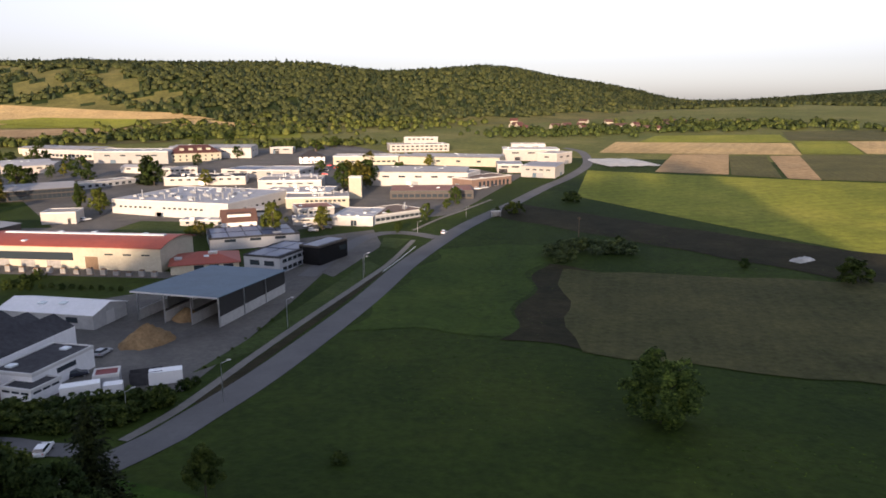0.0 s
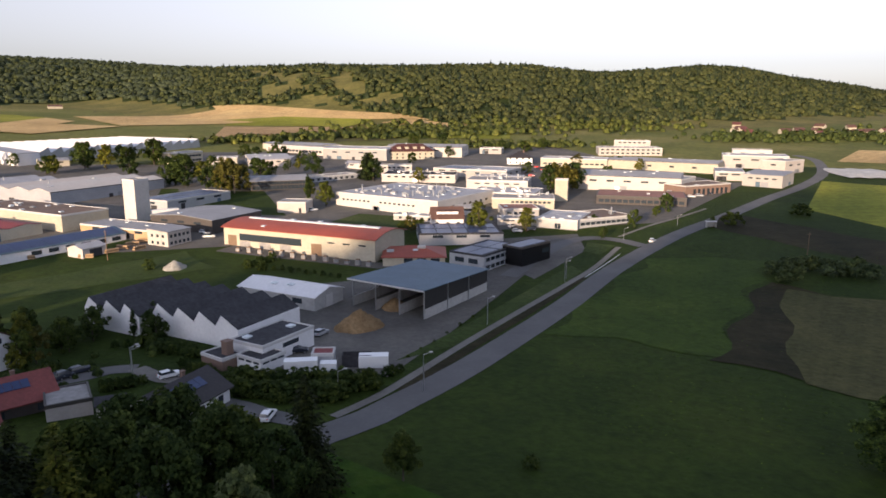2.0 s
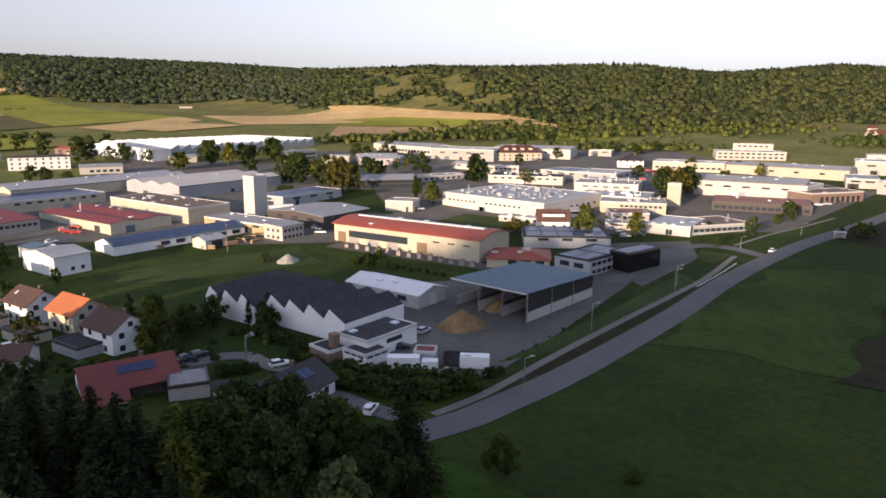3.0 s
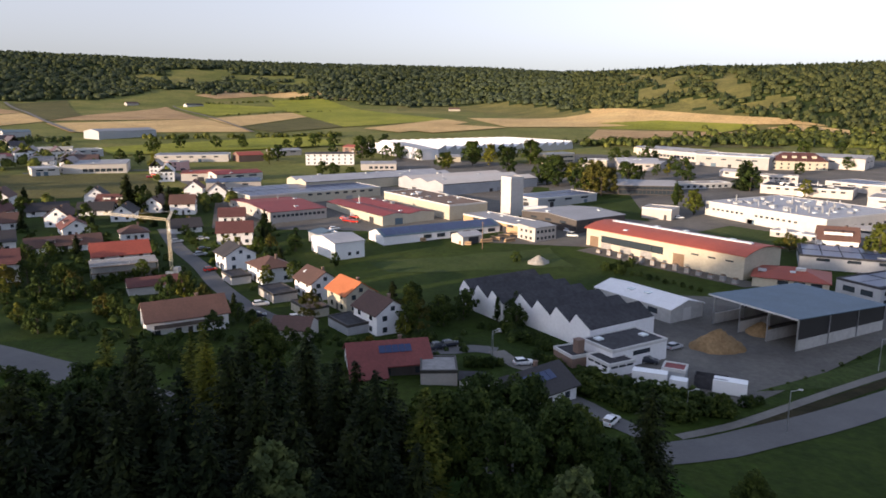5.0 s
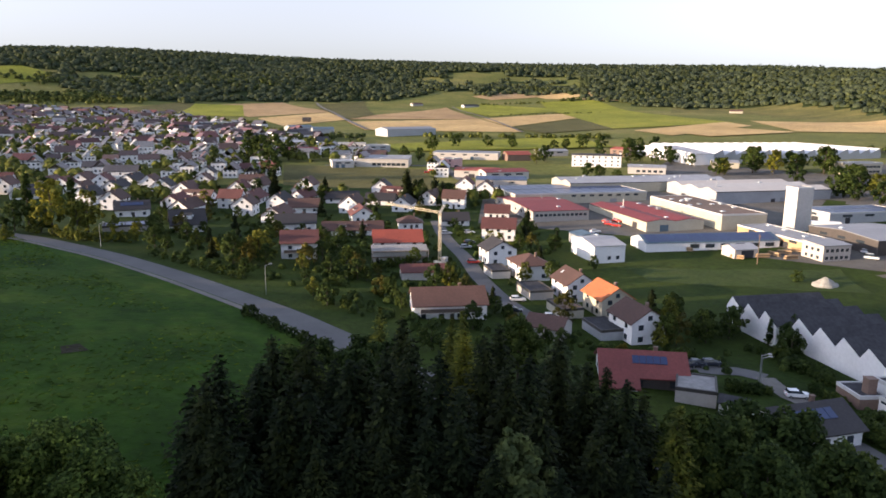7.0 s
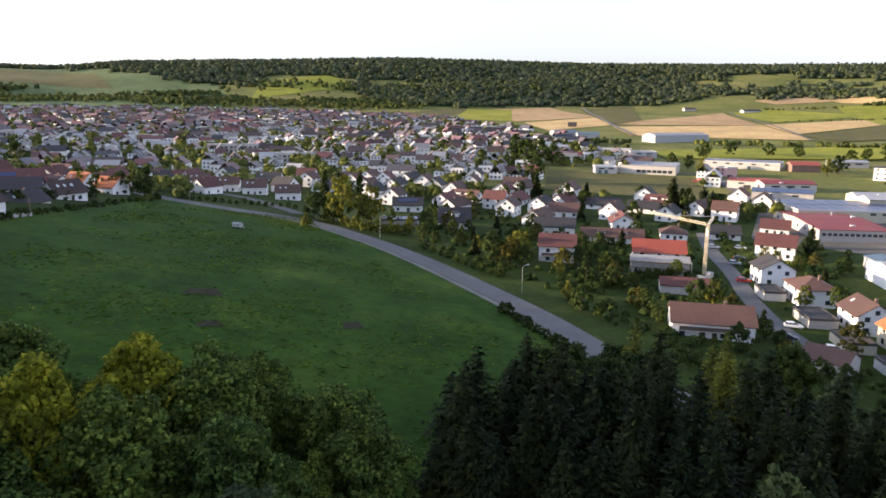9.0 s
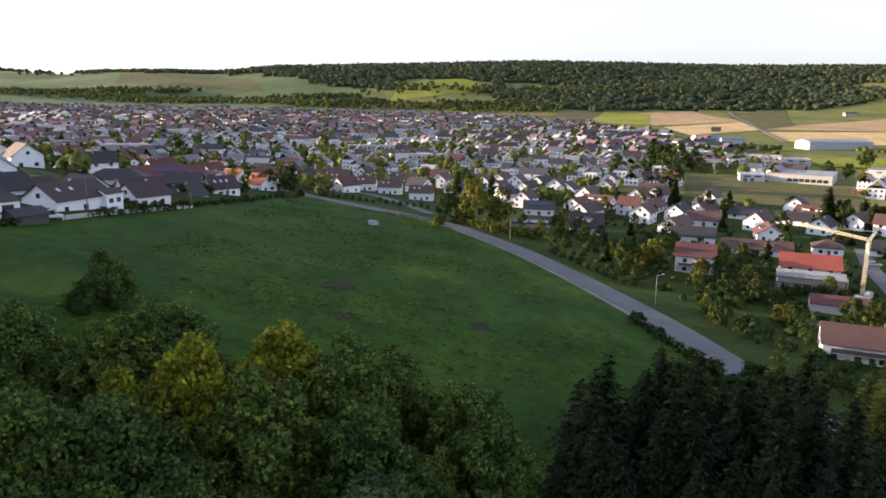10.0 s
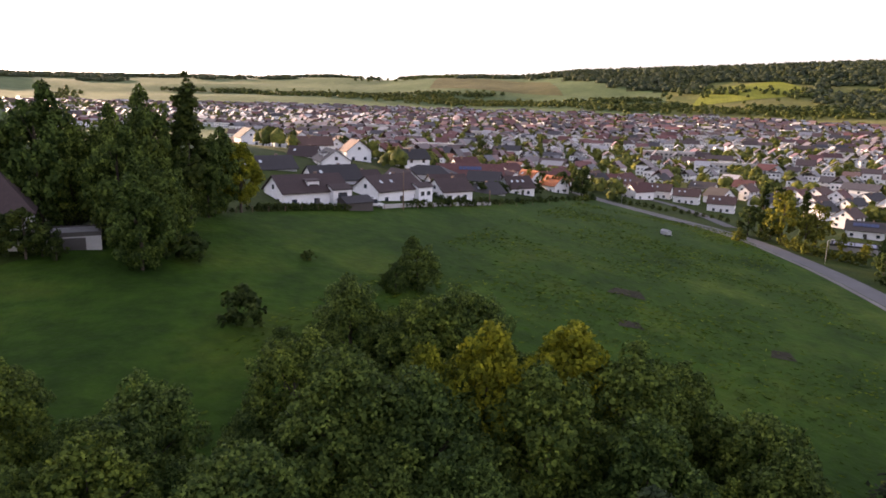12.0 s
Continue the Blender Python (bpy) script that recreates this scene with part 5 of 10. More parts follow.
building("big white hall with shallow metal roof", "hall", -13.1, 421.6, 56.7, 32.0, -4.7, 8.4, name="storage_hall", roof="multi", bays=2, rise=1.2, over=0.1, top=SHEET_GREY, lights=8)
building("dark glass-fronted end of the white hall", "hall", 4.7, 419.1, 21.9, 30.0, 67.8, 8.0, name="storage_hall", wall=GREYWALL, top=SHEET_GREY, rows=[("f", 3, 2, 3, 2, 0.05, 0.95)])
building("flat showroom with red gravel roof", "hall", -6.2, 374.4, 43.6, 26.0, 1.9, 4.4, name="showroom", top=FELT_RED, wall=DARKWALL, rows=[("f", 14, 2.4, 1.6, 1.0, 0.02, 0.98)], lights=5)
building("brick showroom with glass front", "hall", 23.1, 410.1, 33.9, 16.0, 43.5, 6.0, name="showroom", wall=BROWNWALL, top=FELT_BROWN, rows=[("f", 8, 1.8, 3.4, 0.5, 0.15, 0.95)])
building("white hall with grey roof beside the road", "hall", 64.8, 452.0, 22.1, 24.0, -23.3, 7.0, name="storage_hall", top=SHEET_GREY, roof="mono", rise=1.0, rows=[("f", 4, 2.5, 0.8, 4.6, 0.1, 0.9)])
building("white hall with grey roof", "hall", 45.3, 479.8, 16.9, 30.0, -2.2, 5.6, name="storage_hall", top=SHEET_GREY)
building("tall white hall by the road bend", "hall", 67.8, 545.4, 42.7, 26.0, -3.0, 9.0, name="storage_hall", top=SHEET_WHITE)
building("white end block by the road bend", "hall", 82.1, 514.6, 24.5, 16.0, 53.8, 9.0, name="storage_hall")
building("white upper storage hall", "hall", 71.8, 594.7, 28.1, 18.0, -3.3, 8.0, name="storage_hall")
building("long cream hall with flat white roof", "hall", -56.2, 520.7, 47.3, 22.0, 0.9, 6.5, name="production_hall", wall=CREAM, top=SHEET_WHITE, rows=[("f", 12, 2.6, 1.2, 2, 0.03, 0.97)])
building("long cream hall with flat white roof", "hall", 6.6, 516.1, 75.0, 24.0, -13.9, 6.5, name="production_hall", wall=CREAM, roof="multi", bays=2, rise=1.2, over=0.1, top=SHEET_GREY, rows=[("f", 3, 3, 1.2, 3, 0.3, 0.9)])
building("white office block with stepped storeys", "office", -21.9, 614.2, 51.4, 24.0, 10.2, 6.5, name="office_block", rows=[("f", 12, 2.4, 1.2, 1.5, 0.02, 0.98), ("f", 12, 2.4, 1.2, 4.4, 0.02, 0.98)], stacks=6)
building("white penthouse storey of the offices", "office", -19.8, 644.5, 30.7, 14.0, -0.5, 9.5, name="office_block", rows=[("f", 6, 2.4, 1.2, 7.3, 0.1, 0.9)])
building("small white flat workshop", "hall", -135.1, 592.8, 18.7, 14.0, 3.2, 5.0, name="workshop_hall")
house("white pavilion with grey hipped roof", -98.6, 526.3, 18.5, 18.0, 13.1, 5.0, roof="hip", rise=4.5, top=TILE_DARK)
building("long white warehouse with flat roof", "warehouse", -226.9, 525.2, 53.3, 34.0, 2.1, 9.0, name="warehouse", lights=6, top=SHEET_WHITE)
building("white warehouse with grey roof behind", "warehouse", -183.2, 563.1, 63.5, 30.0, 4.6, 8.0, name="warehouse", roof="multi", bays=2, rise=1.4, over=0.1, top=SHEET_GREY, lights=5)
building("low long warehouse with window band", "warehouse", -289.9, 550.5, 70.8, 30.0, -19.2, 7.0, name="warehouse", top=SHEET_WHITE, rows=[("f", 12, 3, 2, 2, 0.3, 0.98)])
house("large guesthouse with red roof and cream walls", -188.5, 532.0, 36.5, 16.0, 28.6, 6.5, roof="hip", rise=5.5, top=TILE_RED, wall=CREAM, dormer=4)
building("white two-storey office beside the lawn", "office", -167.9, 446.3, 20.8, 10.0, 19.0, 5.6, name="office_block", rows=[("f", 6, 2, 1.1, 3.4, 0.05, 0.95)], top=FELT_GREY)
building("white shed with round-edged roof", "hall", -200.3, 459.6, 19.8, 9.0, -11.5, 4.0, name="workshop_hall", roof="gable", rise=1.4, top=SHEET_WHITE)
building("flat hall with dark solar roof", "hall", -122.7, 454.0, 31.6, 26.0, -16.3, 5.0, name="workshop_hall", top=FELT_DARK, solar=2)
building("white hall with flat parapet", "hall", -98.6, 438.9, 27.0, 28.0, -8.0, 7.0, name="production_hall", top=SHEET_WHITE)
building("glass-walled pavilion with grey pitched roof", "hall", -209.8, 360.1, 31.5, 20.0, 38.8, 5.4, name="pavilion", roof="gable", rise=2.0, wall=DARKWALL, top=SHEET_GREY, over=1.2, rows=[("f", 14, 2.0, 2.2, 0.4, 0.02, 0.98), ("f", 14, 2.0, 1.4, 3.2, 0.02, 0.98)])
building("low grey annex of the pavilion", "hall", -196.8, 399.8, 37.2, 12.0, 59.8, 3.6, name="pavilion", wall=GREYWALL, rows=[("f", 8, 2, 1.4, 1, 0.05, 0.95)])
building("small white box building on the yard", "hall", -163.8, 297.0, 13.7, 12.0, 11.5, 5.2, name="workshop_hall", gates=[("f", 0.8, 1.2, 2.4, FELT_DARK)])
building("white hall with curved roof", "hall", -280.5, 468.5, 29.8, 20.0, 37.1, 5.0, name="workshop_hall", roof="barrel", rise=1.5, top=SHEET_WHITE)
building("tall white concrete silo tower", "tower", -215.3, 250.9, 7.0, 7.8, -8.0, 18.6, name="tower_block", wall=WHITE)
building("dark workshop hall with grey sheet roof", "hall", -183.5, 255.4, 30.2, 33.5, 82.0, 5.6, name="workshop_hall", wall=DARKWALL, top=SHEET_GREY, roof="gable", rise=1.2)
building("long hall with blue solar roof", "hall", -223.8, 295.4, 42.7, 19.2, 82.0, 5.2, name="workshop_hall", top=FELT_GREY, wall=GREYWALL, solar=2)
building("white two-storey workshop house", "office", -174.9, 219.5, 11.5, 10.2, 82.0, 5.6, name="workshop_house", roof="mono", rise=0.6, top=SHEET_GREY, rows=[("f", 5, 1.2, 1.1, 3.4, 0.05, 0.95), ("f", 5, 1.2, 1.1, 0.8, 0.05, 0.95), ("l", 3, 1.1, 1.1, 0.8, 0.1, 0.9), ("l", 3, 1.1, 1.1, 3.4, 0.1, 0.9)])
building("long timber shed with flat grey roof", "hall", -199.2, 227.9, 41.2, 14.3, -8.0, 4.4, name="timber_shed", wall=PLANK, top=SHEET_GREY)
building("factory hall with white striped sheet roof", "factory", -294.6, 302.6, 70.1, 45.9, 82.0, 6.6, name="factory", roof="multi", bays=3, rise=1.7, over=0.1, wall=SHEET_WHITE, top=WHITE, lights=6)
building("long factory hall with white striped roof", "factory", -340.2, 265.3, 100.3, 26.4, 82.0, 6.2, name="factory", roof="multi", bays=2, rise=1.7, over=0.1, wall=CREAM, top=SHEET_WHITE, lights=5)
building("long factory hall with blue solar roof", "factory", -326.7, 207.1, 74.2, 39.1, 82.0, 6.0, name="factory", wall=CREAM, top=FELT_DARK, solar=2, rows=[("f", 8, 2.5, 1, 4, 0.4, 0.95)])
building("factory hall with brown gravel roof and rooflights", "factory", -254.6, 236.4, 62.0, 21.5, -10.5, 7.0, name="factory", wall=CREAM, top=FELT_BROWN, lights=9)
building("low factory hall with maroon roof", "factory", -261.0, 206.5, 56.0, 27.0, -9.0, 4.4, name="factory", roof="multi", bays=2, over=0.1, rise=0.9, wall=CREAM, top=SHEET_MAROON, stacks=2)
building("white factory office with maroon roof", "factory", -295.9, 172.0, 27.1, 53.7, 82.0, 5.0, name="factory_office", roof="gable", rise=1.2, top=SHEET_MAROON, rows=[("f", 12, 1.5, 1.1, 2.6, 0.03, 0.97), ("l", 6, 1.5, 1.1, 2.6, 0.05, 0.95)])
building("long low white shed with blue solar roof", "hall", -206.5, 193.5, 54.0, 13.5, 77.0, 3.4, name="storage_shed", roof="gable", rise=2.0, wall=WHITE_LIFTED, top=SHEET_BLUE, solar=1, rows=[("f", 6, 3.6, 1.5, 1.2, 0.3, 0.98)])
building("open white shelter with pitched roof", "shelter", -189.3, 193.9, 9.5, 7.5, 82.0, 3.2, name="shelter", roof="gable", rise=1.2, top=SHEET_WHITE, gates=[("f", 0.55, 5.0, 2.8, FELT_DARK)])
building("white hall with pitched white roof", "hall", -206.7, 144.7, 11.7, 18.9, 82.0, 6.0, name="storage_hall", roof="gable", rise=1.4, wall=WHITE_LIFTED, top=SHEET_WHITE, rows=[("f", 2, 1.2, 1.2, 1.2, 0.35, 0.9)])
building("blue-grey shed beside the white hall", "hall", -226.9, 150.7, 8.8, 5.3, -8.0, 4.0, name="storage_shed", roof="mono", rise=0.8, wall=GREYWALL, top=SHEET_BLUE)
building("white sawtooth factory with many bays", "factory", -457.3, 478.0, 157.4, 100.0, 82.0, 7.0, name="sawtooth_factory", roof="saw", rise=4.2, bays=15, flip=True, top=WHITE_LIFTED, wall=GREYWALL, solar=GLASS)
building("white front hall of the sawtooth factory", "factory", -469.4, 392.5, 16.0, 104.0, 82.0, 8.5, name="sawtooth_factory", roof="gable", rise=3.5, wall=WHITE_LIFTED, top=SHEET_WHITE, gates=[("l", 0.3, 4.0, 4.0, SHEET_GREY), ("l", 0.6, 4.0, 4.0, SHEET_GREY)])
building("cream office block with flat roof", "office", -339.7, 445.7, 31.4, 13.9, 82.0, 8.0, name="office_block", wall=CREAM, rows=[("f", 9, 2.6, 1.4, 1.2, 0.05, 0.95), ("f", 9, 2.6, 1.4, 4.5, 0.05, 0.95)])
building("cream hall beside the offices", "hall", -301.2, 443.0, 20.3, 16.0, 30.1, 6.0, name="workshop_hall", wall=CREAM, top=SHEET_WHITE)
building("white hall with arched roof", "hall", -268.6, 451.4, 28.7, 16.0, 36.0, 5.0, name="workshop_hall", roof="barrel", rise=1.4, top=SHEET_WHITE)
house("white apartment house with balconies", -445.6, 307.1, 35.9, 14.0, 55.4, 8.5, rise=1.0, roof="hip", top=TILE_DARK, storeys=3)
building("white pavilion with window front", "hall", -396.5, 314.9, 25.0, 12.0, 54.0, 4.5, name="pavilion", roof="gable", rise=1.6, top=SHEET_GREY, rows=[("f", 5, 2.4, 1.6, 1.2, 0.2, 0.95)])
building("brown workshop with chimney pipes", "factory", -110.5, 356.4, 21.6, 12.0, 2.6, 4.2, name="factory_annex", wall=WHITE, top=FELT_BROWN, stacks=5)
building("long flat hall with dark roof and white fascia", "hall", -140.7, 417.0, 45.6, 22.0, 10.2, 5.0, name="production_hall", top=FELT_DARK, stacks=8, lights=6, rows=[("f", 9, 2.2, 1.0, 3.0, 0.05, 0.95)])
building("white hall with pale roof among the factories", "hall", -87.6, 407.4, 28.1, 22.0, 7.7, 6.0, name="production_hall", roof="gable", rise=1.0, top=SHEET_WHITE, stacks=4)
building("white yard shed with grey roof", "hall", -85.9, 316.9, 16.2, 9.0, 1.3, 3.2, name="workshop_hall", roof="gable", rise=1.0, top=SHEET_GREY)
building("low white annex with dark felt roof", "hall", -56.9, 299.2, 16.7, 9.0, 12.6, 3.0, name="workshop_hall", top=FELT_GREY, stacks=3)
building("red sheet workshop behind the halls", "hall", -500.0, 370.9, 17.8, 12.0, 7.4, 6.0, name="workshop_hall", roof="gable", rise=1.5, wall=BROWNWALL, top=SHEET_RED)
building("white roofed hall beside the yard", "hall", -402.0, 389.7, 18.6, 14.0, 52.5, 4.2, name="workshop_hall", roof="gable", rise=1.4, top=SHEET_GREY, wall=CREAM)
building("long cream warehouse with grey roof", "warehouse", -301.2, 563.1, 72.4, 26.0, -18.0, 6.5, name="warehouse", roof="multi", bays=2, rise=1.0, over=0.1, wall=CREAM, top=SHEET_GREY, rows=[("f", 10, 3, 1.4, 3, 0.05, 0.95)])
building("white workshop with rounded roof", "hall", -271.7, 464.9, 34.4, 16.0, 1.2, 4.6, name="workshop_hall", roof="barrel", rise=1.6, top=SHEET_WHITE)
building("red brick barn with red roof", "barn", -502.3, 269.6, 19.6, 14.0, 81.7, 5.0, name="farm_hall", roof="gable", rise=2.4, wall=BROWNWALL, top=SHEET_RED)
building("white long low hall", "hall", -525.6, 315.6, 25.0, 16.0, 79.1, 4.5, name="workshop_hall", roof="gable", rise=1.2, top=SHEET_GREY)
building("white workshop with red eaves and blue roof", "hall", -377.6, 192.5, 30.0, 18.0, 64.6, 4.8, name="workshop_hall", roof="gable", rise=1.4, top=SHEET_BLUE, solar=1)
building("long workshop with red roof", "hall", -423.2, 198.1, 28.2, 18.0, 57.1, 4.8, name="workshop_hall", roof="gable", rise=1.4, top=SHEET_RED)
building("workshop with maroon roof", "hall", -409.9, 210.0, 30.4, 16.0, 87.6, 5.0, name="workshop_hall", roof="gable", rise=1.6, top=SHEET_MAROON)
building("pink rendered workshop house", "office", -480.5, 203.8, 12.3, 10.0, 25.9, 6.5, name="workshop_house", wall=PINK, rows=[("f", 2, 1.4, 1.4, 1.2, 0.1, 0.9), ("f", 2, 1.4, 1.4, 4, 0.1, 0.9)])
building("flat hall with solar roof", "hall", -529.6, 237.8, 53.8, 26.0, 58.8, 5.5, name="workshop_hall", top=FELT_GREY, solar=1)
building("white showroom with curved front", "hall", -500.2, 157.8, 38.0, 24.0, 64.4, 6.0, name="showroom", top=SHEET_GREY, roof="mono", rise=1.2, rows=[("f", 7, 3, 2, 1.2, 0.3, 0.95)])
building("white hall with flat roof", "hall", -502.3, 125.7, 15.4, 18.0, 82.9, 5.0, name="workshop_hall", top=SHEET_WHITE)
building("white office and grey hall", "office", -617.3, 163.3, 26.3, 16.0, 72.5, 7.0, name="office_block", rows=[("f", 6, 2, 1.2, 4, 0.05, 0.95)])
building("grey hall beside the office", "hall", -606.0, 182.6, 22.2, 20.0, 86.0, 6.0, name="workshop_hall", wall=GREYWALL, top=FELT_GREY)
building("white workshop with maroon roof", "hall", -591.1, 109.5, 34.0, 18.0, 89.6, 5.0, name="workshop_hall", roof="gable", rise=1.6, top=SHEET_MAROON)
building("white workshop with pale roof", "hall", -662.7, 115.9, 30.7, 16.0, 103.4, 5.0, name="workshop_hall", roof="gable", rise=1.4, top=SHEET_WHITE)
building("long farm hall with grey roof", "barn", -776.7, 271.2, 69.3, 24.0, 107.3, 8.0, name="farm_hall", roof="gable", rise=2.4, wall=GREYWALL, top=SHEET_GREY)
building("grey farm hall among the fields", "barn", -857.4, 162.3, 29.6, 18.0, 102.6, 6.0, name="farm_hall", roof="gable", rise=2, wall=GREYWALL, top=SHEET_BLUE)
building("grey farm hall among the fields", "barn", -819.8, 182.9, 24.4, 18.0, 85.8, 6.0, name="farm_hall", roof="gable", rise=2, wall=GREYWALL, top=SHEET_BLUE)
building("small dark field barn", "barn", -1043.6, 209.6, 12.0, 10.0, 72.7, 5.0, name="farm_hall", roof="gable", rise=2, wall=DARKWALL, top=TILE_DARK)
building("white farmstead among fields", "barn", -1475.5, 669.5, 44.5, 12.0, 105.9, 5.0, name="farm_hall", roof="gable", rise=3, top=TILE_DARK)
building("white farmstead among fields", "barn", -1537.0, 562.4, 26.3, 12.0, 97.4, 5.0, name="farm_hall", roof="gable", rise=3, top=TILE_BROWN)
building("white farmstead at the foot of the woods", "barn", -1079.1, 1064.9, 23.9, 10.0, 50.8, 4.5, name="farm_hall", wall=CREAM, roof="gable", rise=3, top=TILE_BROWN)
building("school with long flat roof", "office", -938.3, 71.7, 78.0, 18.0, 112.0, 8.0, name="school", rows=[("f", 12, 4, 1.6, 1.5, 0.02, 0.98), ("f", 12, 4, 1.6, 5.0, 0.02, 0.98)])
house("white house with dark grey gable roof", -210.9, 107.0, 10.5, 10, -8, 5.4, rise=2.8, top=TILE_DARK, group="houses beside the halls")
house("white house with brown hipped roof", -189.9, 107.6, 12, 10, -8, 5.0, rise=2.6, roof="hip", top=TILE_BROWN, group="houses beside the halls")
house("white house with brown gable roof", -165.0, 108.1, 11, 8.6, -8, 5.2, rise=2.8, skylights=1, group="houses beside the halls")
house("white house with bright orange gable roof", -149.0, 108.3, 11, 8.6, -8, 5.2, rise=2.8, top=TILE_ORANGE, wall=CREAM, group="houses beside the halls")
house("white house with dark brown gable roof", -129.0, 102.5, 11, 8.8, -8, 5.6, rise=2.8, top=TILE_BROWN, group="houses beside the halls")
building("white garage with flat dark roof", "garage", -169.9, 98.3, 11, 7, -8, 2.8, name="garage", group="garages beside the houses", top=FELT_DARK, edge=DARKTRIM)
building("white garage with flat dark roof", "garage", -194.2, 98.4, 9, 6, -8, 2.8, name="garage", group="garages beside the houses", top=FELT_DARK, edge=DARKTRIM)
building("cream garage with flat brown roof", "garage", -151.2, 96.7, 10, 6, -8, 2.8, name="garage", group="garages beside the houses", wall=CREAM, top=FELT_BROWN, edge=DARKTRIM)
building("grey garage with flat dark roof", "garage", -133.2, 96.0, 10, 6, -8, 2.8, name="garage", group="garages beside the houses", wall=GREYWALL, top=FELT_DARK, edge=DARKTRIM)
building("white garage with brown pitched roof", "garage", -135.9, 82.6, 9, 8, 40, 3.0, name="garage", group="garages beside the houses", roof="gable", rise=2, top=TILE_BROWN)
red_house(-106.2, 85.8, 16.0, 11.2, 60)
building("white flat-roofed garage annex with parapet", "garage", -94.8, 89.4, 7, 8, 48, 3.4, name="garage", group="garages beside the houses", top=FELT_GREY, edge=DARKTRIM)
house("house with dark roof and solar panels", -76.8, 95.2, 14.3, 10, 84, 3.2, rise=2.8, top=TILE_DARK, solar=5, storeys=1, group="houses beside the halls")
building("white garden shed with dark roof", "garage", -87.2, 91.0, 4.5, 4, 40, 2.4, name="garage", group="garages beside the houses", roof="gable", rise=0.8, top=FELT_DARK)
house("white house with long brown roof and balcony", -158.0, 66.4, 18, 11, 76, 4.4, rise=3.0, top=TILE_BROWN, balcony=True, group="houses beside the halls")
building("low garage row with red roof", "garage", -196.8, 75.0, 15, 7, 76, 2.8, name="garage", group="garages beside the houses", roof="gable", rise=1.8, top=TILE_RED)
house("house under construction with bright red roof", -234.9, 78.8, 17, 11, 76, 5.2, rise=3.2, top=SHEET_RED, chimney=False, group="houses beside the halls")
house("white three-storey house with red-brown roof and balcony", -235.0, 43.9, 12, 10.5, 78, 6.0, rise=3.2, top=TILE_RED, balcony=True, group="houses beside the halls")
house("white house with dark grey roof", -284.4, 51.8, 16, 10, 78, 4.0, rise=3.0, top=TILE_DARK, group="houses beside the halls")
house("long low house with brown roof", -272.5, 72.4, 24, 9, 78, 2.6, rise=2.6, top=TILE_BROWN, dormer=2, storeys=1, group="houses beside the halls")
house("white house with red-brown roof", -301.3, 84.2, 14, 10, -8, 3.4, rise=3.2, top=TILE_RED, dormer=1, storeys=1, group="houses beside the halls")
house("white house with brown roof and cross gable", -328.7, 63.9, 14, 10, 78, 3.2, rise=3.2, top=TILE_BROWN, storeys=1, group="houses beside the halls")
house("low house with dark roof", -352.7, 88.4, 17, 10, 76, 2.6, rise=3.0, top=TILE_DARK, storeys=1, group="houses beside the halls")
house("low house with brown roof", -341.8, 106.0, 15, 10, 60, 2.6, rise=3.0, top=TILE_DARK, storeys=1, group="houses beside the halls")
house("white house with brown hipped roof", -277.9, 98.9, 10, 9, 76, 3.0, rise=2.6, roof="hip", storeys=1, group="houses beside the halls")
house("low house with dark roof and white gable", -279.7, 120.1, 12, 9, 76, 2.6, rise=2.8, top=TILE_DARK, storeys=1, group="houses beside the halls")
house("white house with red gable roof", -247.0, 125.7, 13, 10.5, 60, 5.2, rise=3.2, top=TILE_RED, group="houses beside the halls")
house("white house with red roof", -287.7, 145.3, 11, 9, 60, 3.2, rise=3, top=TILE_RED, storeys=1, group="houses beside the halls")
house("white house with brown roof", -429.0, 52.8, 14, 10, 78, 2.9, rise=3, storeys=1, group="houses beside the halls")
house("white house with red-brown roof", -487.8, 61.7, 18, 10, 78, 2.9, rise=3, top=TILE_RED, storeys=1, group="houses beside the halls")
house("small white tower house", -379.4, 69.4, 4.5, 4.5, -8, 3.2, rise=2, storeys=1, group="houses beside the halls")
house("black-clad house with white ground floor and roof windows", -291.9, 10.4, 13, 11, 92, 3.4, rise=5.0, top=TILE_DARK, dormer=1, skylights=3, storeys=1)
building("flat-roofed house with solar panels", "garage", -291.6, -11.9, 16, 9, 92, 3.0, name="garage", group="garages beside the houses", top=FELT_DARK, solar=1, edge=DARKTRIM)
house("house with solar-covered brown roof", -332.1, -10.5, 14, 10, 92, 3.6, rise=3, solar=6, top=TILE_DARK, storeys=1)
house("terraced white house with red tiled roof", -391.4, -143.8, 12, 9.5, 100, 4.6, rise=3.0, top=TILE_RED, skylights=2, group="terraced houses by the road")
house("terraced white house with brown tiled roof", -382.8, -125.6, 12, 9.5, 100, 4.6, rise=3.0, top=TILE_BROWN, skylights=2, group="terraced houses by the road")
house("terraced white house with brown tiled roof", -369.4, -106.3, 12, 9.5, 97, 4.6, rise=3.0, top=TILE_BROWN, skylights=2, group="terraced houses by the road")
house("terraced white house with brown tiled roof", -363.0, -90.5, 12, 9.5, 97, 4.6, rise=3.0, top=TILE_BROWN, skylights=2, group="terraced houses by the road")
house("terraced white house with brown tiled roof", -348.9, -70.7, 12, 9.5, 97, 4.6, rise=3.0, top=TILE_BROWN, skylights=2, group="terraced houses by the road")
house("white gabled house with dark brown roof behind", -160.9, -138.0, 14, 9, 160, 3.2, rise=3.2, top=TILE_UMBER, storeys=1, group="houses above the pasture", lift=-2.2)
house("white house with brown roof and white gable end", -180.0, -116.8, 11, 9, 158, 3.6, rise=3.2, top=TILE_UMBER, storeys=1, group="houses above the pasture")
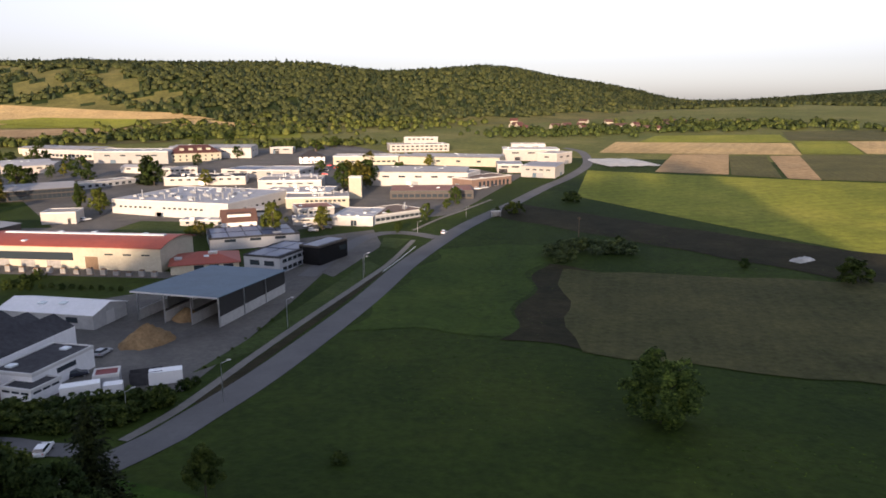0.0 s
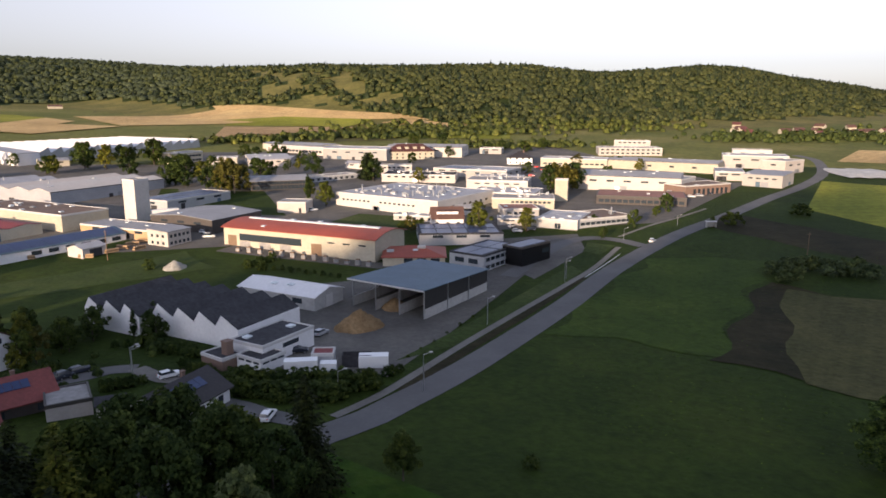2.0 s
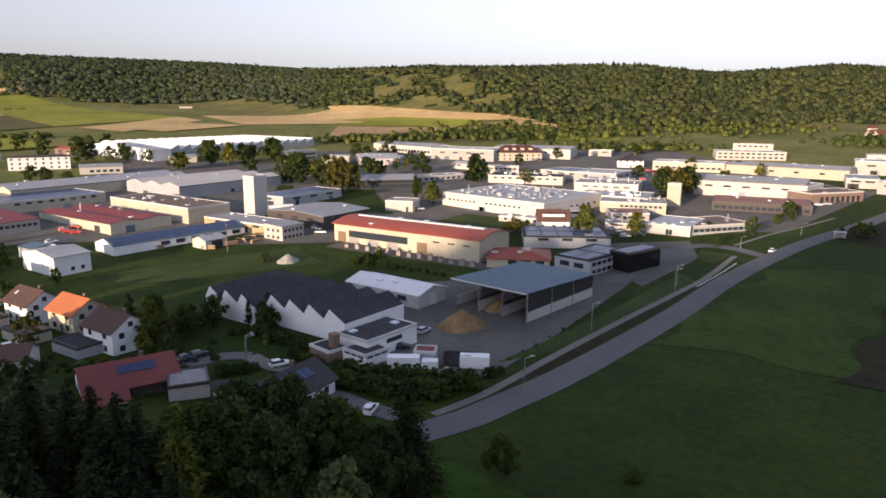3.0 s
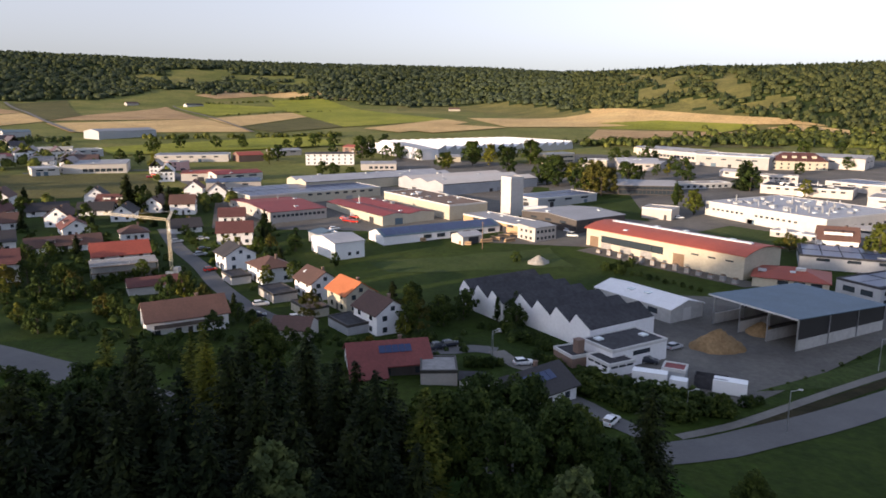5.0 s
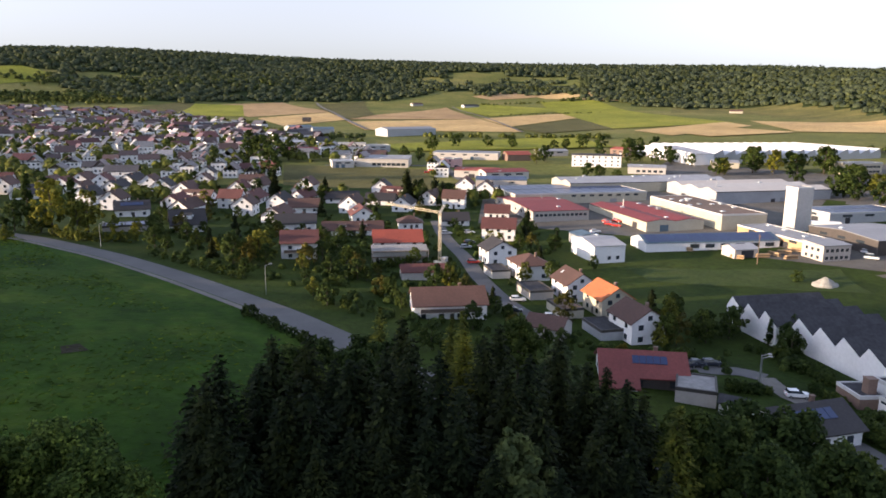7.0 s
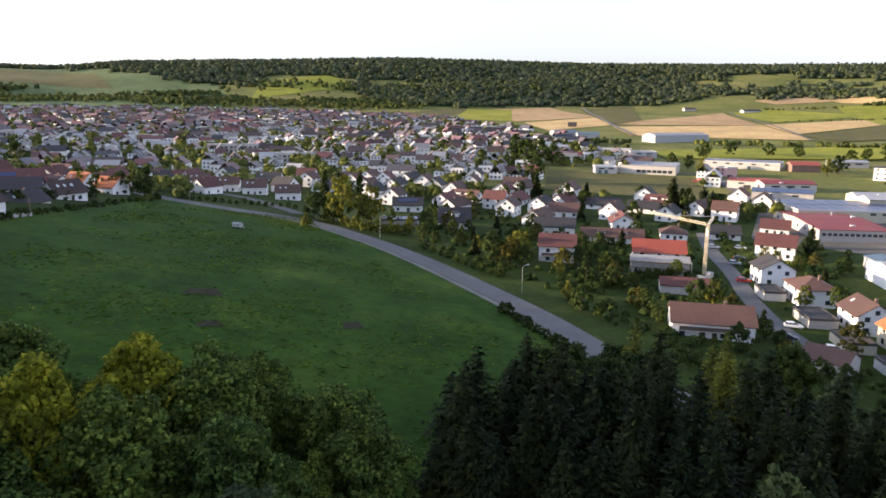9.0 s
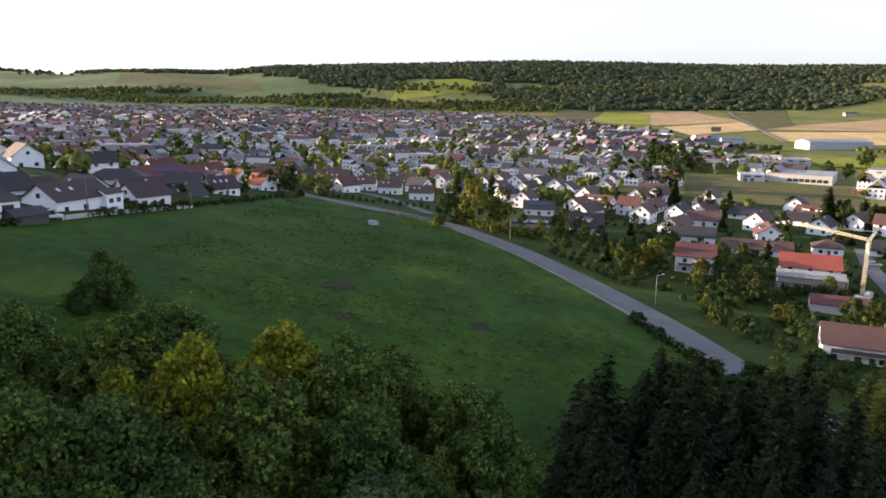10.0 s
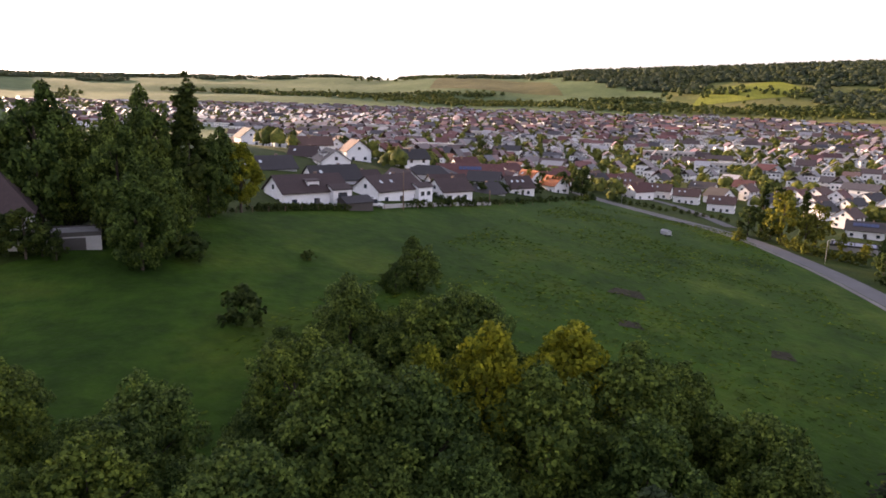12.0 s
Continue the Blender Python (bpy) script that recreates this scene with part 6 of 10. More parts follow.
house("white house with brown roof and white gable", -238.5, -124.0, 11, 9, 150, 3.6, rise=3.8, top=TILE_UMBER, skylights=3, storeys=1, group="houses above the pasture")
house("white house with dark roof", -230.4, -133.3, 12, 10, 112, 3.8, rise=3, top=TILE_DARK, storeys=1, group="houses above the pasture")
house("long house with dark hipped roof", -204.2, -141.3, 18, 10, 112, 3.8, rise=3, roof="hip", top=TILE_DARK, storeys=1, group="houses above the pasture")
house("long red-roofed barn with sea-green gable", -247.0, -150.0, 27, 12, 125, 4.5, rise=4, top=TILE_RED, wall=GREENWALL, storeys=1, solar=6, group="houses above the pasture")
house("white gable house with brown roof", -177.4, -133.4, 11, 9, 70, 4.2, rise=3.6, top=TILE_UMBER, storeys=1, skylights=1, group="houses above the pasture", lift=-2.2)
house("low house with brown roof and roof window", -197.4, -129.3, 13, 9, 150, 4.2, rise=3.6, top=TILE_UMBER, storeys=1, skylights=1, group="houses above the pasture", lift=-2.2)
house("white gable house with dark roof", -212.7, -123.6, 13, 9, 160, 3.4, rise=3.2, top=TILE_DARK, storeys=1, skylights=1, group="houses above the pasture", lift=-2.2)
house("long low house with dark roof", -150.9, -138.7, 15, 9, 160, 4.2, rise=3.6, top=TILE_DARK, storeys=1, skylights=1, group="houses above the pasture", lift=-2.2)
house("white house with pale sunlit roof", -186.4, -184.1, 10, 8, 120, 3.4, rise=3.0, top=TILE_UMBER, storeys=1, skylights=1, group="houses above the pasture", lift=-2.2)
house("white house with orange roof", -295.8, -146.3, 10, 9, 70, 4.2, rise=3.6, top=TILE_ORANGE, storeys=1, skylights=1, group="houses above the pasture")
house("small house with orange-red roof", -289.7, -131.2, 10, 9, 70, 4.2, rise=3.6, top=TILE_ORANGE, storeys=1, skylights=1, group="houses above the pasture")
house("white gable house with dark roof", -145.6, -158.2, 13, 9, 160, 3.4, rise=3.2, top=TILE_DARK, storeys=1, skylights=1, group="houses above the pasture", lift=-2.2)
house("broad white house with dark brown roof and dormer", -123.2, -121.8, 17, 11, 160, 3.9, rise=3.4, top=TILE_UMBER, dormer=1, storeys=1, group="houses above the pasture")
building("white gabled wing of the broad house", "house", -127.2, -115.2, 5.0, 5.0, 160, 4.4, name="house_wing", roof="gable", rise=1.0, wall=WHITE_LIFTED, top=TILE_UMBER, group="houses above the pasture", rows=[("f", 1, 2.4, 1.3, 2.4, 0.2, 0.8), ("f", 1, 1.6, 0.8, 0.4, 0.3, 0.7)])
house("white house with dark brown roof and roof windows", -152.5, -119.3, 17, 10.5, 172, 4.0, rise=3.4, top=TILE_UMBER, skylights=2, storeys=1, group="houses above the pasture")
building("white two-storey gabled wing of the house", "house", -159.6, -113.6, 5.5, 4.5, 172, 4.6, name="house_wing", roof="gable", rise=1.0, wall=WHITE_LIFTED, top=TILE_UMBER, group="houses above the pasture", rows=[("f", 2, 1.4, 1.2, 2.2, 0.05, 0.95)])
building("dark wooden garage beside the hedge", "garage", -128.2, -110.8, 7.5, 5, 165, 2.4, name="garage", group="garages beside the houses", wall=DARKWALL, roof="gable", rise=1.3, top=TILE_DARK)
house("white house with large brown hipped roof among trees", -49.7, -121.7, 17, 13, -30, 5.9, rise=8.9, roof="hip", top=TILE_UMBER, group="houses above the pasture")
building("pale garage with dark doors", "garage", -59.7, -112.3, 9, 7, 150, 3.0, name="garage", group="garages beside the houses", wall=CONCRETE, top=FELT_GREY, gates=[("f", 0.5, 4.5, 2.2, DARKTRIM)], edge=DARKTRIM)
house("small white hamlet house with brown roof", 157.8, 903.3, 12, 8, 20, 3, rise=2.8, wall=CREAM, top=TILE_BROWN, storeys=1, chimney=False, windows=False, group="houses of the hamlet below the hill")
house("small white hamlet house with red roof", 251.6, 835.2, 10, 8, 30, 3, rise=2.8, wall=CREAM, top=TILE_RED, storeys=1, chimney=False, windows=False, group="houses of the hamlet below the hill")
house("small white hamlet house with brown roof", 139.6, 878.4, 12, 8, 20, 3.6, rise=2.8, wall=CREAM, top=TILE_BROWN, storeys=1, chimney=False, windows=False, group="houses of the hamlet below the hill")
house("small white hamlet house with brown roof", 296.4, 949.2, 12, 8, 9, 3, rise=2.8, wall=CREAM, top=TILE_BROWN, storeys=1, chimney=False, windows=False, group="houses of the hamlet below the hill")
house("small white hamlet house with brown roof", 311.1, 962.4, 9, 8, -2, 3, rise=2.8, wall=CREAM, top=TILE_BROWN, storeys=1, chimney=False, windows=False, group="houses of the hamlet below the hill")
house("small white hamlet house with brown roof", 351.4, 935.5, 12, 8, 9, 3.6, rise=2.8, wall=CREAM, top=TILE_BROWN, storeys=1, chimney=False, windows=False, group="houses of the hamlet below the hill")
house("small white hamlet house with red roof", 196.6, 859.1, 9, 8, 6, 3, rise=2.8, wall=CREAM, top=TILE_RED, storeys=1, chimney=False, windows=False, group="houses of the hamlet below the hill")
house("small white hamlet house with brown roof", 96.6, 917.3, 12, 8, 15, 3.6, rise=2.8, wall=CREAM, top=TILE_BROWN, storeys=1, chimney=False, windows=False, group="houses of the hamlet below the hill")
house("small white hamlet house with brown roof", 203.0, 853.4, 10, 8, 28, 3.6, rise=2.8, wall=CREAM, top=TILE_BROWN, storeys=1, chimney=False, windows=False, group="houses of the hamlet below the hill")
house("small white hamlet house with red roof", 246.0, 836.8, 10, 8, 37, 3, rise=2.8, wall=CREAM, top=TILE_RED, storeys=1, chimney=False, windows=False, group="houses of the hamlet below the hill")
house("small white hamlet house with brown roof", 305.0, 916.3, 12, 8, 32, 3, rise=2.8, wall=CREAM, top=TILE_BROWN, storeys=1, chimney=False, windows=False, group="houses of the hamlet below the hill")
house("small white hamlet house with brown roof", 315.8, 934.3, 10, 8, -4, 3, rise=2.8, wall=CREAM, top=TILE_BROWN, storeys=1, chimney=False, windows=False, group="houses of the hamlet below the hill")
house("small white hamlet house with red roof", 99.0, 861.9, 9, 8, 4, 3, rise=2.8, wall=CREAM, top=TILE_RED, storeys=1, chimney=False, windows=False, group="houses of the hamlet below the hill")
house("small white hamlet house with brown roof", 224.8, 961.8, 10, 8, 13, 3, rise=2.8, wall=CREAM, top=TILE_BROWN, storeys=1, chimney=False, windows=False, group="houses of the hamlet below the hill")
house("small white hamlet house with red roof", 97.1, 898.1, 10, 8, 35, 3.6, rise=2.8, wall=CREAM, top=TILE_RED, storeys=1, chimney=False, windows=False, group="houses of the hamlet below the hill")
house("small white hamlet house with brown roof", 236.1, 835.9, 12, 8, -10, 3, rise=2.8, wall=CREAM, top=TILE_BROWN, storeys=1, chimney=False, windows=False, group="houses of the hamlet below the hill")
house("small white hamlet house with brown roof", 195.1, 980.0, 12, 8, -36, 3, rise=2.8, wall=CREAM, top=TILE_BROWN, storeys=1, chimney=False, windows=False, group="houses of the hamlet below the hill")
house("small white hamlet house with brown roof", 393.5, 923.0, 9, 8, -35, 3.6, rise=2.8, wall=CREAM, top=TILE_BROWN, storeys=1, chimney=False, windows=False, group="houses of the hamlet below the hill")
house("small white hamlet house with red roof", 168.8, 840.1, 10, 8, 18, 3.6, rise=2.8, wall=CREAM, top=TILE_RED, storeys=1, chimney=False, windows=False, group="houses of the hamlet below the hill")
house("small white hamlet house with brown roof", 275.8, 877.6, 9, 8, 39, 3.6, rise=2.8, wall=CREAM, top=TILE_BROWN, storeys=1, chimney=False, windows=False, group="houses of the hamlet below the hill")
house("small white hamlet house with brown roof", 209.7, 869.2, 10, 8, 15, 3.6, rise=2.8, wall=CREAM, top=TILE_BROWN, storeys=1, chimney=False, windows=False, group="houses of the hamlet below the hill")
house("small white hamlet house with red roof", 242.3, 890.8, 10, 8, 34, 3.6, rise=2.8, wall=CREAM, top=TILE_RED, storeys=1, chimney=False, windows=False, group="houses of the hamlet below the hill")
house("small white hamlet house with brown roof", 89.7, 898.5, 9, 8, 40, 3.6, rise=2.8, wall=CREAM, top=TILE_BROWN, storeys=1, chimney=False, windows=False, group="houses of the hamlet below the hill")
house("small white hamlet house with brown roof", 221.3, 873.7, 12, 8, -5, 3.6, rise=2.8, wall=CREAM, top=TILE_BROWN, storeys=1, chimney=False, windows=False, group="houses of the hamlet below the hill")
house("small white hamlet house with red roof", 99.4, 989.1, 10, 8, -8, 3.6, rise=2.8, wall=CREAM, top=TILE_RED, storeys=1, chimney=False, windows=False, group="houses of the hamlet below the hill")
house("small white hamlet house with brown roof", 174.5, 892.2, 10, 8, -17, 3.6, rise=2.8, wall=CREAM, top=TILE_BROWN, storeys=1, chimney=False, windows=False, group="houses of the hamlet below the hill")


# ---- kinds of trees ----
for i in range(3):
    tree_kind(f"oak{i}", broad_crown("crown", 11 + i, 16, 5.2, 165, 84, 0.3, LEAF_WOOD), trunk_mesh(16, 0.35, 7, 5, i), "tall green broadleaf tree at the wood's edge", "trees of the near wood")
# an oak with darker leaves: the shade it stands in is put into the colour
tree_kind("alder", broad_crown("crown", 17, 16, 5.4, 125, 80, 0.4, LEAF), trunk_mesh(16, 0.32, 6, 4.5, 4), "broadleaf tree with shade put into its dark green leaves", "trees of the near wood")
tree_kind("edge", broad_crown("crown", 15, 16, 5.4, 150, 75, 0.42, LEAF_WOOD, 0.02), trunk_mesh(16, 0.35, 5, 4, 3), "tall dense tree leafy down to the ground", "trees beside the houses above the pasture")
tree_kind("maple", broad_crown("crown", 21, 14, 4.4, 110, 90, 0.34, LEAF_SUN), trunk_mesh(14, 0.3, 7, 4, 5), "broadleaf tree with evening sun painted into its yellow leaves", "trees of the near wood")
for i in range(2):
    tree_kind(f"spruce{i}", spruce_crown("crown", 31 + i, 22, 5.6, 54, NEEDLE, 0.29, 34), trunk_mesh(22, 0.28, 0, 1, 7), "tall dark spruce at the wood's edge", "spruces of the near wood")
# the larch's yellow paints in the low sun on its upper branches
tree_kind("larch", spruce_crown("crown", 41, 20, 3.6, 44, LEAF_LIGHT, 0.32, 14, 0.05), trunk_mesh(20, 0.25, 0, 1, 8), "slender conifer with sunlit gold painted into its needles", "spruces of the near wood")
tree_kind("birch", broad_crown("crown", 23, 15, 3.6, 100, 80, 0.32, LEAF_GREY, 0.15), trunk_mesh(15, 0.22, 6, 3, 6), "pale grey-green broadleaf tree", "trees of the near wood")
for i in range(3):
    tree_kind(f"garden{i}", broad_crown("crown", 51 + i, 10, 4.0, 60, 38, 0.46, LEAF, 0.1), trunk_mesh(10, 0.22, 4, 3, 9 + i), "round green garden tree", "trees among the buildings")
tree_kind("gold", broad_crown("crown", 61, 10, 3.2, 55, 38, 0.42, LEAF_LIGHT, 0.08), trunk_mesh(10, 0.2, 4, 2.4, 13), "garden tree with yellow-green leaves", "trees among the buildings")
tree_kind("rust", broad_crown("crown", 62, 10, 4.0, 60, 38, 0.44, LEAF_AUTUMN, 0.08), trunk_mesh(10, 0.2, 4, 3, 14), "garden tree with olive-gold autumn leaves", "trees among the buildings")
tree_kind("fir", spruce_crown("crown", 63, 10, 2.8, 24, NEEDLE, 0.42, 12), trunk_mesh(10, 0.2, 0, 1, 15), "dark spruce in a garden", "trees among the buildings")
tree_kind("poplar", broad_crown("crown", 64, 10, 1.0, 170, 34, 0.22, LEAF, 0.03, 1.0, 1.5), trunk_mesh(10, 0.12, 3, 0.8, 16), "tall narrow columnar poplar tree", "trees among the buildings")
tree_kind("bush0", broad_crown("crown", 71, 3, 1.9, 34, 26, 0.32, LEAF, 0.0), None, "dense green garden bush", "bushes and hedges")
tree_kind("bush_pale", broad_crown("crown", 72, 3, 2.1, 34, 26, 0.32, LEAF_GREY, 0.0), None, "pale willow bush on the wet meadow", "bushes and hedges")
tree_kind("bush_gold", broad_crown("crown", 73, 3, 1.8, 34, 26, 0.3, LEAF_LIGHT, 0.0), None, "garden bush with yellow-green leaves", "bushes and hedges")


# ---- masses of crowns ----
def clump_field(name, P, size, mat, seed, label, per=26, tall=1.1, pointed=0.0):
    """Many uneven crowns in one mesh: a rough leafy body each, with sprays standing out from it."""
    rs = np.random.RandomState(seed)
    n = len(P)
    o = rs.normal(0, 1, (n, per, 3))
    o /= np.linalg.norm(o, axis=2, keepdims=True)
    o[..., 2] = np.abs(o[..., 2]) * 1.25 - 0.35
    r = rs.uniform(0.62, 1.0, (n, per, 1)) * rs.uniform(0.85, 1.15, (n, 1, 1))
    C = o * r
    if pointed:
        C[..., :2] *= 1 - pointed * np.clip((C[..., 2:3] + 0.3) / 1.2, 0, 1)
    grow = np.stack([size, size, size * tall], -1)[:, None, :]
    C = (C * grow + P[:, None, :]).reshape(-1, 3)
    u, v = leaf_frame(rs, len(C), o.reshape(-1, 3) + (0, 0, 0.5), 0.4)
    s = np.repeat(size, per)[:, None] * rs.uniform(0.16, 0.34, (len(C), 1))
    spray = np.stack([C - u * s - v * s * 0.8, C + u * s - v * s * 0.8, C + u * s + v * s * 0.8, C - u * s + v * s * 0.8], 1).reshape(-1, 3)
    turned = (np.cross(u, v) * (o.reshape(-1, 3) + (0, 0, 0.6))).sum(1) < 0
    order = np.where(turned[:, None], [[3, 2, 1, 0]], [[0, 1, 2, 3]])
    F1 = np.arange(len(C))[:, None] * 4 + order
    M1 = np.repeat(o.reshape(-1, 3) + (0, 0, 0.6), 4, 0)
    # the bodies: two uneven rings and a top
    a = np.arange(6) * math.pi / 3
    w = 1 - pointed * 0.55
    ring = np.concatenate([np.stack([0.72 * np.cos(a), 0.72 * np.sin(a), 0 * a - 0.42], -1), np.stack([w * 0.74 * np.cos(a + 0.5), w * 0.74 * np.sin(a + 0.5), 0 * a + 0.3], -1), [[0, 0, 0.74]]])
    B = ring[None] * rs.uniform(0.8, 1.18, (n, 13, 1)) * grow + P[:, None, :]
    i = np.arange(6)
    j = (i + 1) % 6
    tri = np.concatenate([np.stack([i, j, i + 6], -1), np.stack([j, j + 6, i + 6], -1), np.stack([i + 6, j + 6, 0 * i + 12], -1)])
    V = np.concatenate([spray, B.reshape(-1, 3)])
    me = bpy.data.meshes.new(name)
    nq = len(F1)
    T = (tri[None] + (np.arange(n) * 13 + len(spray))[:, None, None]).reshape(-1, 3)
    me.vertices.add(len(V))
    me.vertices.foreach_set("co", V.astype(np.float32).ravel())
    loops = np.concatenate([F1.ravel(), T.ravel()])
    me.loops.add(len(loops))
    me.loops.foreach_set("vertex_index", loops.astype(np.int32))
    me.polygons.add(nq + len(T))
    me.polygons.foreach_set("loop_start", np.concatenate([np.arange(nq) * 4, nq * 4 + np.arange(len(T)) * 3]).astype(np.int32))
    me.update(calc_edges=True)
    me.validate()
    me.materials.append(mat)
    me.polygons.foreach_set("use_smooth", np.ones(len(me.polygons), bool))
    M2 = (ring[None] + (0, 0, 0.45)) * np.ones((n, 1, 1))
    M = np.concatenate([M1, M2.reshape(-1, 3)])
    M /= np.linalg.norm(M, axis=1, keepdims=True) + 1e-9
    me.normals_split_custom_set_from_vertices(M)
    return tagged(new(name, me), label, "woods", "", "stuff")


# ---- the village: streets of houses ----
TOWN_NEAR = [(60, 420), (66, 345), (72, 300), (80, 290), (90, 335), (97, 372), (104, 375), (110, 330), (118, 262), (130, 225), (137, 260), (142, 420), (160, 480)]
TOWN_FAR = [(60, 420), (66, 430), (72, 560), (78, 760), (84, 980), (88, 1180), (92, 1330), (105, 1500), (118, 1560), (133, 1660), (160, 1600)]


def roof_slabs(L, W, h, rise):
    """Vertices and quads of two roof slabs for many houses at once."""
    o, e, t = 0.4, 0.3, 0.2
    s = rise / (W / 2)
    lo, a = h - s * o, L / 2 + e
    yy = W / 2 + o
    rows = []
    for sx in (-1, 1):
        rows += [(sx * a, -yy, lo), (sx * a, 0 * yy, h + rise), (sx * a, yy, lo), (sx * a, yy, lo + t), (sx * a, 0 * yy, h + rise + t), (sx * a, -yy, lo + t)]
    V = np.stack([np.stack(np.broadcast_arrays(*r), -1) for r in rows], 1)
    F = np.array([(0, 1, 7, 6), (1, 2, 8, 7), (2, 3, 9, 8), (3, 4, 10, 9), (4, 5, 11, 10), (5, 0, 6, 11), (0, 5, 4, 1), (1, 4, 3, 2), (6, 7, 10, 11), (7, 8, 9, 10)])
    return V, F


def wall_blocks(L, W, h, rise):
    rows = []
    for sx in (-1, 1):
        rows += [(sx * L / 2, -W / 2, -2.0 + 0 * h), (sx * L / 2, W / 2, -2.0 + 0 * h), (sx * L / 2, W / 2, h), (sx * L / 2, -W / 2, h), (sx * L / 2, 0 * W, h + rise - 0.05), (sx * L / 2, 0 * W, h)]
    V = np.stack([np.stack(np.broadcast_arrays(*r), -1) for r in rows], 1)
    F = np.array([(0, 1, 2, 3), (6, 9, 8, 7), (0, 3, 9, 6), (1, 7, 8, 2), (3, 5, 4, 4), (5, 2, 4, 4), (9, 10, 11, 11), (11, 10, 8, 8)])
    return V, F


def pane_rows(L, W, h):
    """Shallow dark window boxes on all four sides, two floors."""
    rows, faces = [], []
    for s in (0, 1):
        for k in (-0.3, 0.0, 0.3):
            for side in range(4):
                z0 = 0.95 + 2.7 * s
                for dz in (0, 1.25):
                    for du in (-0.6, 0.6):
                        for out in (-0.02, 0.04):
                            if side < 2:
                                sg = 1 if side else -1
                                rows.append((k * L + du, sg * (W / 2 + out), z0 + dz + 0 * h))
                            else:
                                sg = 1 if side == 3 else -1
                                rows.append((sg * (L / 2 + out), k * W + du, z0 + dz + 0 * h))
                b = len(rows) - 8
                faces += [(b + 1, b + 3, b + 7, b + 5)]
    V = np.stack([np.stack(np.broadcast_arrays(*r), -1) for r in rows], 1)
    return V, np.array(faces)


def many(name, V, F, X, Y, Z, turn, mat, label):
    n, k = V.shape[:2]
    c, s = np.cos(turn)[:, None], np.sin(turn)[:, None]
    A = np.stack([V[..., 0] * c - V[..., 1] * s + X[:, None], V[..., 0] * s + V[..., 1] * c + Y[:, None], V[..., 2] + Z[:, None]], -1)
    FF = (F[None] + (np.arange(n) * k)[:, None, None]).reshape(-1, F.shape[1])
    me = mesh_np(name, A.reshape(-1, 3), FF)
    me.materials.append(mat)
    return tagged(new(name, me), label, "houses", "", "stuff")


PLOT = [(-410.0, 60.0), (-358.0, 150.0), (-480.0, 189.0), (-542.0, 81.0)]


def inside(x, y, quad):
    return all((quad[(k + 1) % 4][0] - quad[k][0]) * (y - quad[k][1]) - (quad[(k + 1) % 4][1] - quad[k][1]) * (x - quad[k][0]) < 0 for k in range(4)) or all((quad[(k + 1) % 4][0] - quad[k][0]) * (y - quad[k][1]) - (quad[(k + 1) % 4][1] - quad[k][1]) * (x - quad[k][0]) > 0 for k in range(4))


town = random.Random(5)
plots, spare = [], []
built = np.array([o.matrix_basis.translation[:2] for o in scene.objects if o.type == "EMPTY" and o.get("category") in ("house", "hall", "office")])
for i in range(-105, 106):
    for j in range(-75, 76):
        h0 = radians(-7)
        u, v = i * 17.5 + town.uniform(-2.5, 2.5), j * 25.0 + (4.5 if i % 2 else -4.5) + town.uniform(-2, 2)
        x, y = u * math.cos(h0) - v * math.sin(h0), u * math.sin(h0) + v * math.cos(h0) + 14 * math.sin(u / 130)
        b, d = float(bearing(x, y)), math.hypot(x, y)
        if not (60 < b < 160) or d > 1750:
            continue
        if not around(TOWN_NEAR, b) < d < around(TOWN_FAR, b) + 40 * math.sin(b * 1.3):
            continue
        if ((built - (x, y)) ** 2).sum(1).min() < 17 ** 2:
            continue
        if inside(x, y, PLOT) or (b > 140 and d < 900):
            continue
        if town.random() < 0.26:
            spare.append((x, y))
            continue
        along = abs((b + 90 + 7 + 45) % 180) < 90
        plots.append((d, x, y, -7 + (90 if (town.random() < 0.72) != along else 0) + town.uniform(-9, 9) + 26 * math.sin(x / 170 + y / 260), town.random(), b))
plots.sort()
SHAPES = [(12.0, 9.5, 4.6, 3.8, 0), (14.0, 9.0, 4.0, 3.2, 0), (11.0, 9.0, 5.4, 3.4, 0), (16.0, 9.5, 3.2, 3.4, 2)]
ROOFS = [(TILE_BROWN, "brown"), (TILE_RED, "red"), (TILE_DARK, "dark grey")]
first_of = {}
NEAR_TOWN = 84
for k, (d, x, y, turn, r, b) in enumerate(plots[:NEAR_TOWN]):
    si = int(r * 997) % 4
    ri = 1 if r < (0.5 if 103 < b < 128 else 0.28) else (0 if r < 0.75 else 2)
    L, W, h, rise, dorm = SHAPES[si]
    if (si, ri) not in first_of:
        first_of[si, ri] = house(f"white rendered village house with {ROOFS[ri][1]} tiled gable roof", x, y, L, W, turn, h, rise, WHITE_LIFTED, ROOFS[ri][0], 2 if h > 5 else 1, dormer=dorm, skylights=si % 2)
    else:
        copy_thing(first_of[si, ri], pose(x, y, base_height(x, y, L, W, turn), 0, 0, turn))
rest = plots[NEAR_TOWN:]
X, Y, T, R, B = (np.array([p[q] for p in rest]) for q in (1, 2, 3, 4, 5))
rs = np.random.RandomState(4)
L, W, h = rs.choice([9.5, 11, 12.5, 14, 20], len(X)) * rs.uniform(0.9, 1.1, len(X)), rs.uniform(7.5, 9.5, len(X)), rs.choice([4.6, 5.6, 6.6], len(X))
rise = rs.uniform(2.6, 4.4, len(X))
Z = land(X, Y)
V, F = wall_blocks(L, W, h, rise)
many("village_house_walls", V, F, X, Y, Z, np.radians(T), WHITE_LIFTED, "white rendered walls of the distant village houses")
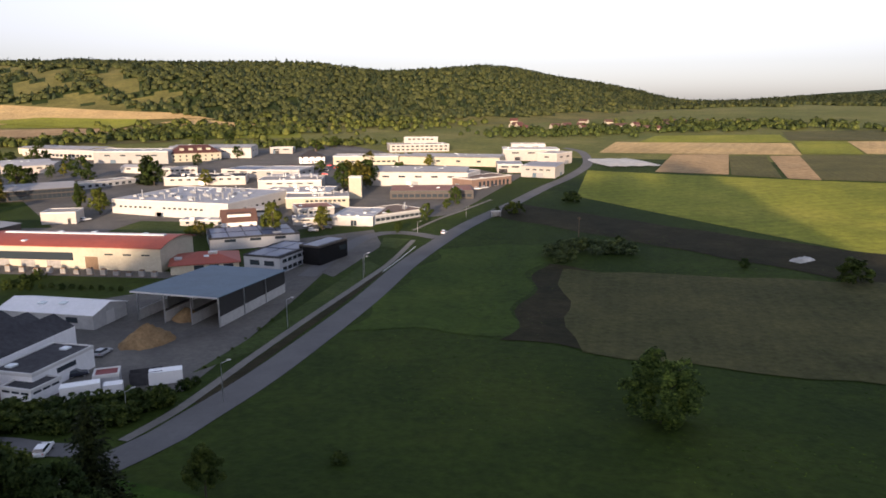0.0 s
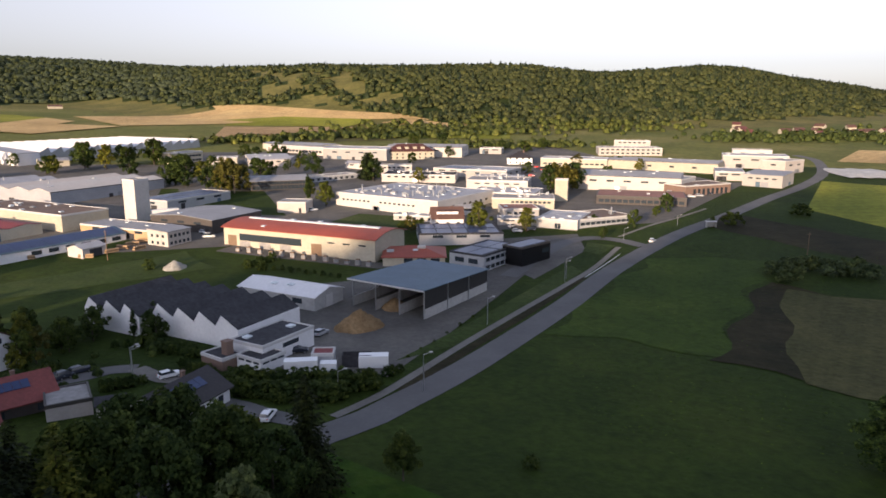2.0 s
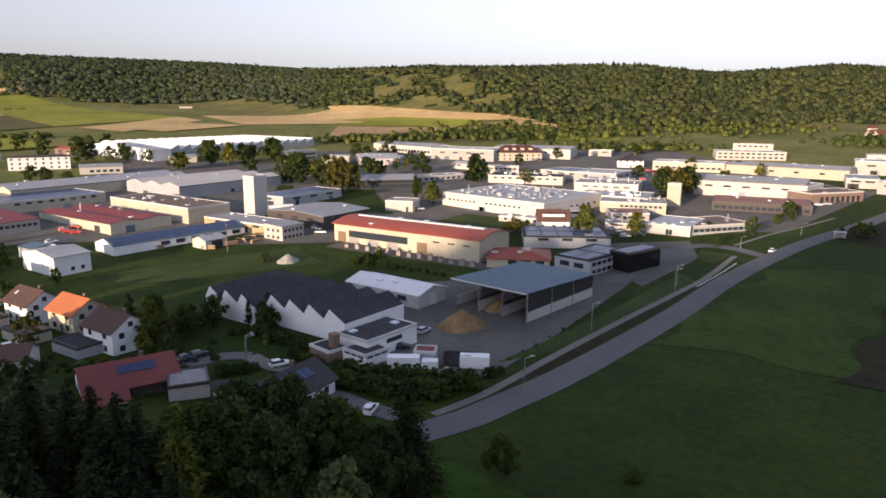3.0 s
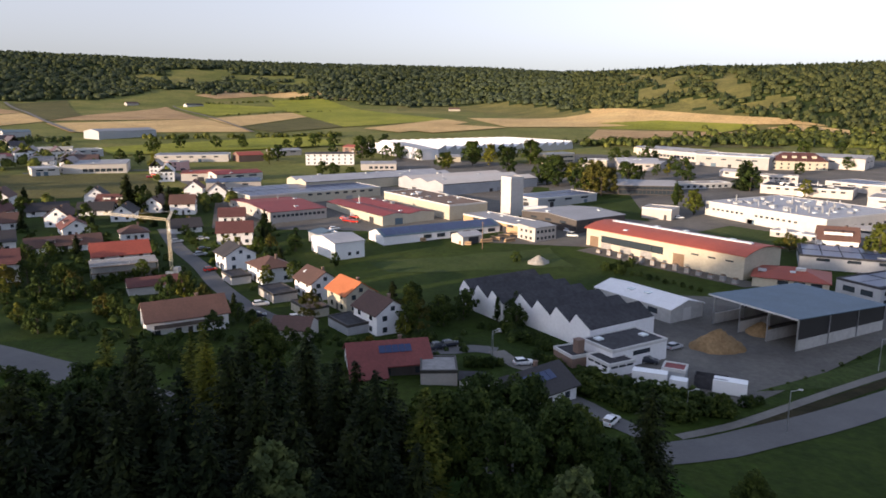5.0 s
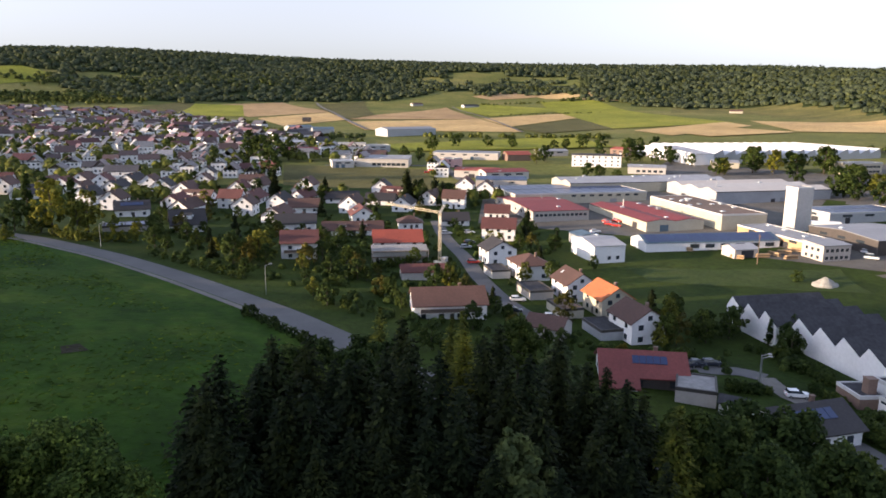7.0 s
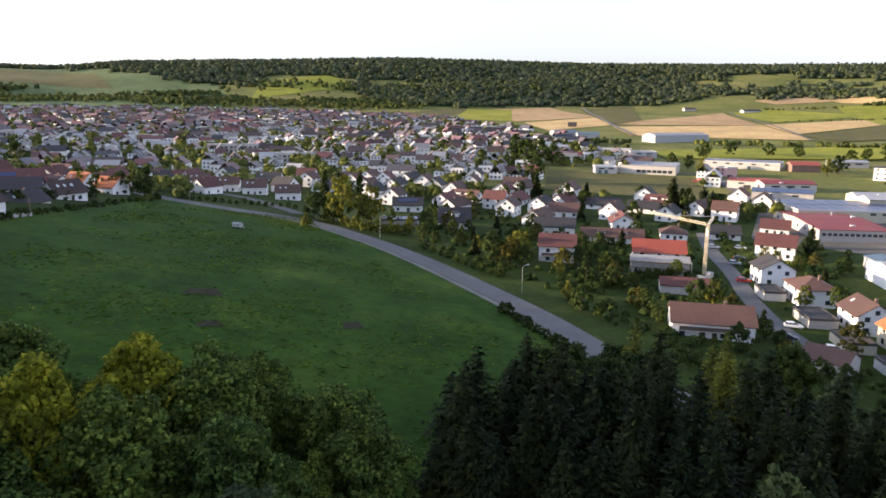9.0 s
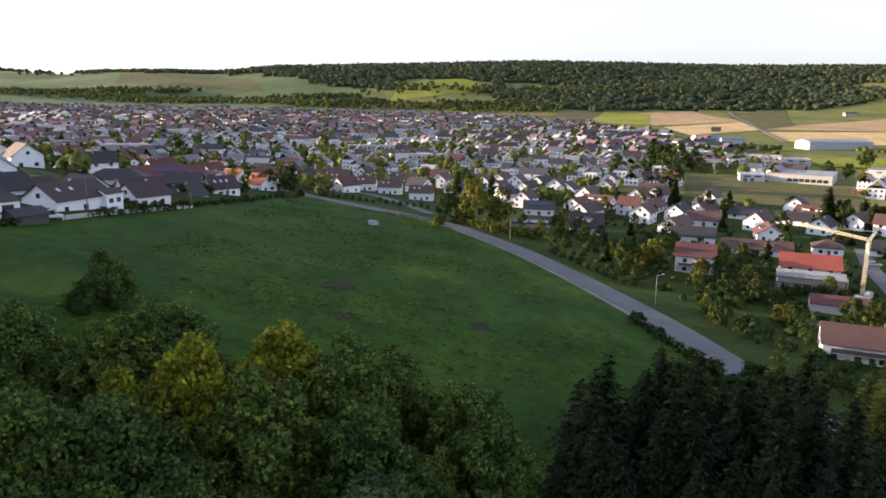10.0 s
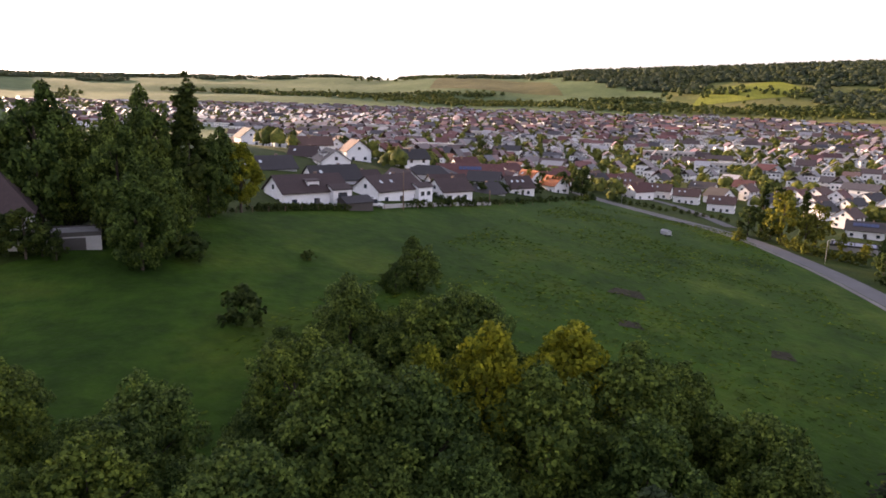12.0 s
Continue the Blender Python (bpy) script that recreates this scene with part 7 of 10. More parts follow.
V, F = pane_rows(L, W, h)
many("village_windows", V, F, X, Y, Z, np.radians(T), GLASS, "dark windows of the distant village houses")
# the fourth kind is the roofs with haze and sheen painted in
kind = np.where(R < np.where((B > 103) & (B < 128), 0.5, 0.28), 1, np.where(R < 0.7, 0, np.where(R < 0.9, 2, 3)))
for q, (mt, nm) in enumerate(ROOFS + [(None, "pale grey")]):
    k = kind == q
    V, F = roof_slabs(L[k], W[k], h[k], rise[k])
    many("village_roofs", V, F, X[k], Y[k], Z[k], np.radians(T[k]), (ROOF_FAR_BROWN, ROOF_FAR_RED, ROOF_FAR_DARK, ROOF_FAR_HAZE)[q], f"{nm} tiled gable roofs of the distant village")
# gardens: trees near by one by one, farther ones together
near = [p for p in plots if p[0] < 430]
for k, (d, x, y, turn, r, b) in enumerate(near):
    if r < 0.6:
        a = town.uniform(0, 6.28)
        tree(town.choice(["garden0", "garden1", "garden2", "gold", "fir", "rust"]), x + 10.5 * math.cos(a), y + 10.5 * math.sin(a), town.uniform(0.45, 0.95))
gx, gy = [], []
for d, x, y, turn, r, b in plots:
    if d >= 430:
        for q in range(2 if r < 0.6 else 1):
            a = town.uniform(0, 6.28)
            gx.append(x + 11 * math.cos(a)), gy.append(y + 11 * math.sin(a))
for x, y in spare:
    for q in range(5):
        gx.append(x + town.uniform(-9, 9)), gy.append(y + town.uniform(-9, 9))
gx, gy = np.array(gx), np.array(gy)
s = rs.uniform(1.5, 4.6, len(gx))
clump_field("village_trees", np.stack([gx, gy, land(gx, gy) + s * 1.0], -1), s, LEAF_FAR, 12, "garden trees between the distant houses", 22, 1.2)

# larger buildings of the village centre
for bb, dd, L, W, h in ((124, 640, 34, 14, 8), (127, 700, 40, 16, 7), (131, 560, 46, 18, 7), (133, 760, 60, 24, 8), (129, 900, 50, 20, 9), (120, 820, 30, 14, 9), (112, 760, 42, 12, 8), (105, 640, 55, 11, 8), (101, 560, 60, 11, 8)):
    x, y = polar(bb, dd)
    building("large white flat-roofed village building", "hall", x, y, L, W, bb + town.uniform(-30, 30), h, name="village_hall", group="large buildings of the village", top=FELT_GREY, rows=[("f", int(L / 4), 2.2, 1.4, 1.5, 0.03, 0.97), ("f", int(L / 4), 2.2, 1.4, 4.6, 0.03, 0.97)])
# shrubs, hedges and trees in the gardens near the road
busy = [(o.matrix_basis.translation.x, o.matrix_basis.translation.y, 9.0 if o.get("category") == "house" else 6.0) for o in scene.objects if o.type == "EMPTY" and o.get("category") in ("house", "garage", "hall", "office", "factory")]
LANES = [((-141, 88), (-192, 92)), ((-192, 92), (-255, 106)), ((-255, 106), (-290, 116)), ((-60, 97), (-90, 110)), ((-85, 100), (-150, 150))]


def off_line(x, y, a, b):
    dx, dy = b[0] - a[0], b[1] - a[1]
    t = max(0, min(1, ((x - a[0]) * dx + (y - a[1]) * dy) / (dx * dx + dy * dy)))
    return math.hypot(x - a[0] - t * dx, y - a[1] - t * dy)


put, shrubs = 0, []
for k in range(4200):
    bb, dd = town.uniform(40, 92), town.uniform(118, 335)
    x, y = polar(bb, dd)
    road_in = around([(40, 150), (50, 125), (62, 118), (72, 135), (76, 160), (82, 190), (88, 222), (92, 250)], bb)
    if dd < road_in + 8 or (bb < 58 and dd > 185) or (bb < 66 and dd > 300) or inside(x, y, PLOT) or any((x - a) ** 2 + (y - c) ** 2 < r * r for a, c, r in busy) or any(off_line(x, y, *ln) < 5 for ln in LANES):
        continue
    r = town.random()
    if r < 0.26:
        tree(town.choice(["garden0", "garden1", "garden2", "garden1", "fir", "rust", "gold"]), x, y, town.uniform(0.35, 0.8))
        busy.append((x, y, 3.5))
    else:
        shrubs.append((x, y, town.uniform(0.7, 1.7)))
        busy.append((x, y, 2.0))
    put += 1
    if put >= 460:
        break
sx, sy, sr = (np.array(c) for c in zip(*shrubs))
clump_field("garden_shrubs", np.stack([sx, sy, land(sx, sy) + sr * 0.5], -1), sr, LEAF, 21, "dark garden shrubs and hedges round the houses", 70, 1.0)


# ---- woods on the hills ----
def scatter_woods(seed, b0, b1, d0, d1, count, s0, s1):
    rs = np.random.RandomState(seed)
    b = rs.uniform(b0, b1, count)
    d = np.sqrt(rs.uniform(d0 ** 2, d1 ** 2, count))
    x, y = -d * np.sin(np.radians(b)), d * np.cos(np.radians(b))
    keep = wooded(x, y) & (d < around(CREST, b % 360) * 1.04)
    x, y, d = x[keep], y[keep], d[keep]
    s = rs.uniform(s0, s1, len(x)) * (0.75 + d / 4000)
    return np.stack([x, y, land(x, y) + s * 0.55], -1), s


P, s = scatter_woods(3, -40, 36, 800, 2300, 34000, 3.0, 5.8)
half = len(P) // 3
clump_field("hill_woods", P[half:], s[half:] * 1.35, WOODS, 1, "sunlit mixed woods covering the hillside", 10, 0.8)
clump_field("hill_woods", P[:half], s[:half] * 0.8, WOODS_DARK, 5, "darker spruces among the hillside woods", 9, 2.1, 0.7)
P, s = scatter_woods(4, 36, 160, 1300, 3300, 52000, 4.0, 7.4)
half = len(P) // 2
clump_field("distant_woods", P[half:], s[half:] * 1.35, WOODS_HAZE, 2, "mixed woods on the far hills", 6, 0.7)
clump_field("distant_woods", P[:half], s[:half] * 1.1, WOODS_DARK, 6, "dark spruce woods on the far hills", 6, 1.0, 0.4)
# the wood on the ridge behind
rs = np.random.RandomState(8)
tx, ty = polar(352, 1.0)
la, al = rs.uniform(-158, 108, 950), rs.uniform(-780, -560, 950)
x, y = la * ty + al * tx, -la * tx + al * ty
s = rs.uniform(3.8, 5.6, len(x))
clump_field("ridge_wood", np.stack([x, y, land(x, y) + s * 1.5], -1), s, WOODS_DARK, 9, "dense dark wood on the ridge", 24, 2.0, 0.2)


# ---- belts of trees in the distance ----
def belt(a, b, n, spread, s0, s1, mat, label):
    rs = np.random.RandomState(int(abs(a[0]) * 3 + abs(b[1])) % 9999)
    f = rs.uniform(0, 1, n)
    x = a[0] + (b[0] - a[0]) * f + rs.normal(0, spread, n) * 0.6
    y = a[1] + (b[1] - a[1]) * f + rs.normal(0, spread, n) * 0.6
    s = rs.uniform(s0, s1, n) * 0.62
    clump_field("tree_belt", np.stack([x, y, land(x, y) + s * 0.8], -1), s, mat, n, label, 30, 1.15)


belt((-425.6, 582.4), (-222.0, 780.4), 90, 26, 4, 8, LEAF_FAR, "belt of trees behind the estate")
belt((-321.4, 784.5), (-26.8, 966.1), 260, 90, 5, 9, LEAF_FAR, "wooded slope behind the estate")
belt((-190.4, 631.2), (-72.1, 675.2), 70, 20, 4, 7, LEAF_FAR, "trees among the halls")
belt((-336.0, 718.3), (-172.1, 815.9), 120, 40, 5, 9, LEAF_FAR, "belt of trees behind the estate")
belt((59.9, 776.2), (373.9, 856.4), 320, 45, 4, 8, LEAF_FAR, "trees around the hamlet")
belt((269.7, 921.8), (508.3, 819.2), 150, 60, 5, 9, LEAF_FAR, "trees along the far fields")
belt((-736.2, 279.7), (-660.1, 475.7), 70, 8, 3, 6, LEAF_FAR, "row of trees along the far track")
belt((-393.6, 590.5), (-287.0, 823.6), 110, 22, 4, 8, LEAF_FAR, "belt of trees behind the warehouses")
belt((-731.8, 101.8), (-746.8, 192.0), 50, 20, 4, 7, LEAF_FAR, "trees behind the workshops")
belt((-1474.5, 912.1), (-1461.5, 952.2), 14, 10, 6, 9, LEAF_FAR, "copse among the terraced fields")
belt((-1680.0, 918.0), (-1656.4, 972.5), 24, 12, 6, 10, LEAF_FAR, "copse among the terraced fields")
belt((-1508.9, 694.5), (-1482.0, 869.4), 30, 8, 3, 5, LEAF_FAR, "hedgerow on the terraces")
belt((-1147.7, 559.1), (-1214.3, 846.5), 30, 5, 2, 4, LEAF_FAR, "hedgerow on the terraces")
belt((-1533.8, -1109.1), (-1596.5, -611.9), 300, 45, 6, 10, LEAF_FAR, "belt of trees beyond the village")
belt((-1560.3, -598.3), (-1579.2, -16.3), 360, 55, 6, 10, LEAF_FAR, "belt of trees beyond the village")
belt((-1784.5, -477.2), (-1865.1, 327.3), 260, 60, 7, 11, LEAF_FAR, "hedges and copses on the slope")
belt((-1468.2, -1639.5), (-1582.6, -844.7), 280, 60, 6, 10, LEAF_FAR, "belt of trees beyond the village")
belt((-2025.0, -1690.1), (-2256.6, -1300.5), 50, 60, 8, 12, LEAF_FAR, "copses on the skyline")
belt((-2199.1, -1582.5), (-2208.8, -1304.5), 40, 60, 8, 12, LEAF_FAR, "copses on the skyline")
belt((-564.2, -1222.8), (-1007.6, -1178.1), 260, 70, 6, 10, LEAF_FAR, "belt of trees beyond the village")
belt((-1456.5, -1555.5), (-1686.1, -952.4), 260, 28, 7, 12, LEAF_FAR, "dark belt of trees beyond the village")
belt((-1316.2, -1831.1), (-1507.2, -1609.4), 120, 30, 7, 12, LEAF_FAR, "dark belt of trees beyond the village")
belt((-1618.5, -707.9), (-1695.2, -523.7), 110, 25, 7, 12, LEAF_FAR, "copse at the edge of the village")
belt((-1531.2, -560.3), (-1614.9, -434.6), 90, 25, 7, 12, LEAF_FAR, "copse at the edge of the village")
belt((-1611.8, -269.6), (-1617.8, -84.5), 160, 25, 7, 12, LEAF_FAR, "wooded edge of the village")
belt((-234.1, -506.4), (-1118.5, -2020.2), 120, 40, 7, 12, LEAF_FAR, "dark wood on the slope beyond the village")


# ---- tussocks on the pasture and the meadow ----
def tussocks(name, corners, count, s0, s1, mat, seed, label):
    """Tufts of coarse grass strewn over a four-cornered piece of ground."""
    rs = np.random.RandomState(seed)
    a, b, c, d = (np.array(p, float) for p in corners)
    s, t = rs.uniform(0, 1, (count, 1)), rs.uniform(0, 1, (count, 1))
    P = a * (1 - s) * (1 - t) + b * s * (1 - t) + c * s * t + d * (1 - s) * t
    keep = waves(P[:, 0] / 0.12, P[:, 1] / 0.12) + rs.normal(0, 0.35, count) > 0.05
    P = P[keep]
    n = len(P)
    w = rs.uniform(s0, s1, (n, 1))
    C = np.c_[P, land(P[:, 0], P[:, 1]) + 0.07 + 0.35 * w[:, 0]]
    k = rs.uniform(0, 6.283, n)
    U = np.stack([np.cos(k), np.sin(k), rs.normal(0, 0.15, n)], -1) * w
    V = np.stack([rs.normal(0, 0.5, n), rs.normal(0, 0.5, n), np.full(n, 0.3)], -1) * w * 0.5
    me = quads(name, C, U, V, mat)
    return tagged(new(name, me), label, "grass", "", "stuff")


tussocks("pasture_tussocks", [(-80, 40), (-285, -52), (-262, -108), (0, -60)], 34000, 0.16, 0.45, TUSSOCK, 3, "coarse grass tussocks on the pasture")
tussocks("meadow_tussocks", [(-24, 120), (60, 70), (150, 240), (20, 300)], 12000, 0.1, 0.28, TUSSOCK, 4, "tufts of longer grass on the meadow")


# ---- trees, bushes and hedges ----
tree("spruce0", -66.5, 4.9, 0.91)
tree("spruce1", -67.7, 8.8, 0.86)
tree("spruce0", -71.4, 14.3, 0.95)
tree("spruce1", -68.9, 16.5, 0.86)
tree("spruce0", -66.4, 24.1, 1.00)
tree("spruce1", -71.3, 34.8, 0.95)
tree("spruce0", -62.3, 25.5, 1.00)
tree("spruce1", -73.4, 46.3, 0.91)
tree("spruce0", -67.0, 46.3, 0.86)
tree("spruce1", -58.0, 45.2, 0.91)
tree("spruce0", -57.9, 26.0, 0.91)
tree("spruce1", -58.9, 18.6, 0.91)
tree("spruce0", -59.8, 9.9, 0.82)
tree("spruce1", -55.1, 33.0, 0.91)
tree("spruce0", -55.2, 21.5, 0.82)
tree("spruce1", -56.4, 14.8, 0.77)
tree("spruce0", -52.0, 37.4, 0.82)
tree("spruce1", -82.4, 28.5, 0.91)
tree("spruce0", -80.0, 41.2, 0.91)
tree("spruce1", -41.9, 75.9, 0.77)
tree("spruce0", -59.8, 49.0, 0.82)
tree("spruce1", -67.4, 49.4, 0.82)
tree("spruce0", -51.4, 26.3, 0.73)
tree("spruce1", -50.0, 18.5, 0.73)
tree("spruce0", -48.0, 31.1, 0.73)
tree("spruce1", -55.8, 5.7, 0.73)
tree("spruce0", -47.5, 42.0, 0.73)
tree("spruce1", -70.4, 10.4, 0.95)
tree("spruce0", -65.6, 18.5, 0.91)
tree("spruce1", -63.4, 2.3, 0.82)
tree("spruce0", -63.7, 33.9, 0.91)
tree("spruce1", -59.7, 11.9, 0.91)
tree("spruce0", -69.1, 21.9, 0.91)
tree("spruce1", -67.2, 38.6, 0.91)
tree("spruce0", -58.2, 4.0, 0.77)
tree("spruce1", -54.7, 24.5, 0.82)
tree("spruce0", -58.5, 43.5, 0.82)
tree("spruce1", -54.6, 11.5, 0.73)
tree("spruce0", -54.6, 17.2, 0.73)
tree("spruce1", -50.8, 40.6, 0.77)
tree("spruce0", -61.5, 3.4, 0.91)
tree("spruce1", -65.5, 17.1, 0.91)
tree("spruce0", -60.4, 9.9, 0.86)
tree("larch", -96.3, 29.7, 0.90)
tree("larch", -95.1, 32.7, 0.85)
tree("larch", -94.4, 42.3, 0.90)
tree("larch", -98.1, 42.0, 0.80)
tree("larch", -55.0, 49.5, 0.90)
tree("larch", -55.2, 50.1, 0.90)
tree("larch", -89.8, 40.5, 0.90)
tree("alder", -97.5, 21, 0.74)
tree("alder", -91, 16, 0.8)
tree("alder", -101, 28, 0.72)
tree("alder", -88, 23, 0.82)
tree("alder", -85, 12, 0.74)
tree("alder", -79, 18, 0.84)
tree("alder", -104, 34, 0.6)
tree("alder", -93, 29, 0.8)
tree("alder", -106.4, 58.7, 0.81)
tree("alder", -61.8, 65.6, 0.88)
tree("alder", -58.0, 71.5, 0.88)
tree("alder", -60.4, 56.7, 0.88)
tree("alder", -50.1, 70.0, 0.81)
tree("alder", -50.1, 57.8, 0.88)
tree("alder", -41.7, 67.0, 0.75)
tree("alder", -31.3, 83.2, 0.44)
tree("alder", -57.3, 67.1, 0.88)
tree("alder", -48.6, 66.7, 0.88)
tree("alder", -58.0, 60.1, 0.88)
tree("oak2", -57.4, -40.2, 0.94)
tree("oak0", -55.1, -43.7, 0.70)
tree("oak1", -61.5, -38.0, 1.00)
tree("oak2", -58.9, -31.8, 0.81)
tree("oak0", -65.3, -25.9, 0.58)
tree("oak1", -60.7, -20.0, 1.03)
tree("oak2", -69.5, -18.0, 0.86)
tree("oak0", -67.5, -12.8, 0.62)
tree("oak1", -63.5, -8.8, 0.90)
tree("oak2", -57.5, -28.0, 0.75)
tree("oak0", -50.0, -14.8, 0.94)
tree("oak1", -56.2, -10.7, 0.65)
tree("oak2", -58.2, -6.0, 0.86)
tree("oak0", -47.8, -32.1, 0.81)
tree("oak1", -48.0, -35.8, 0.58)
tree("oak2", -50.1, -23.3, 1.03)
tree("oak1", -44.0, -17.1, 0.62)
tree("oak2", -41.8, -30.0, 0.90)
tree("oak0", -44.0, -26.7, 0.70)
tree("oak1", -41.7, -44.1, 0.88)
tree("oak2", -36.0, -43.4, 0.60)
tree("oak0", -56.1, -50.0, 0.86)
tree("oak1", -61.4, -47.8, 0.70)
tree("oak2", -52.7, -56.8, 0.46)
tree("oak0", -38.9, -36.4, 0.97)
tree("oak1", -38.0, -24.2, 0.81)
tree("oak2", -27.8, -63.9, 0.48)
tree("oak1", -19.5, -46.6, 0.65)
tree("oak2", -21.9, -42.7, 0.81)
tree("oak0", -24.1, -39.4, 0.60)
tree("oak1", -21.5, -55.6, 0.80)
tree("oak2", -37.2, -29.5, 0.76)
tree("oak1", -27.2, -34.5, 0.89)
tree("oak2", -25.3, -44.9, 0.75)
tree("oak0", -27.4, -41.7, 0.57)
tree("oak1", -29.4, -47.8, 0.77)
tree("oak2", -25.1, -50.4, 0.60)
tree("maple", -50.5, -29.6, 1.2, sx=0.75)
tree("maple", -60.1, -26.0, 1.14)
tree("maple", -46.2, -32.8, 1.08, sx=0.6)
tree("birch", -41.5, -11.7, 1.07)
tree("oak1", -50.1, -32.1, 0.67)
tree("oak1", -43.9, -32.3, 0.95)
tree("oak1", -40.3, -34.1, 0.73)
tree("birch", -52.8, 29.3, 1.13)
tree("birch", -86.5, 54.6, 1.00)
tree("birch", -36.4, 52.1, 1.00)
tree("birch", -44.4, -34.3, 0.87)
tree("edge", -60.5, -122.2, 1.41, sx=0.8)
tree("edge", -54.6, -124.1, 1.09, sx=0.9)
tree("edge", -65.3, -121.3, 1.10, sx=0.8)
tree("edge", -70.7, -119.0, 1.22, sx=0.7)
tree("edge", -78.7, -117.4, 1.43, sx=0.62)
tree("edge", -75.7, -119.8, 1.07, sx=0.7)
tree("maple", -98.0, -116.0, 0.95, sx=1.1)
tree("edge", -92.5, -117.5, 1.0, sx=0.95)
tree("edge", -89.2, -115.2, 0.94, sx=0.7)
tree("spruce0", -65.0, -122.4, 0.75, sx=0.8)
tree("edge", -83.3, -116.0, 0.94, sx=0.6)
tree("poplar", -85.0, -115.2, 2.58, sx=1.2)
tree("edge", -66.0, -108.0, 1.15, sx=0.85)
tree("edge", -61.5, -96.0, 0.85, sx=0.95)
tree("edge", -68.5, -101.5, 0.9, sx=0.9)
tree("edge", -74.5, -107.5, 0.8, sx=0.9)
tree("garden0", -49.4, -111.4, 0.65, sx=1.2)
tree("garden0", -50.9, -108.7, 0.74, sx=1.2)
tree("garden0", -53.3, -108.7, 0.52, sx=1.2)
tree("garden0", -48.2, -113.9, 0.59, sx=1.2)
tree("garden0", -54.0, -106.0, 0.36, sx=1.2)
tree("edge", -94.3, -68.0, 0.52, sx=1.25)
tree("edge", -89.0, -68.6, 0.32, sx=1.3)
tree("bush0", -87.8, -87.0, 0.59, sx=1.2)
tree("bush0", -59.9, -72.0, 1.71)
tree("garden1", -68.4, -100.3, 0.61, sx=1.2)
tree("bush0", -69.8, -95.9, 1.44, sx=1.2)
tree("edge", 36.3, 107.1, 0.74, sx=1.5)
tree("bush0", -15.2, 93.0, 0.60, sx=1.3)
tree("bush0", 122.2, 200.7, 2.27, sx=1.3)
tree("bush0", 97.9, 220.9, 1.00)
tree("bush0", 33.7, 320.7, 1.76, sx=1.4)
tree("bush0", 65.2, 350.2, 1.72, sx=1.6)
tree("bush0", 25.7, 326.6, 0.72)
tree("bush_pale", 39.7, 237.9, 1.61, sx=1.4)
tree("bush_pale", 44.6, 243.6, 1.64, sx=1.4)
tree("bush_pale", 49.1, 246.1, 1.66, sx=1.4)
tree("bush_pale", 55.3, 241.6, 1.63, sx=1.4)
tree("bush_pale", 62.3, 245.6, 1.65, sx=1.4)
tree("bush_pale", 64.8, 239.5, 1.62, sx=1.4)
tree("bush_pale", 41.3, 229.8, 1.56, sx=1.4)
tree("poplar", -179.2, 339.0, 1.02)
tree("gold", -162.5, 327.8, 0.91)
tree("gold", -71.4, 287.5, 1.05)
tree("gold", -51.2, 288.0, 0.86)
tree("garden2", 6.0, 345.4, 0.91)
tree("garden0", 1.7, 332.9, 0.49)
tree("garden1", -18.2, 279.3, 0.47)
tree("garden0", -7.3, 305.2, 0.76)
tree("rust", -46.2, 395.0, 1.50)
tree("garden0", -52.4, 405.6, 1.15)
tree("garden1", -187.1, 442.6, 1.28)
tree("garden2", -318.3, 553.8, 1.10)
tree("garden0", -252.6, 470.7, 0.94)
tree("garden2", -260.0, 419.7, 0.94)
tree("garden1", -241.5, 429.4, 0.79)
tree("gold", -241.8, 471.9, 0.57)
tree("garden2", -213.9, 613.4, 1.46)
tree("rust", -226.1, 333.0, 1.77)
tree("garden0", -238.2, 334.1, 1.25)
tree("garden2", -296.1, 373.2, 1.28)
tree("garden1", -293.5, 387.4, 1.27)
tree("gold", -287.1, 394.1, 0.76)
tree("garden2", -376.3, 362.9, 1.06)
tree("garden0", -397.1, 410.4, 1.46)
tree("rust", -383.1, 418.5, 1.26)
tree("garden1", -352.7, 435.6, 1.57)
tree("garden0", -367.1, 427.6, 1.14)
tree("garden2", -454.9, 353.9, 1.38)
tree("garden0", -433.1, 367.5, 1.11)
tree("garden1", -527.9, 402.0, 1.12)
tree("garden0", -228.5, 340.0, 1.58)
tree("garden2", -224.5, 344.7, 1.42)
tree("gold", -173.0, 330.3, 1.03)
tree("rust", -164.8, 332.6, 0.82)
tree("garden0", -185.7, 438.0, 1.01)
tree("garden1", -369.7, 352.0, 1.14)
tree("garden2", -372.1, 360.0, 0.95)
tree("garden0", -395.1, 410.3, 1.35)
tree("garden2", -366.2, 414.8, 1.39)
tree("garden0", -485.3, 337.9, 1.08)
tree("fir", -334.4, 117.5, 1.82)
tree("garden0", -334.1, 123.7, 1.24)
tree("fir", -324.5, 132.6, 1.29)
tree("garden2", -380.5, 115.5, 0.75)
tree("garden0", -363.3, 71.1, 1.07)
tree("garden1", -543.9, 188.0, 0.99)
tree("garden0", -519.0, 192.8, 1.05)
tree("gold", -481.5, 187.8, 1.10)
tree("fir", -260.5, 146.0, 0.90)
tree("garden0", -540.3, 83.7, 2.07)
tree("garden1", -545.9, 72.9, 1.88)
tree("garden2", -549.9, 65.3, 1.68)
tree("garden0", -552.3, 96.2, 1.56)
tree("garden1", -445.7, 65.4, 2.02)
tree("gold", -233.6, 32.1, 0.88)
tree("rust", -227.3, 26.9, 0.81)
tree("garden0", -191.3, 132.8, 0.47)
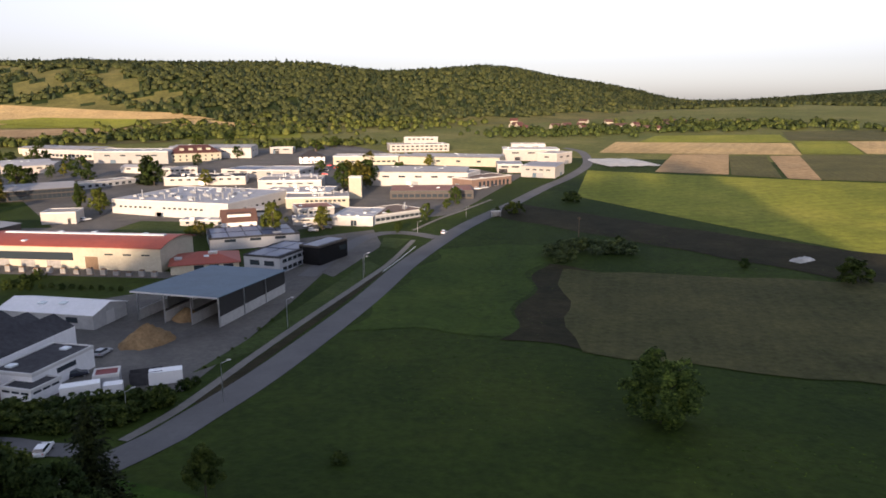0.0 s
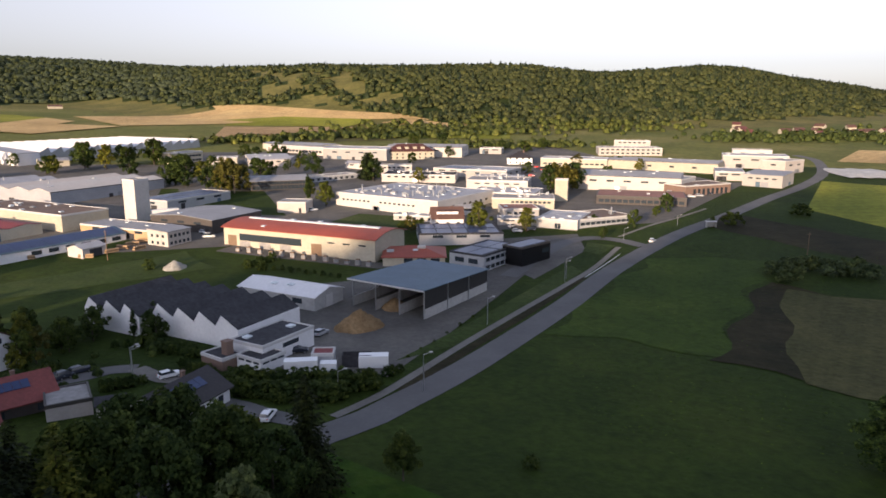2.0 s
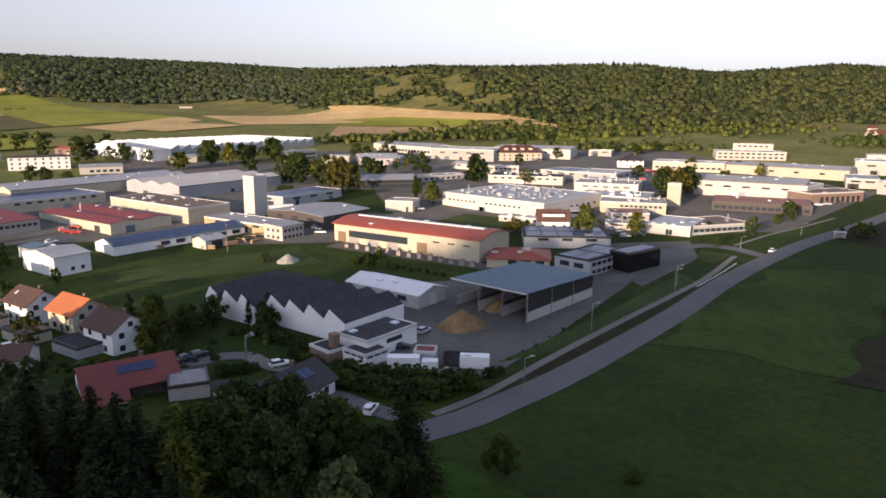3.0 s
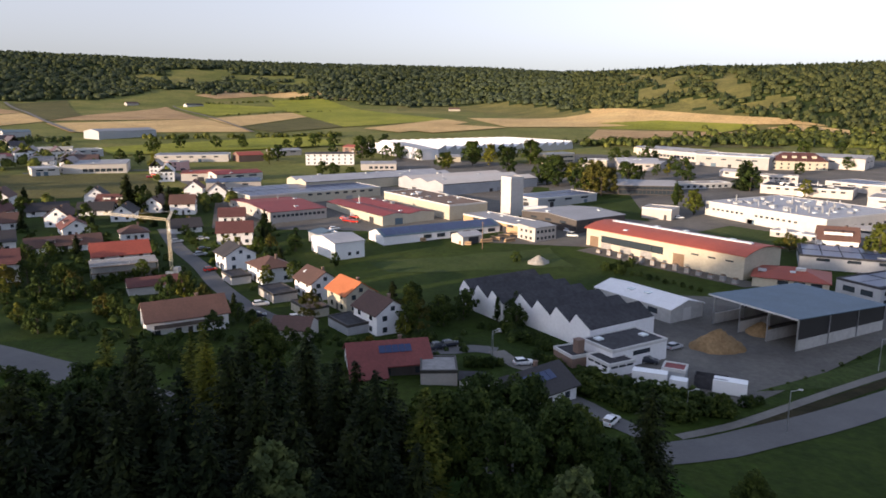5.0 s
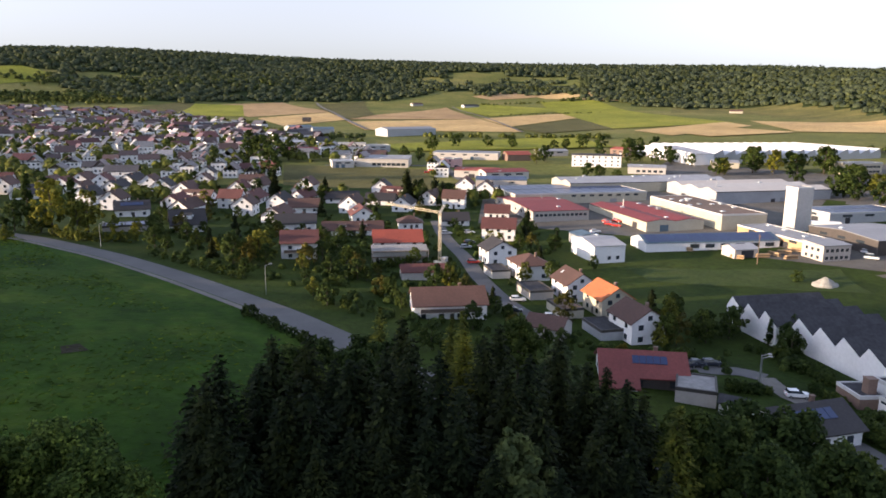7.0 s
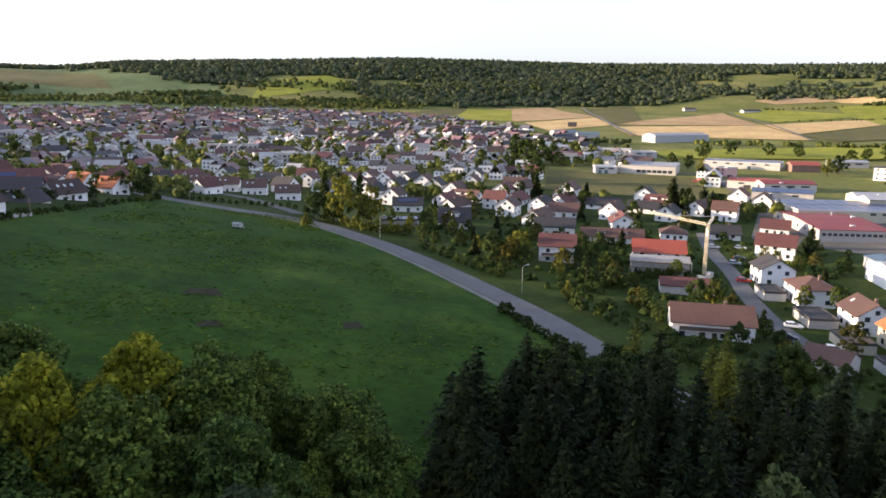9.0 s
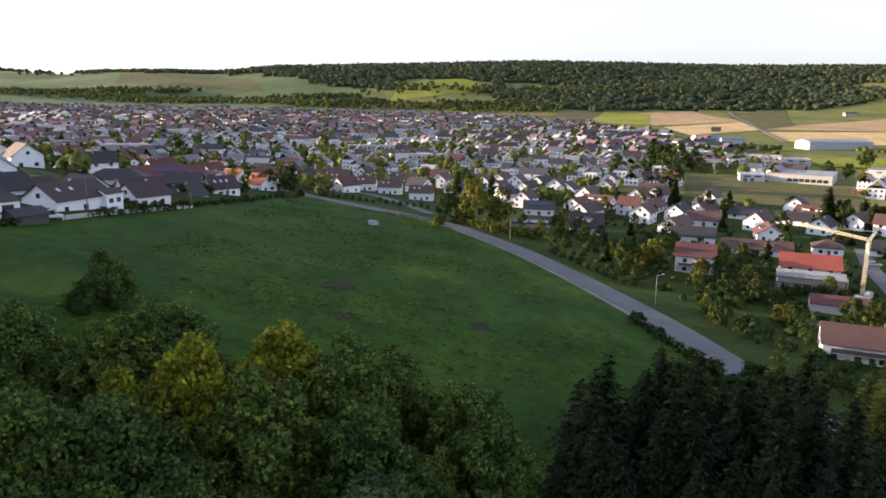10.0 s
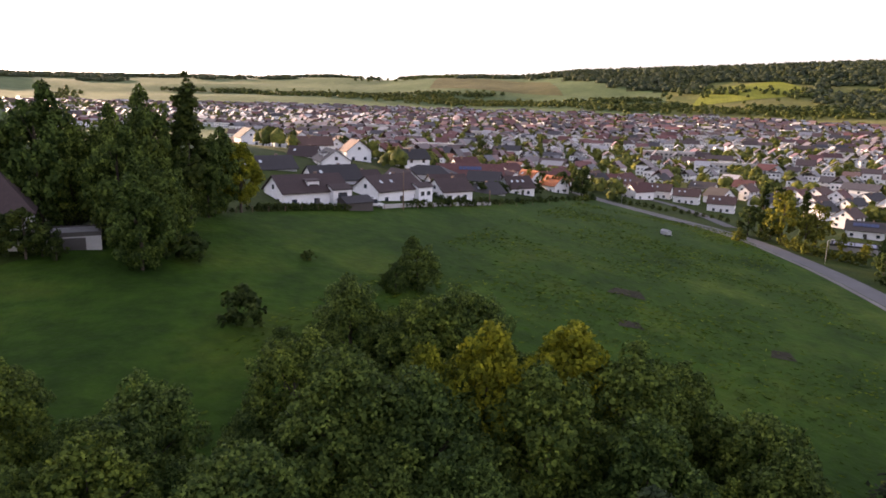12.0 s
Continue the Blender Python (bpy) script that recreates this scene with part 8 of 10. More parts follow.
tree("garden1", -230.6, 140.2, 0.40)
tree("gold", -132.6, 115.1, 0.73)
tree("garden2", -121.9, 104.9, 0.77)
tree("garden0", -123.0, 116.0, 0.73)
tree("garden1", -121.1, 123.1, 0.74)
tree("garden0", -107.0, 126.9, 0.64)
tree("poplar", -114.4, 128.4, 0.66)
tree("gold", -178.5, 36.6, 0.55)
tree("garden0", -168.7, 38.0, 0.60)
tree("garden1", -239.1, 57.8, 0.56)
tree("garden0", -197.7, 53.8, 0.64)
tree("garden2", -213.1, 55.0, 0.76)
tree("bush_gold", -176.9, 55.2, 1.04)
tree("bush0", -166.6, 42.4, 1.03)
tree("garden1", -174.7, 56.8, 0.59)
tree("garden0", -201.4, 46.7, 0.71)
tree("poplar", -291.7, -43.9, 1.99)
tree("poplar", -302.5, -30.6, 1.86)
tree("gold", -280.2, -35.2, 1.84)
tree("gold", -283.9, -24.0, 1.52)
tree("gold", -278.3, -27.0, 1.26)
tree("garden2", -282.7, -47.2, 1.12)
tree("garden0", -282.4, -39.0, 0.98)
tree("gold", -283.3, -15.3, 0.70)
tree("gold", -248.5, 11.7, 0.72)
tree("garden2", -223.1, 20.7, 1.02)
tree("gold", -227.0, 29.3, 1.02)
tree("rust", -220.8, 25.0, 0.74)
tree("garden0", -292.1, -118.7, 1.21)
tree("garden1", -299.0, -126.6, 0.87)
tree("garden2", -289.9, -127.7, 0.96)
tree("garden0", -287.6, -136.5, 0.72)
tree("gold", -293.0, -145.3, 0.73)
tree("garden0", -419.8, -243.9, 1.74)
tree("garden1", -618.3, 75.6, 1.84)
tree("garden0", -596.0, 82.3, 1.64)
tree("fir", -386.2, 59.0, 1.39)
tree("bush0", -155.4, 184.2, 1.15)
tree("bush0", -120.9, 195.3, 1.08)
tree("garden1", -111.1, 130.1, 0.63)
tree("garden0", -123.8, 127.1, 0.71)
tree("gold", -135.0, 117.3, 0.68)
tree("garden2", -126.6, 121.0, 0.62)
tree("garden0", -49.8, 114.6, 0.43)
tree("garden0", -368.0, 382.4, 1.79, sx=1.15)
tree("gold", -356.4, 388.9, 1.57, sx=1.15)
tree("gold", -365.8, 354.9, 1.19, sx=1.15)
tree("garden2", -358.5, 411.3, 1.31, sx=1.15)
tree("garden0", -342.7, 420.0, 1.85, sx=1.15)
tree("garden1", -444.1, 360.7, 1.11, sx=1.15)
tree("garden0", -447.8, 375.4, 1.22, sx=1.15)
tree("garden2", -455.3, 345.6, 1.55, sx=1.15)
tree("garden2", -441.6, 383.6, 0.86, sx=1.15)
tree("garden1", -420.4, 375.3, 0.88, sx=1.15)
tree("garden2", -300.4, 390.5, 1.29, sx=1.15)
tree("gold", -297.5, 398.9, 1.04, sx=1.15)
tree("garden0", -277.7, 395.5, 1.20, sx=1.15)
tree("garden1", -267.6, 344.6, 1.01, sx=1.15)
tree("garden0", -258.4, 341.4, 0.93, sx=1.15)
tree("rust", -219.6, 331.5, 1.79, sx=1.15)
tree("garden1", -232.5, 336.9, 1.13, sx=1.15)
tree("garden2", -233.0, 380.7, 1.41, sx=1.15)
tree("garden0", -232.3, 389.8, 1.08, sx=1.15)
tree("gold", -236.7, 435.9, 0.79, sx=1.15)
tree("garden0", -219.4, 423.7, 1.37, sx=1.15)
tree("garden2", -208.2, 409.9, 0.81, sx=1.15)
tree("fir", -173.2, 408.0, 1.71, sx=1.15)
tree("garden0", -168.0, 404.7, 1.23, sx=1.15)
tree("garden1", -311.9, 489.3, 1.09, sx=1.15)
tree("garden2", -300.6, 485.6, 0.98, sx=1.15)
tree("garden0", -285.6, 502.5, 0.91, sx=1.15)
tree("garden1", -287.5, 492.2, 1.08, sx=1.15)
tree("poplar", -170.3, 323.0, 1.27, sx=1.15)
tree("gold", -155.5, 312.9, 1.19, sx=1.15)
tree("gold", -67.5, 272.3, 1.29, sx=1.15)
tree("gold", -49.8, 283.7, 0.98, sx=1.15)
tree("gold", -137.1, 401.8, 0.96, sx=1.15)
tree("rust", -51.5, 393.0, 1.53, sx=1.15)
tree("garden1", -55.3, 391.6, 1.50, sx=1.15)
tree("gold", -47.7, 398.7, 1.38, sx=1.15)
tree("garden0", -44.6, 404.1, 1.52, sx=1.15)
tree("garden2", -82.1, 467.9, 0.82, sx=1.15)
tree("rust", -95.2, 268.3, 0.66, sx=1.15)
tree("garden2", -91.7, 269.7, 0.57, sx=1.15)
tree("garden0", -98.4, 266.9, 0.52, sx=1.15)
tree("garden1", -160.8, 549.2, 0.91, sx=1.15)
tree("garden2", -175.4, 500.7, 0.85, sx=1.15)
tree("garden0", -27.4, 433.1, 1.07, sx=1.15)
tree("garden1", -24.1, 304.1, 0.48, sx=1.15)
tree("garden0", -98.4, 643.2, 1.01, sx=1.15)
tree("garden2", -109.6, 607.3, 0.96, sx=1.15)
tree("garden0", -141.4, 605.7, 0.88, sx=1.15)
tree("garden1", -132.0, 620.0, 0.89, sx=1.15)
tree("rust", -53.9, 510.4, 0.95, sx=1.15)
tree("gold", -10.1, 493.0, 0.93, sx=1.15)
tree("garden0", -24.0, 520.5, 0.79, sx=1.15)
tree("garden1", -202.4, 671.0, 0.94, sx=1.15)
tree("garden0", -187.9, 458.0, 0.79, sx=1.15)
tree("garden0", -608.4, 295.2, 1.15, sx=1.15)
tree("garden1", -596.5, 315.3, 1.05, sx=1.15)
tree("garden2", -623.7, 268.6, 1.24, sx=1.15)
tree("garden0", -595.0, 232.9, 1.35, sx=1.15)
tree("gold", -471.1, 270.2, 1.20, sx=1.15)
tree("garden0", -484.4, 285.6, 1.28, sx=1.15)
tree("garden1", -570.0, 357.9, 0.95, sx=1.15)
tree("garden2", -566.0, 343.0, 0.94, sx=1.15)
tree("garden0", -394.3, 265.1, 0.95, sx=1.15)
tree("garden2", -385.1, 268.0, 0.90, sx=1.15)
tree("garden1", -360.9, 264.3, 0.86, sx=1.15)
tree("garden2", -538.9, 404.8, 1.17, sx=1.15)
tree("garden0", -525.0, 424.8, 1.28, sx=1.15)
tree("garden1", -551.8, 428.6, 0.99, sx=1.15)
tree("fir", -345.4, 136.8, 1.21, sx=1.15)
tree("garden1", -333.6, 139.3, 0.99, sx=1.15)
tree("garden0", -552.4, 384.7, 1.28, sx=1.15)
tree("garden2", -571.1, 377.8, 1.29, sx=1.15)
tree("garden0", -318.1, 366.6, 1.22, sx=1.15)
tree("garden1", -267.5, 344.6, 1.37, sx=1.15)
tree("garden0", -270.7, 359.8, 1.40, sx=1.15)
tree("gold", -257.7, 356.5, 1.30, sx=1.15)
tree("bush0", -74.8, 109.3, 1.13, sx=1.3)
tree("bush0", -73.7, 110.1, 1.10, sx=1.3)
tree("bush0", -72.3, 110.7, 1.12, sx=1.3)
tree("bush0", -70.2, 110.1, 1.04, sx=1.3)
tree("bush0", -69.2, 111.3, 0.96, sx=1.3)
tree("bush0", -67.4, 111.1, 0.84, sx=1.3)
tree("bush0", -66.1, 111.8, 1.04, sx=1.3)
tree("bush0", -64.4, 111.8, 0.75, sx=1.3)
tree("bush0", -63.0, 112.2, 1.17, sx=1.3)
tree("bush0", -61.5, 112.4, 0.81, sx=1.3)
tree("bush0", -59.9, 112.6, 1.17, sx=1.3)
tree("bush0", -58.9, 113.7, 1.07, sx=1.3)
tree("bush0", -57.3, 113.9, 0.98, sx=1.3)
tree("bush0", -55.8, 114.2, 1.09, sx=1.3)
tree("bush0", -54.5, 114.8, 1.17, sx=1.3)
tree("bush0", -52.9, 114.8, 1.11, sx=1.3)
tree("bush0", -51.4, 114.9, 1.12, sx=1.3)
tree("bush0", -50.0, 115.4, 1.10, sx=1.3)
tree("bush0", -50.1, 116.4, 1.00, sx=1.3)
tree("bush0", -50.0, 116.7, 0.90, sx=1.3)
tree("bush0", -72.4, 104.7, 1.09, sx=1.4)
tree("bush0", -70.9, 105.1, 0.99, sx=1.4)
tree("bush0", -69.4, 105.6, 0.95, sx=1.4)
tree("bush0", -68.1, 106.2, 0.88, sx=1.4)
tree("bush0", -66.4, 106.4, 0.91, sx=1.4)
tree("bush0", -64.5, 106.1, 0.97, sx=1.4)
tree("bush0", -63.2, 106.7, 0.94, sx=1.4)
tree("bush0", -61.4, 106.6, 1.01, sx=1.4)
tree("bush0", -60.5, 107.9, 0.90, sx=1.4)
tree("bush0", -58.6, 107.5, 1.03, sx=1.4)
tree("bush0", -57.0, 107.6, 0.93, sx=1.4)
tree("bush0", -55.5, 108.0, 1.08, sx=1.4)
tree("bush0", -54.1, 108.4, 1.13, sx=1.4)
tree("bush0", -53.0, 109.5, 0.79, sx=1.4)
tree("bush0", -90.7, 115.0, 0.73)
tree("bush0", -88.6, 114.1, 0.53)
tree("bush0", -86.7, 113.4, 0.60)
tree("bush0", -85.8, 114.1, 0.62)
tree("bush0", -84.2, 113.8, 0.62)
tree("bush0", -82.5, 113.4, 0.46)
tree("bush0", -96.1, 98.6, 0.44)
tree("bush0", -95.4, 98.7, 0.46)
tree("bush0", -95.6, 99.8, 0.72)
tree("bush0", -94.8, 99.8, 0.67)
tree("bush0", -94.8, 100.7, 0.50)
tree("bush0", -94.3, 101.1, 0.70)
tree("bush0", -93.9, 101.5, 0.50)
tree("bush0", -93.3, 101.8, 0.70)
tree("bush0", -93.0, 102.3, 0.72)
tree("bush0", -108.2, 123.6, 0.80, sx=1.3)
tree("bush0", -106.4, 123.4, 0.87, sx=1.3)
tree("bush0", -104.7, 123.3, 0.81, sx=1.3)
tree("bush0", -102.6, 122.6, 0.58, sx=1.3)
tree("bush0", -101.0, 122.5, 0.88, sx=1.3)
tree("bush0", -98.7, 121.5, 0.86, sx=1.3)
tree("bush0", -97.7, 122.3, 0.57, sx=1.3)
tree("bush0", -95.5, 121.4, 0.56, sx=1.3)
tree("bush0", -93.5, 120.8, 0.74, sx=1.3)
tree("bush0", -92.0, 120.7, 0.60, sx=1.3)
tree("bush0", -127.1, 135.7, 0.71, sx=1.4)
tree("bush0", -123.4, 133.9, 0.67, sx=1.4)
tree("bush0", -120.4, 132.8, 0.93, sx=1.4)
tree("bush0", -117.1, 131.4, 0.58, sx=1.4)
tree("bush0", -114.6, 130.8, 0.81, sx=1.4)
tree("bush0", -110.7, 128.4, 0.73, sx=1.4)
tree("bush0", -49.2, 122.8, 0.67)
tree("bush0", -48.6, 123.5, 0.70)
tree("bush0", -48.2, 125.0, 0.52)
tree("bush0", -47.7, 126.2, 0.53)
tree("bush0", -160.0, 17.5, 0.84)
tree("bush0", -157.9, 18.4, 0.91)
tree("bush0", -154.9, 19.6, 0.55)
tree("bush0", -152.5, 20.5, 0.64)
tree("bush0", -149.2, 21.7, 0.83)
tree("bush0", -147.2, 22.5, 0.57)
tree("bush0", -145.0, 23.4, 0.64)
tree("bush0", -141.2, 24.7, 0.71)
tree("bush0", -138.9, 25.6, 0.55)
tree("bush0", -136.8, 26.3, 0.84)
tree("bush0", -134.4, 27.2, 0.80)
tree("bush0", -132.3, 27.9, 0.63)
tree("bush0", -306.7, -107.4, 0.66)
tree("bush0", -303.4, -103.1, 0.84)
tree("bush0", -302.8, -99.7, 0.71)
tree("bush0", -309.2, -98.5, 0.69)
tree("bush0", -307.3, -94.7, 0.75)
tree("bush0", -307.1, -91.4, 0.68)
tree("bush0", -306.6, -88.0, 0.67)
tree("bush0", -307.2, -85.0, 0.55)
tree("bush0", -315.3, -83.9, 0.74)
tree("bush0", -310.5, -79.4, 0.65)
tree("bush0", -315.0, -77.3, 0.58)
tree("bush0", -309.2, -72.6, 0.76)
tree("bush0", -314.0, -70.5, 0.64)
tree("bush0", -314.3, -67.3, 0.59)
tree("bush0", -314.8, -64.1, 0.76)
tree("bush0", -312.4, -60.4, 0.61)
tree("bush_gold", -278.4, -40.8, 1.45)
tree("bush_gold", -260.9, -46.6, 1.10)
tree("bush_gold", -260.7, -46.4, 1.39)
tree("bush_gold", -272.5, -33.2, 1.20)
tree("bush_gold", -268.3, -29.5, 1.15)
tree("bush_gold", -266.5, -27.9, 1.04)
tree("bush_gold", -268.0, -28.4, 1.39)
tree("bush_gold", -263.8, -25.3, 1.39)
tree("bush_gold", -265.7, -22.8, 1.16)
tree("bush_gold", -264.2, -20.0, 1.36)
tree("bush_gold", -263.0, -17.3, 0.91)
tree("bush_gold", -263.9, -14.7, 1.34)
tree("bush_gold", -264.5, -12.1, 1.11)
tree("bush_gold", -262.1, -9.4, 1.22)
tree("bush0", -235.4, -1.9, 0.91)
tree("bush0", -231.1, 1.1, 0.69)
tree("bush0", -227.1, 3.9, 0.69)
tree("bush0", -223.8, 6.6, 1.02)
tree("bush0", -218.4, 9.1, 0.83)
tree("bush0", -214.7, 11.6, 0.87)
tree("bush0", -210.6, 14.0, 0.82)
tree("bush0", -207.9, 16.4, 0.97)
tree("bush0", -203.3, 18.6, 0.68)
tree("bush0", -201.8, 21.0, 0.87)
tree("bush0", -89.1, -120.7, 0.26)
tree("bush0", -90.6, -120.2, 0.26)
tree("bush0", -91.6, -118.8, 0.25)
tree("bush0", -93.4, -118.5, 0.29)
tree("bush0", -95.8, -118.8, 0.27)
tree("bush0", -96.6, -117.3, 0.28)
tree("bush0", -99.6, -118.2, 0.34)
tree("bush0", -101.4, -117.7, 0.33)
tree("bush0", -102.3, -116.1, 0.33)
tree("bush0", -105.2, -116.8, 0.34)
tree("bush0", -106.0, -115.1, 0.30)
tree("bush0", -108.2, -114.8, 0.22)
tree("bush0", -111.1, -115.3, 0.25)
tree("bush0", -112.2, -113.8, 0.33)
tree("bush0", -115.6, -114.6, 0.31)
tree("bush0", -117.0, -113.4, 0.22)
tree("bush0", -118.8, -112.5, 0.24)
tree("bush0", -122.8, -113.6, 0.25)
tree("bush0", -125.2, -113.2, 0.35)
tree("bush0", -127.7, -112.8, 0.27)
tree("bush0", -128.8, -111.1, 0.23)
tree("bush0", -132.4, -111.5, 0.35)
tree("bush0", -145.4, -108.3, 0.48)
tree("bush0", -147.4, -108.1, 0.60)
tree("bush0", -150.1, -108.4, 0.70)
tree("bush0", -150.7, -107.2, 0.65)
tree("bush0", -154.4, -108.0, 0.61)
tree("bush0", -154.9, -106.7, 0.52)
tree("bush0", -158.4, -107.3, 0.66)
tree("bush0", -160.6, -107.0, 0.60)
tree("bush0", -163.2, -106.9, 0.78)
tree("bush0", -165.4, -106.5, 0.66)
tree("bush0", -168.9, -106.8, 0.79)
tree("bush0", -171.1, -106.4, 0.91)
tree("bush0", -173.6, -106.0, 0.59)
tree("bush0", -176.3, -105.7, 0.69)
tree("bush0", -180.8, -106.4, 0.79)
tree("bush0", -183.9, -106.2, 0.79)
tree("bush0", -189.6, -107.5, 0.50)
tree("bush0", -190.5, -106.1, 0.63)
tree("bush0", -194.3, -106.3, 0.64)
tree("bush0", -200.3, -107.5, 0.55)
tree("bush0", -200.7, -105.8, 0.58)
tree("bush0", -208.8, -107.9, 0.63)
tree("bush0", -209.0, -106.0, 0.66)
tree("bush0", -214.9, -106.9, 0.60)
tree("bush0", -221.7, -108.1, 0.54)
tree("bush0", -225.7, -107.8, 0.76)
tree("bush0", -229.7, -107.4, 0.53)
tree("bush0", -238.9, -109.4, 0.72)
tree("bush0", -242.0, -108.5, 0.67)
tree("bush0", -252.2, -110.5, 0.65)
tree("bush0", -259.4, -111.1, 0.61)
tree("bush0", -262.6, -110.0, 0.67)
tree("bush0", -267.8, -109.5, 0.79)
tree("bush0", -273.5, -109.2, 0.98)
tree("bush0", -285.5, -111.2, 0.96)
tree("bush0", -292.4, -117.7, 0.86)
tree("bush0", -288.8, -111.8, 0.70)
tree("bush0", -309.2, -110.0, 0.98)
tree("bush0", -187.2, -126.5, 0.98, sx=1.3)
tree("bush0", -193.4, -127.3, 0.91, sx=1.3)
tree("bush0", -196.0, -125.5, 0.91, sx=1.3)
tree("bush0", -201.6, -125.6, 1.08, sx=1.3)
tree("bush0", -208.2, -126.0, 0.94, sx=1.3)
tree("bush0", -209.8, -123.3, 1.04, sx=1.3)
tree("bush0", -217.4, -124.0, 0.77, sx=1.3)
tree("bush0", -226.2, -125.0, 1.15, sx=1.3)
tree("bush0", -231.8, -124.1, 0.88, sx=1.3)
tree("bush0", -235.5, -122.1, 0.97, sx=1.3)
tree("bush0", -246.8, -123.6, 1.22, sx=1.3)
tree("bush0", -256.1, -123.9, 1.32, sx=1.3)
tree("bush0", -170.8, -118.6, 0.47)
tree("bush0", -170.9, -116.0, 0.52)
tree("bush0", -170.4, -113.1, 0.51)
tree("bush0", -174.3, -113.1, 0.40)
tree("bush0", -173.0, -109.7, 0.38)
tree("bush0", -173.5, -107.4, 0.41)
tree("bush0", -294.5, 123.5, 1.19)
tree("bush0", -283.4, 120.5, 1.25)
tree("bush0", -273.1, 117.6, 1.22)
tree("bush0", -260.5, 113.6, 1.25)
tree("bush0", -254.6, 112.6, 0.88)
tree("bush0", -243.8, 109.2, 0.78)
tree("bush0", -98.8, 101.2, 0.42)
tree("bush0", -97.0, 101.4, 0.39)
tree("bush0", -95.9, 102.3, 0.53)
tree("bush0", -94.6, 103.1, 0.39)
tree("bush0", -93.4, 103.9, 0.47)
tree("bush0", -92.1, 104.5, 0.57)
tree("bush0", -74.1, 106.3, 0.70)
tree("bush0", -71.8, 105.4, 0.44)
tree("bush0", -70.4, 105.6, 0.72)
tree("bush0", -68.0, 104.5, 0.48)
tree("bush0", -66.8, 105.0, 0.47)
tree("bush0", -64.7, 104.1, 0.47)
tree("bush0", -63.3, 104.1, 0.62)
tree("bush0", -61.7, 103.8, 0.63)
tree("bush0", -49.0, 134.8, 0.23)
tree("bush0", -48.1, 141.0, 0.20)
tree("bush0", -46.8, 146.6, 0.22)
tree("bush0", -45.8, 153.7, 0.20)
tree("bush0", -44.5, 160.7, 0.30)
tree("bush0", -43.1, 168.1, 0.28)
tree("bush0", -122.0, 199.7, 0.48)
tree("bush0", -117.5, 197.2, 0.53)
tree("bush0", -115.1, 198.2, 0.52)
tree("bush0", -111.1, 196.4, 0.63)
tree("bush0", -109.0, 197.9, 0.51)
tree("bush0", -105.2, 196.1, 0.55)
tree("bush0", -103.1, 197.6, 0.40)
tree("bush0", -99.5, 196.2, 0.53)
tree("bush0", -96.5, 195.8, 0.43)
tree("bush0", -93.6, 195.6, 0.51)
tree("bush0", -126.8, 196.2, 0.98)
tree("bush0", -125.9, 198.6, 0.75)
tree("bush0", -125.9, 202.5, 0.93)
tree("bush0", -125.0, 205.0, 0.64)
tree("bush0", -124.0, 207.4, 1.03)
tree("bush0", -113.1, 121.0, 0.60)
tree("bush0", -110.8, 122.0, 0.57)
tree("bush0", -108.0, 122.4, 0.54)
tree("bush0", -104.6, 122.0, 0.70)
tree("bush0", -102.1, 122.5, 0.58)
tree("bush0", -99.3, 122.6, 0.80)
tree("bush0", -97.0, 123.1, 0.79)
tree("bush0", -94.8, 123.7, 0.65)
tree("bush0", -305.2, 44.7, 0.76)
tree("bush0", -296.8, 46.3, 0.74)
tree("bush0", -297.6, 49.4, 0.80)
tree("bush0", -293.8, 51.8, 0.87)
tree("bush0", -290.1, 54.1, 0.90)
tree("bush0", -286.9, 56.4, 0.82)
tree("bush0", -281.3, 58.3, 0.67)
tree("bush0", -277.7, 60.5, 0.73)
tree("bush0", -272.6, 62.3, 0.90)
tree("bush0", -271.6, 65.0, 0.79)
tree("bush0", -268.1, 67.2, 0.86)
tree("bush0", -264.6, 69.3, 0.89)
tree("bush0", -260.3, 71.2, 0.74)
tree("bush0", -255.8, 72.9, 0.65)
tree("bush0", -190.7, 43.0, 0.76)
tree("bush0", -192.6, 45.4, 0.79)
tree("bush0", -194.4, 47.8, 0.74)
tree("bush0", -196.5, 50.5, 0.95)
tree("bush0", -200.1, 53.5, 1.00)
tree("bush0", -202.6, 56.4, 0.69)
tree("bush0", -203.8, 59.0, 0.81)
tree("bush0", -207.2, 62.3, 0.95)
tree("bush0", -210.0, 65.5, 1.03)
tree("bush0", -212.0, 68.6, 1.01)
tree("bush0", -213.3, 71.4, 1.00)
tree("bush0", -215.7, 74.8, 0.70)
tree("bush0", -148.9, 60.9, 0.67)
tree("bush0", -146.0, 62.7, 0.47)
tree("bush0", -144.5, 65.0, 0.64)
tree("bush0", -143.3, 67.5, 0.63)
tree("bush0", -140.7, 69.3, 0.46)
tree("bush0", -139.3, 71.6, 0.45)
tree("bush0", -137.7, 74.0, 0.71)
tree("bush0", -135.6, 76.0, 0.75)
tree("bush0", -134.8, 78.8, 0.50)
tree("bush0", -131.8, 80.2, 0.73)
tree("bush0", -171.2, 248.2, 0.35)
tree("bush0", -164.3, 249.5, 0.45)
tree("bush0", -158.3, 252.1, 0.42)
tree("bush0", -150.0, 250.6, 0.47)
tree("bush0", -145.4, 255.6, 0.48)
tree("bush0", -138.9, 257.3, 0.34)
tree("bush0", -132.2, 258.5, 0.45)
tree("bush0", -125.2, 258.8, 0.38)
tree("bush0", -103.0, -116.0, 0.62, sx=1.1, sink=0.3)
tree("bush0", -105.1, -115.4, 0.62, sx=1.1, sink=0.3)
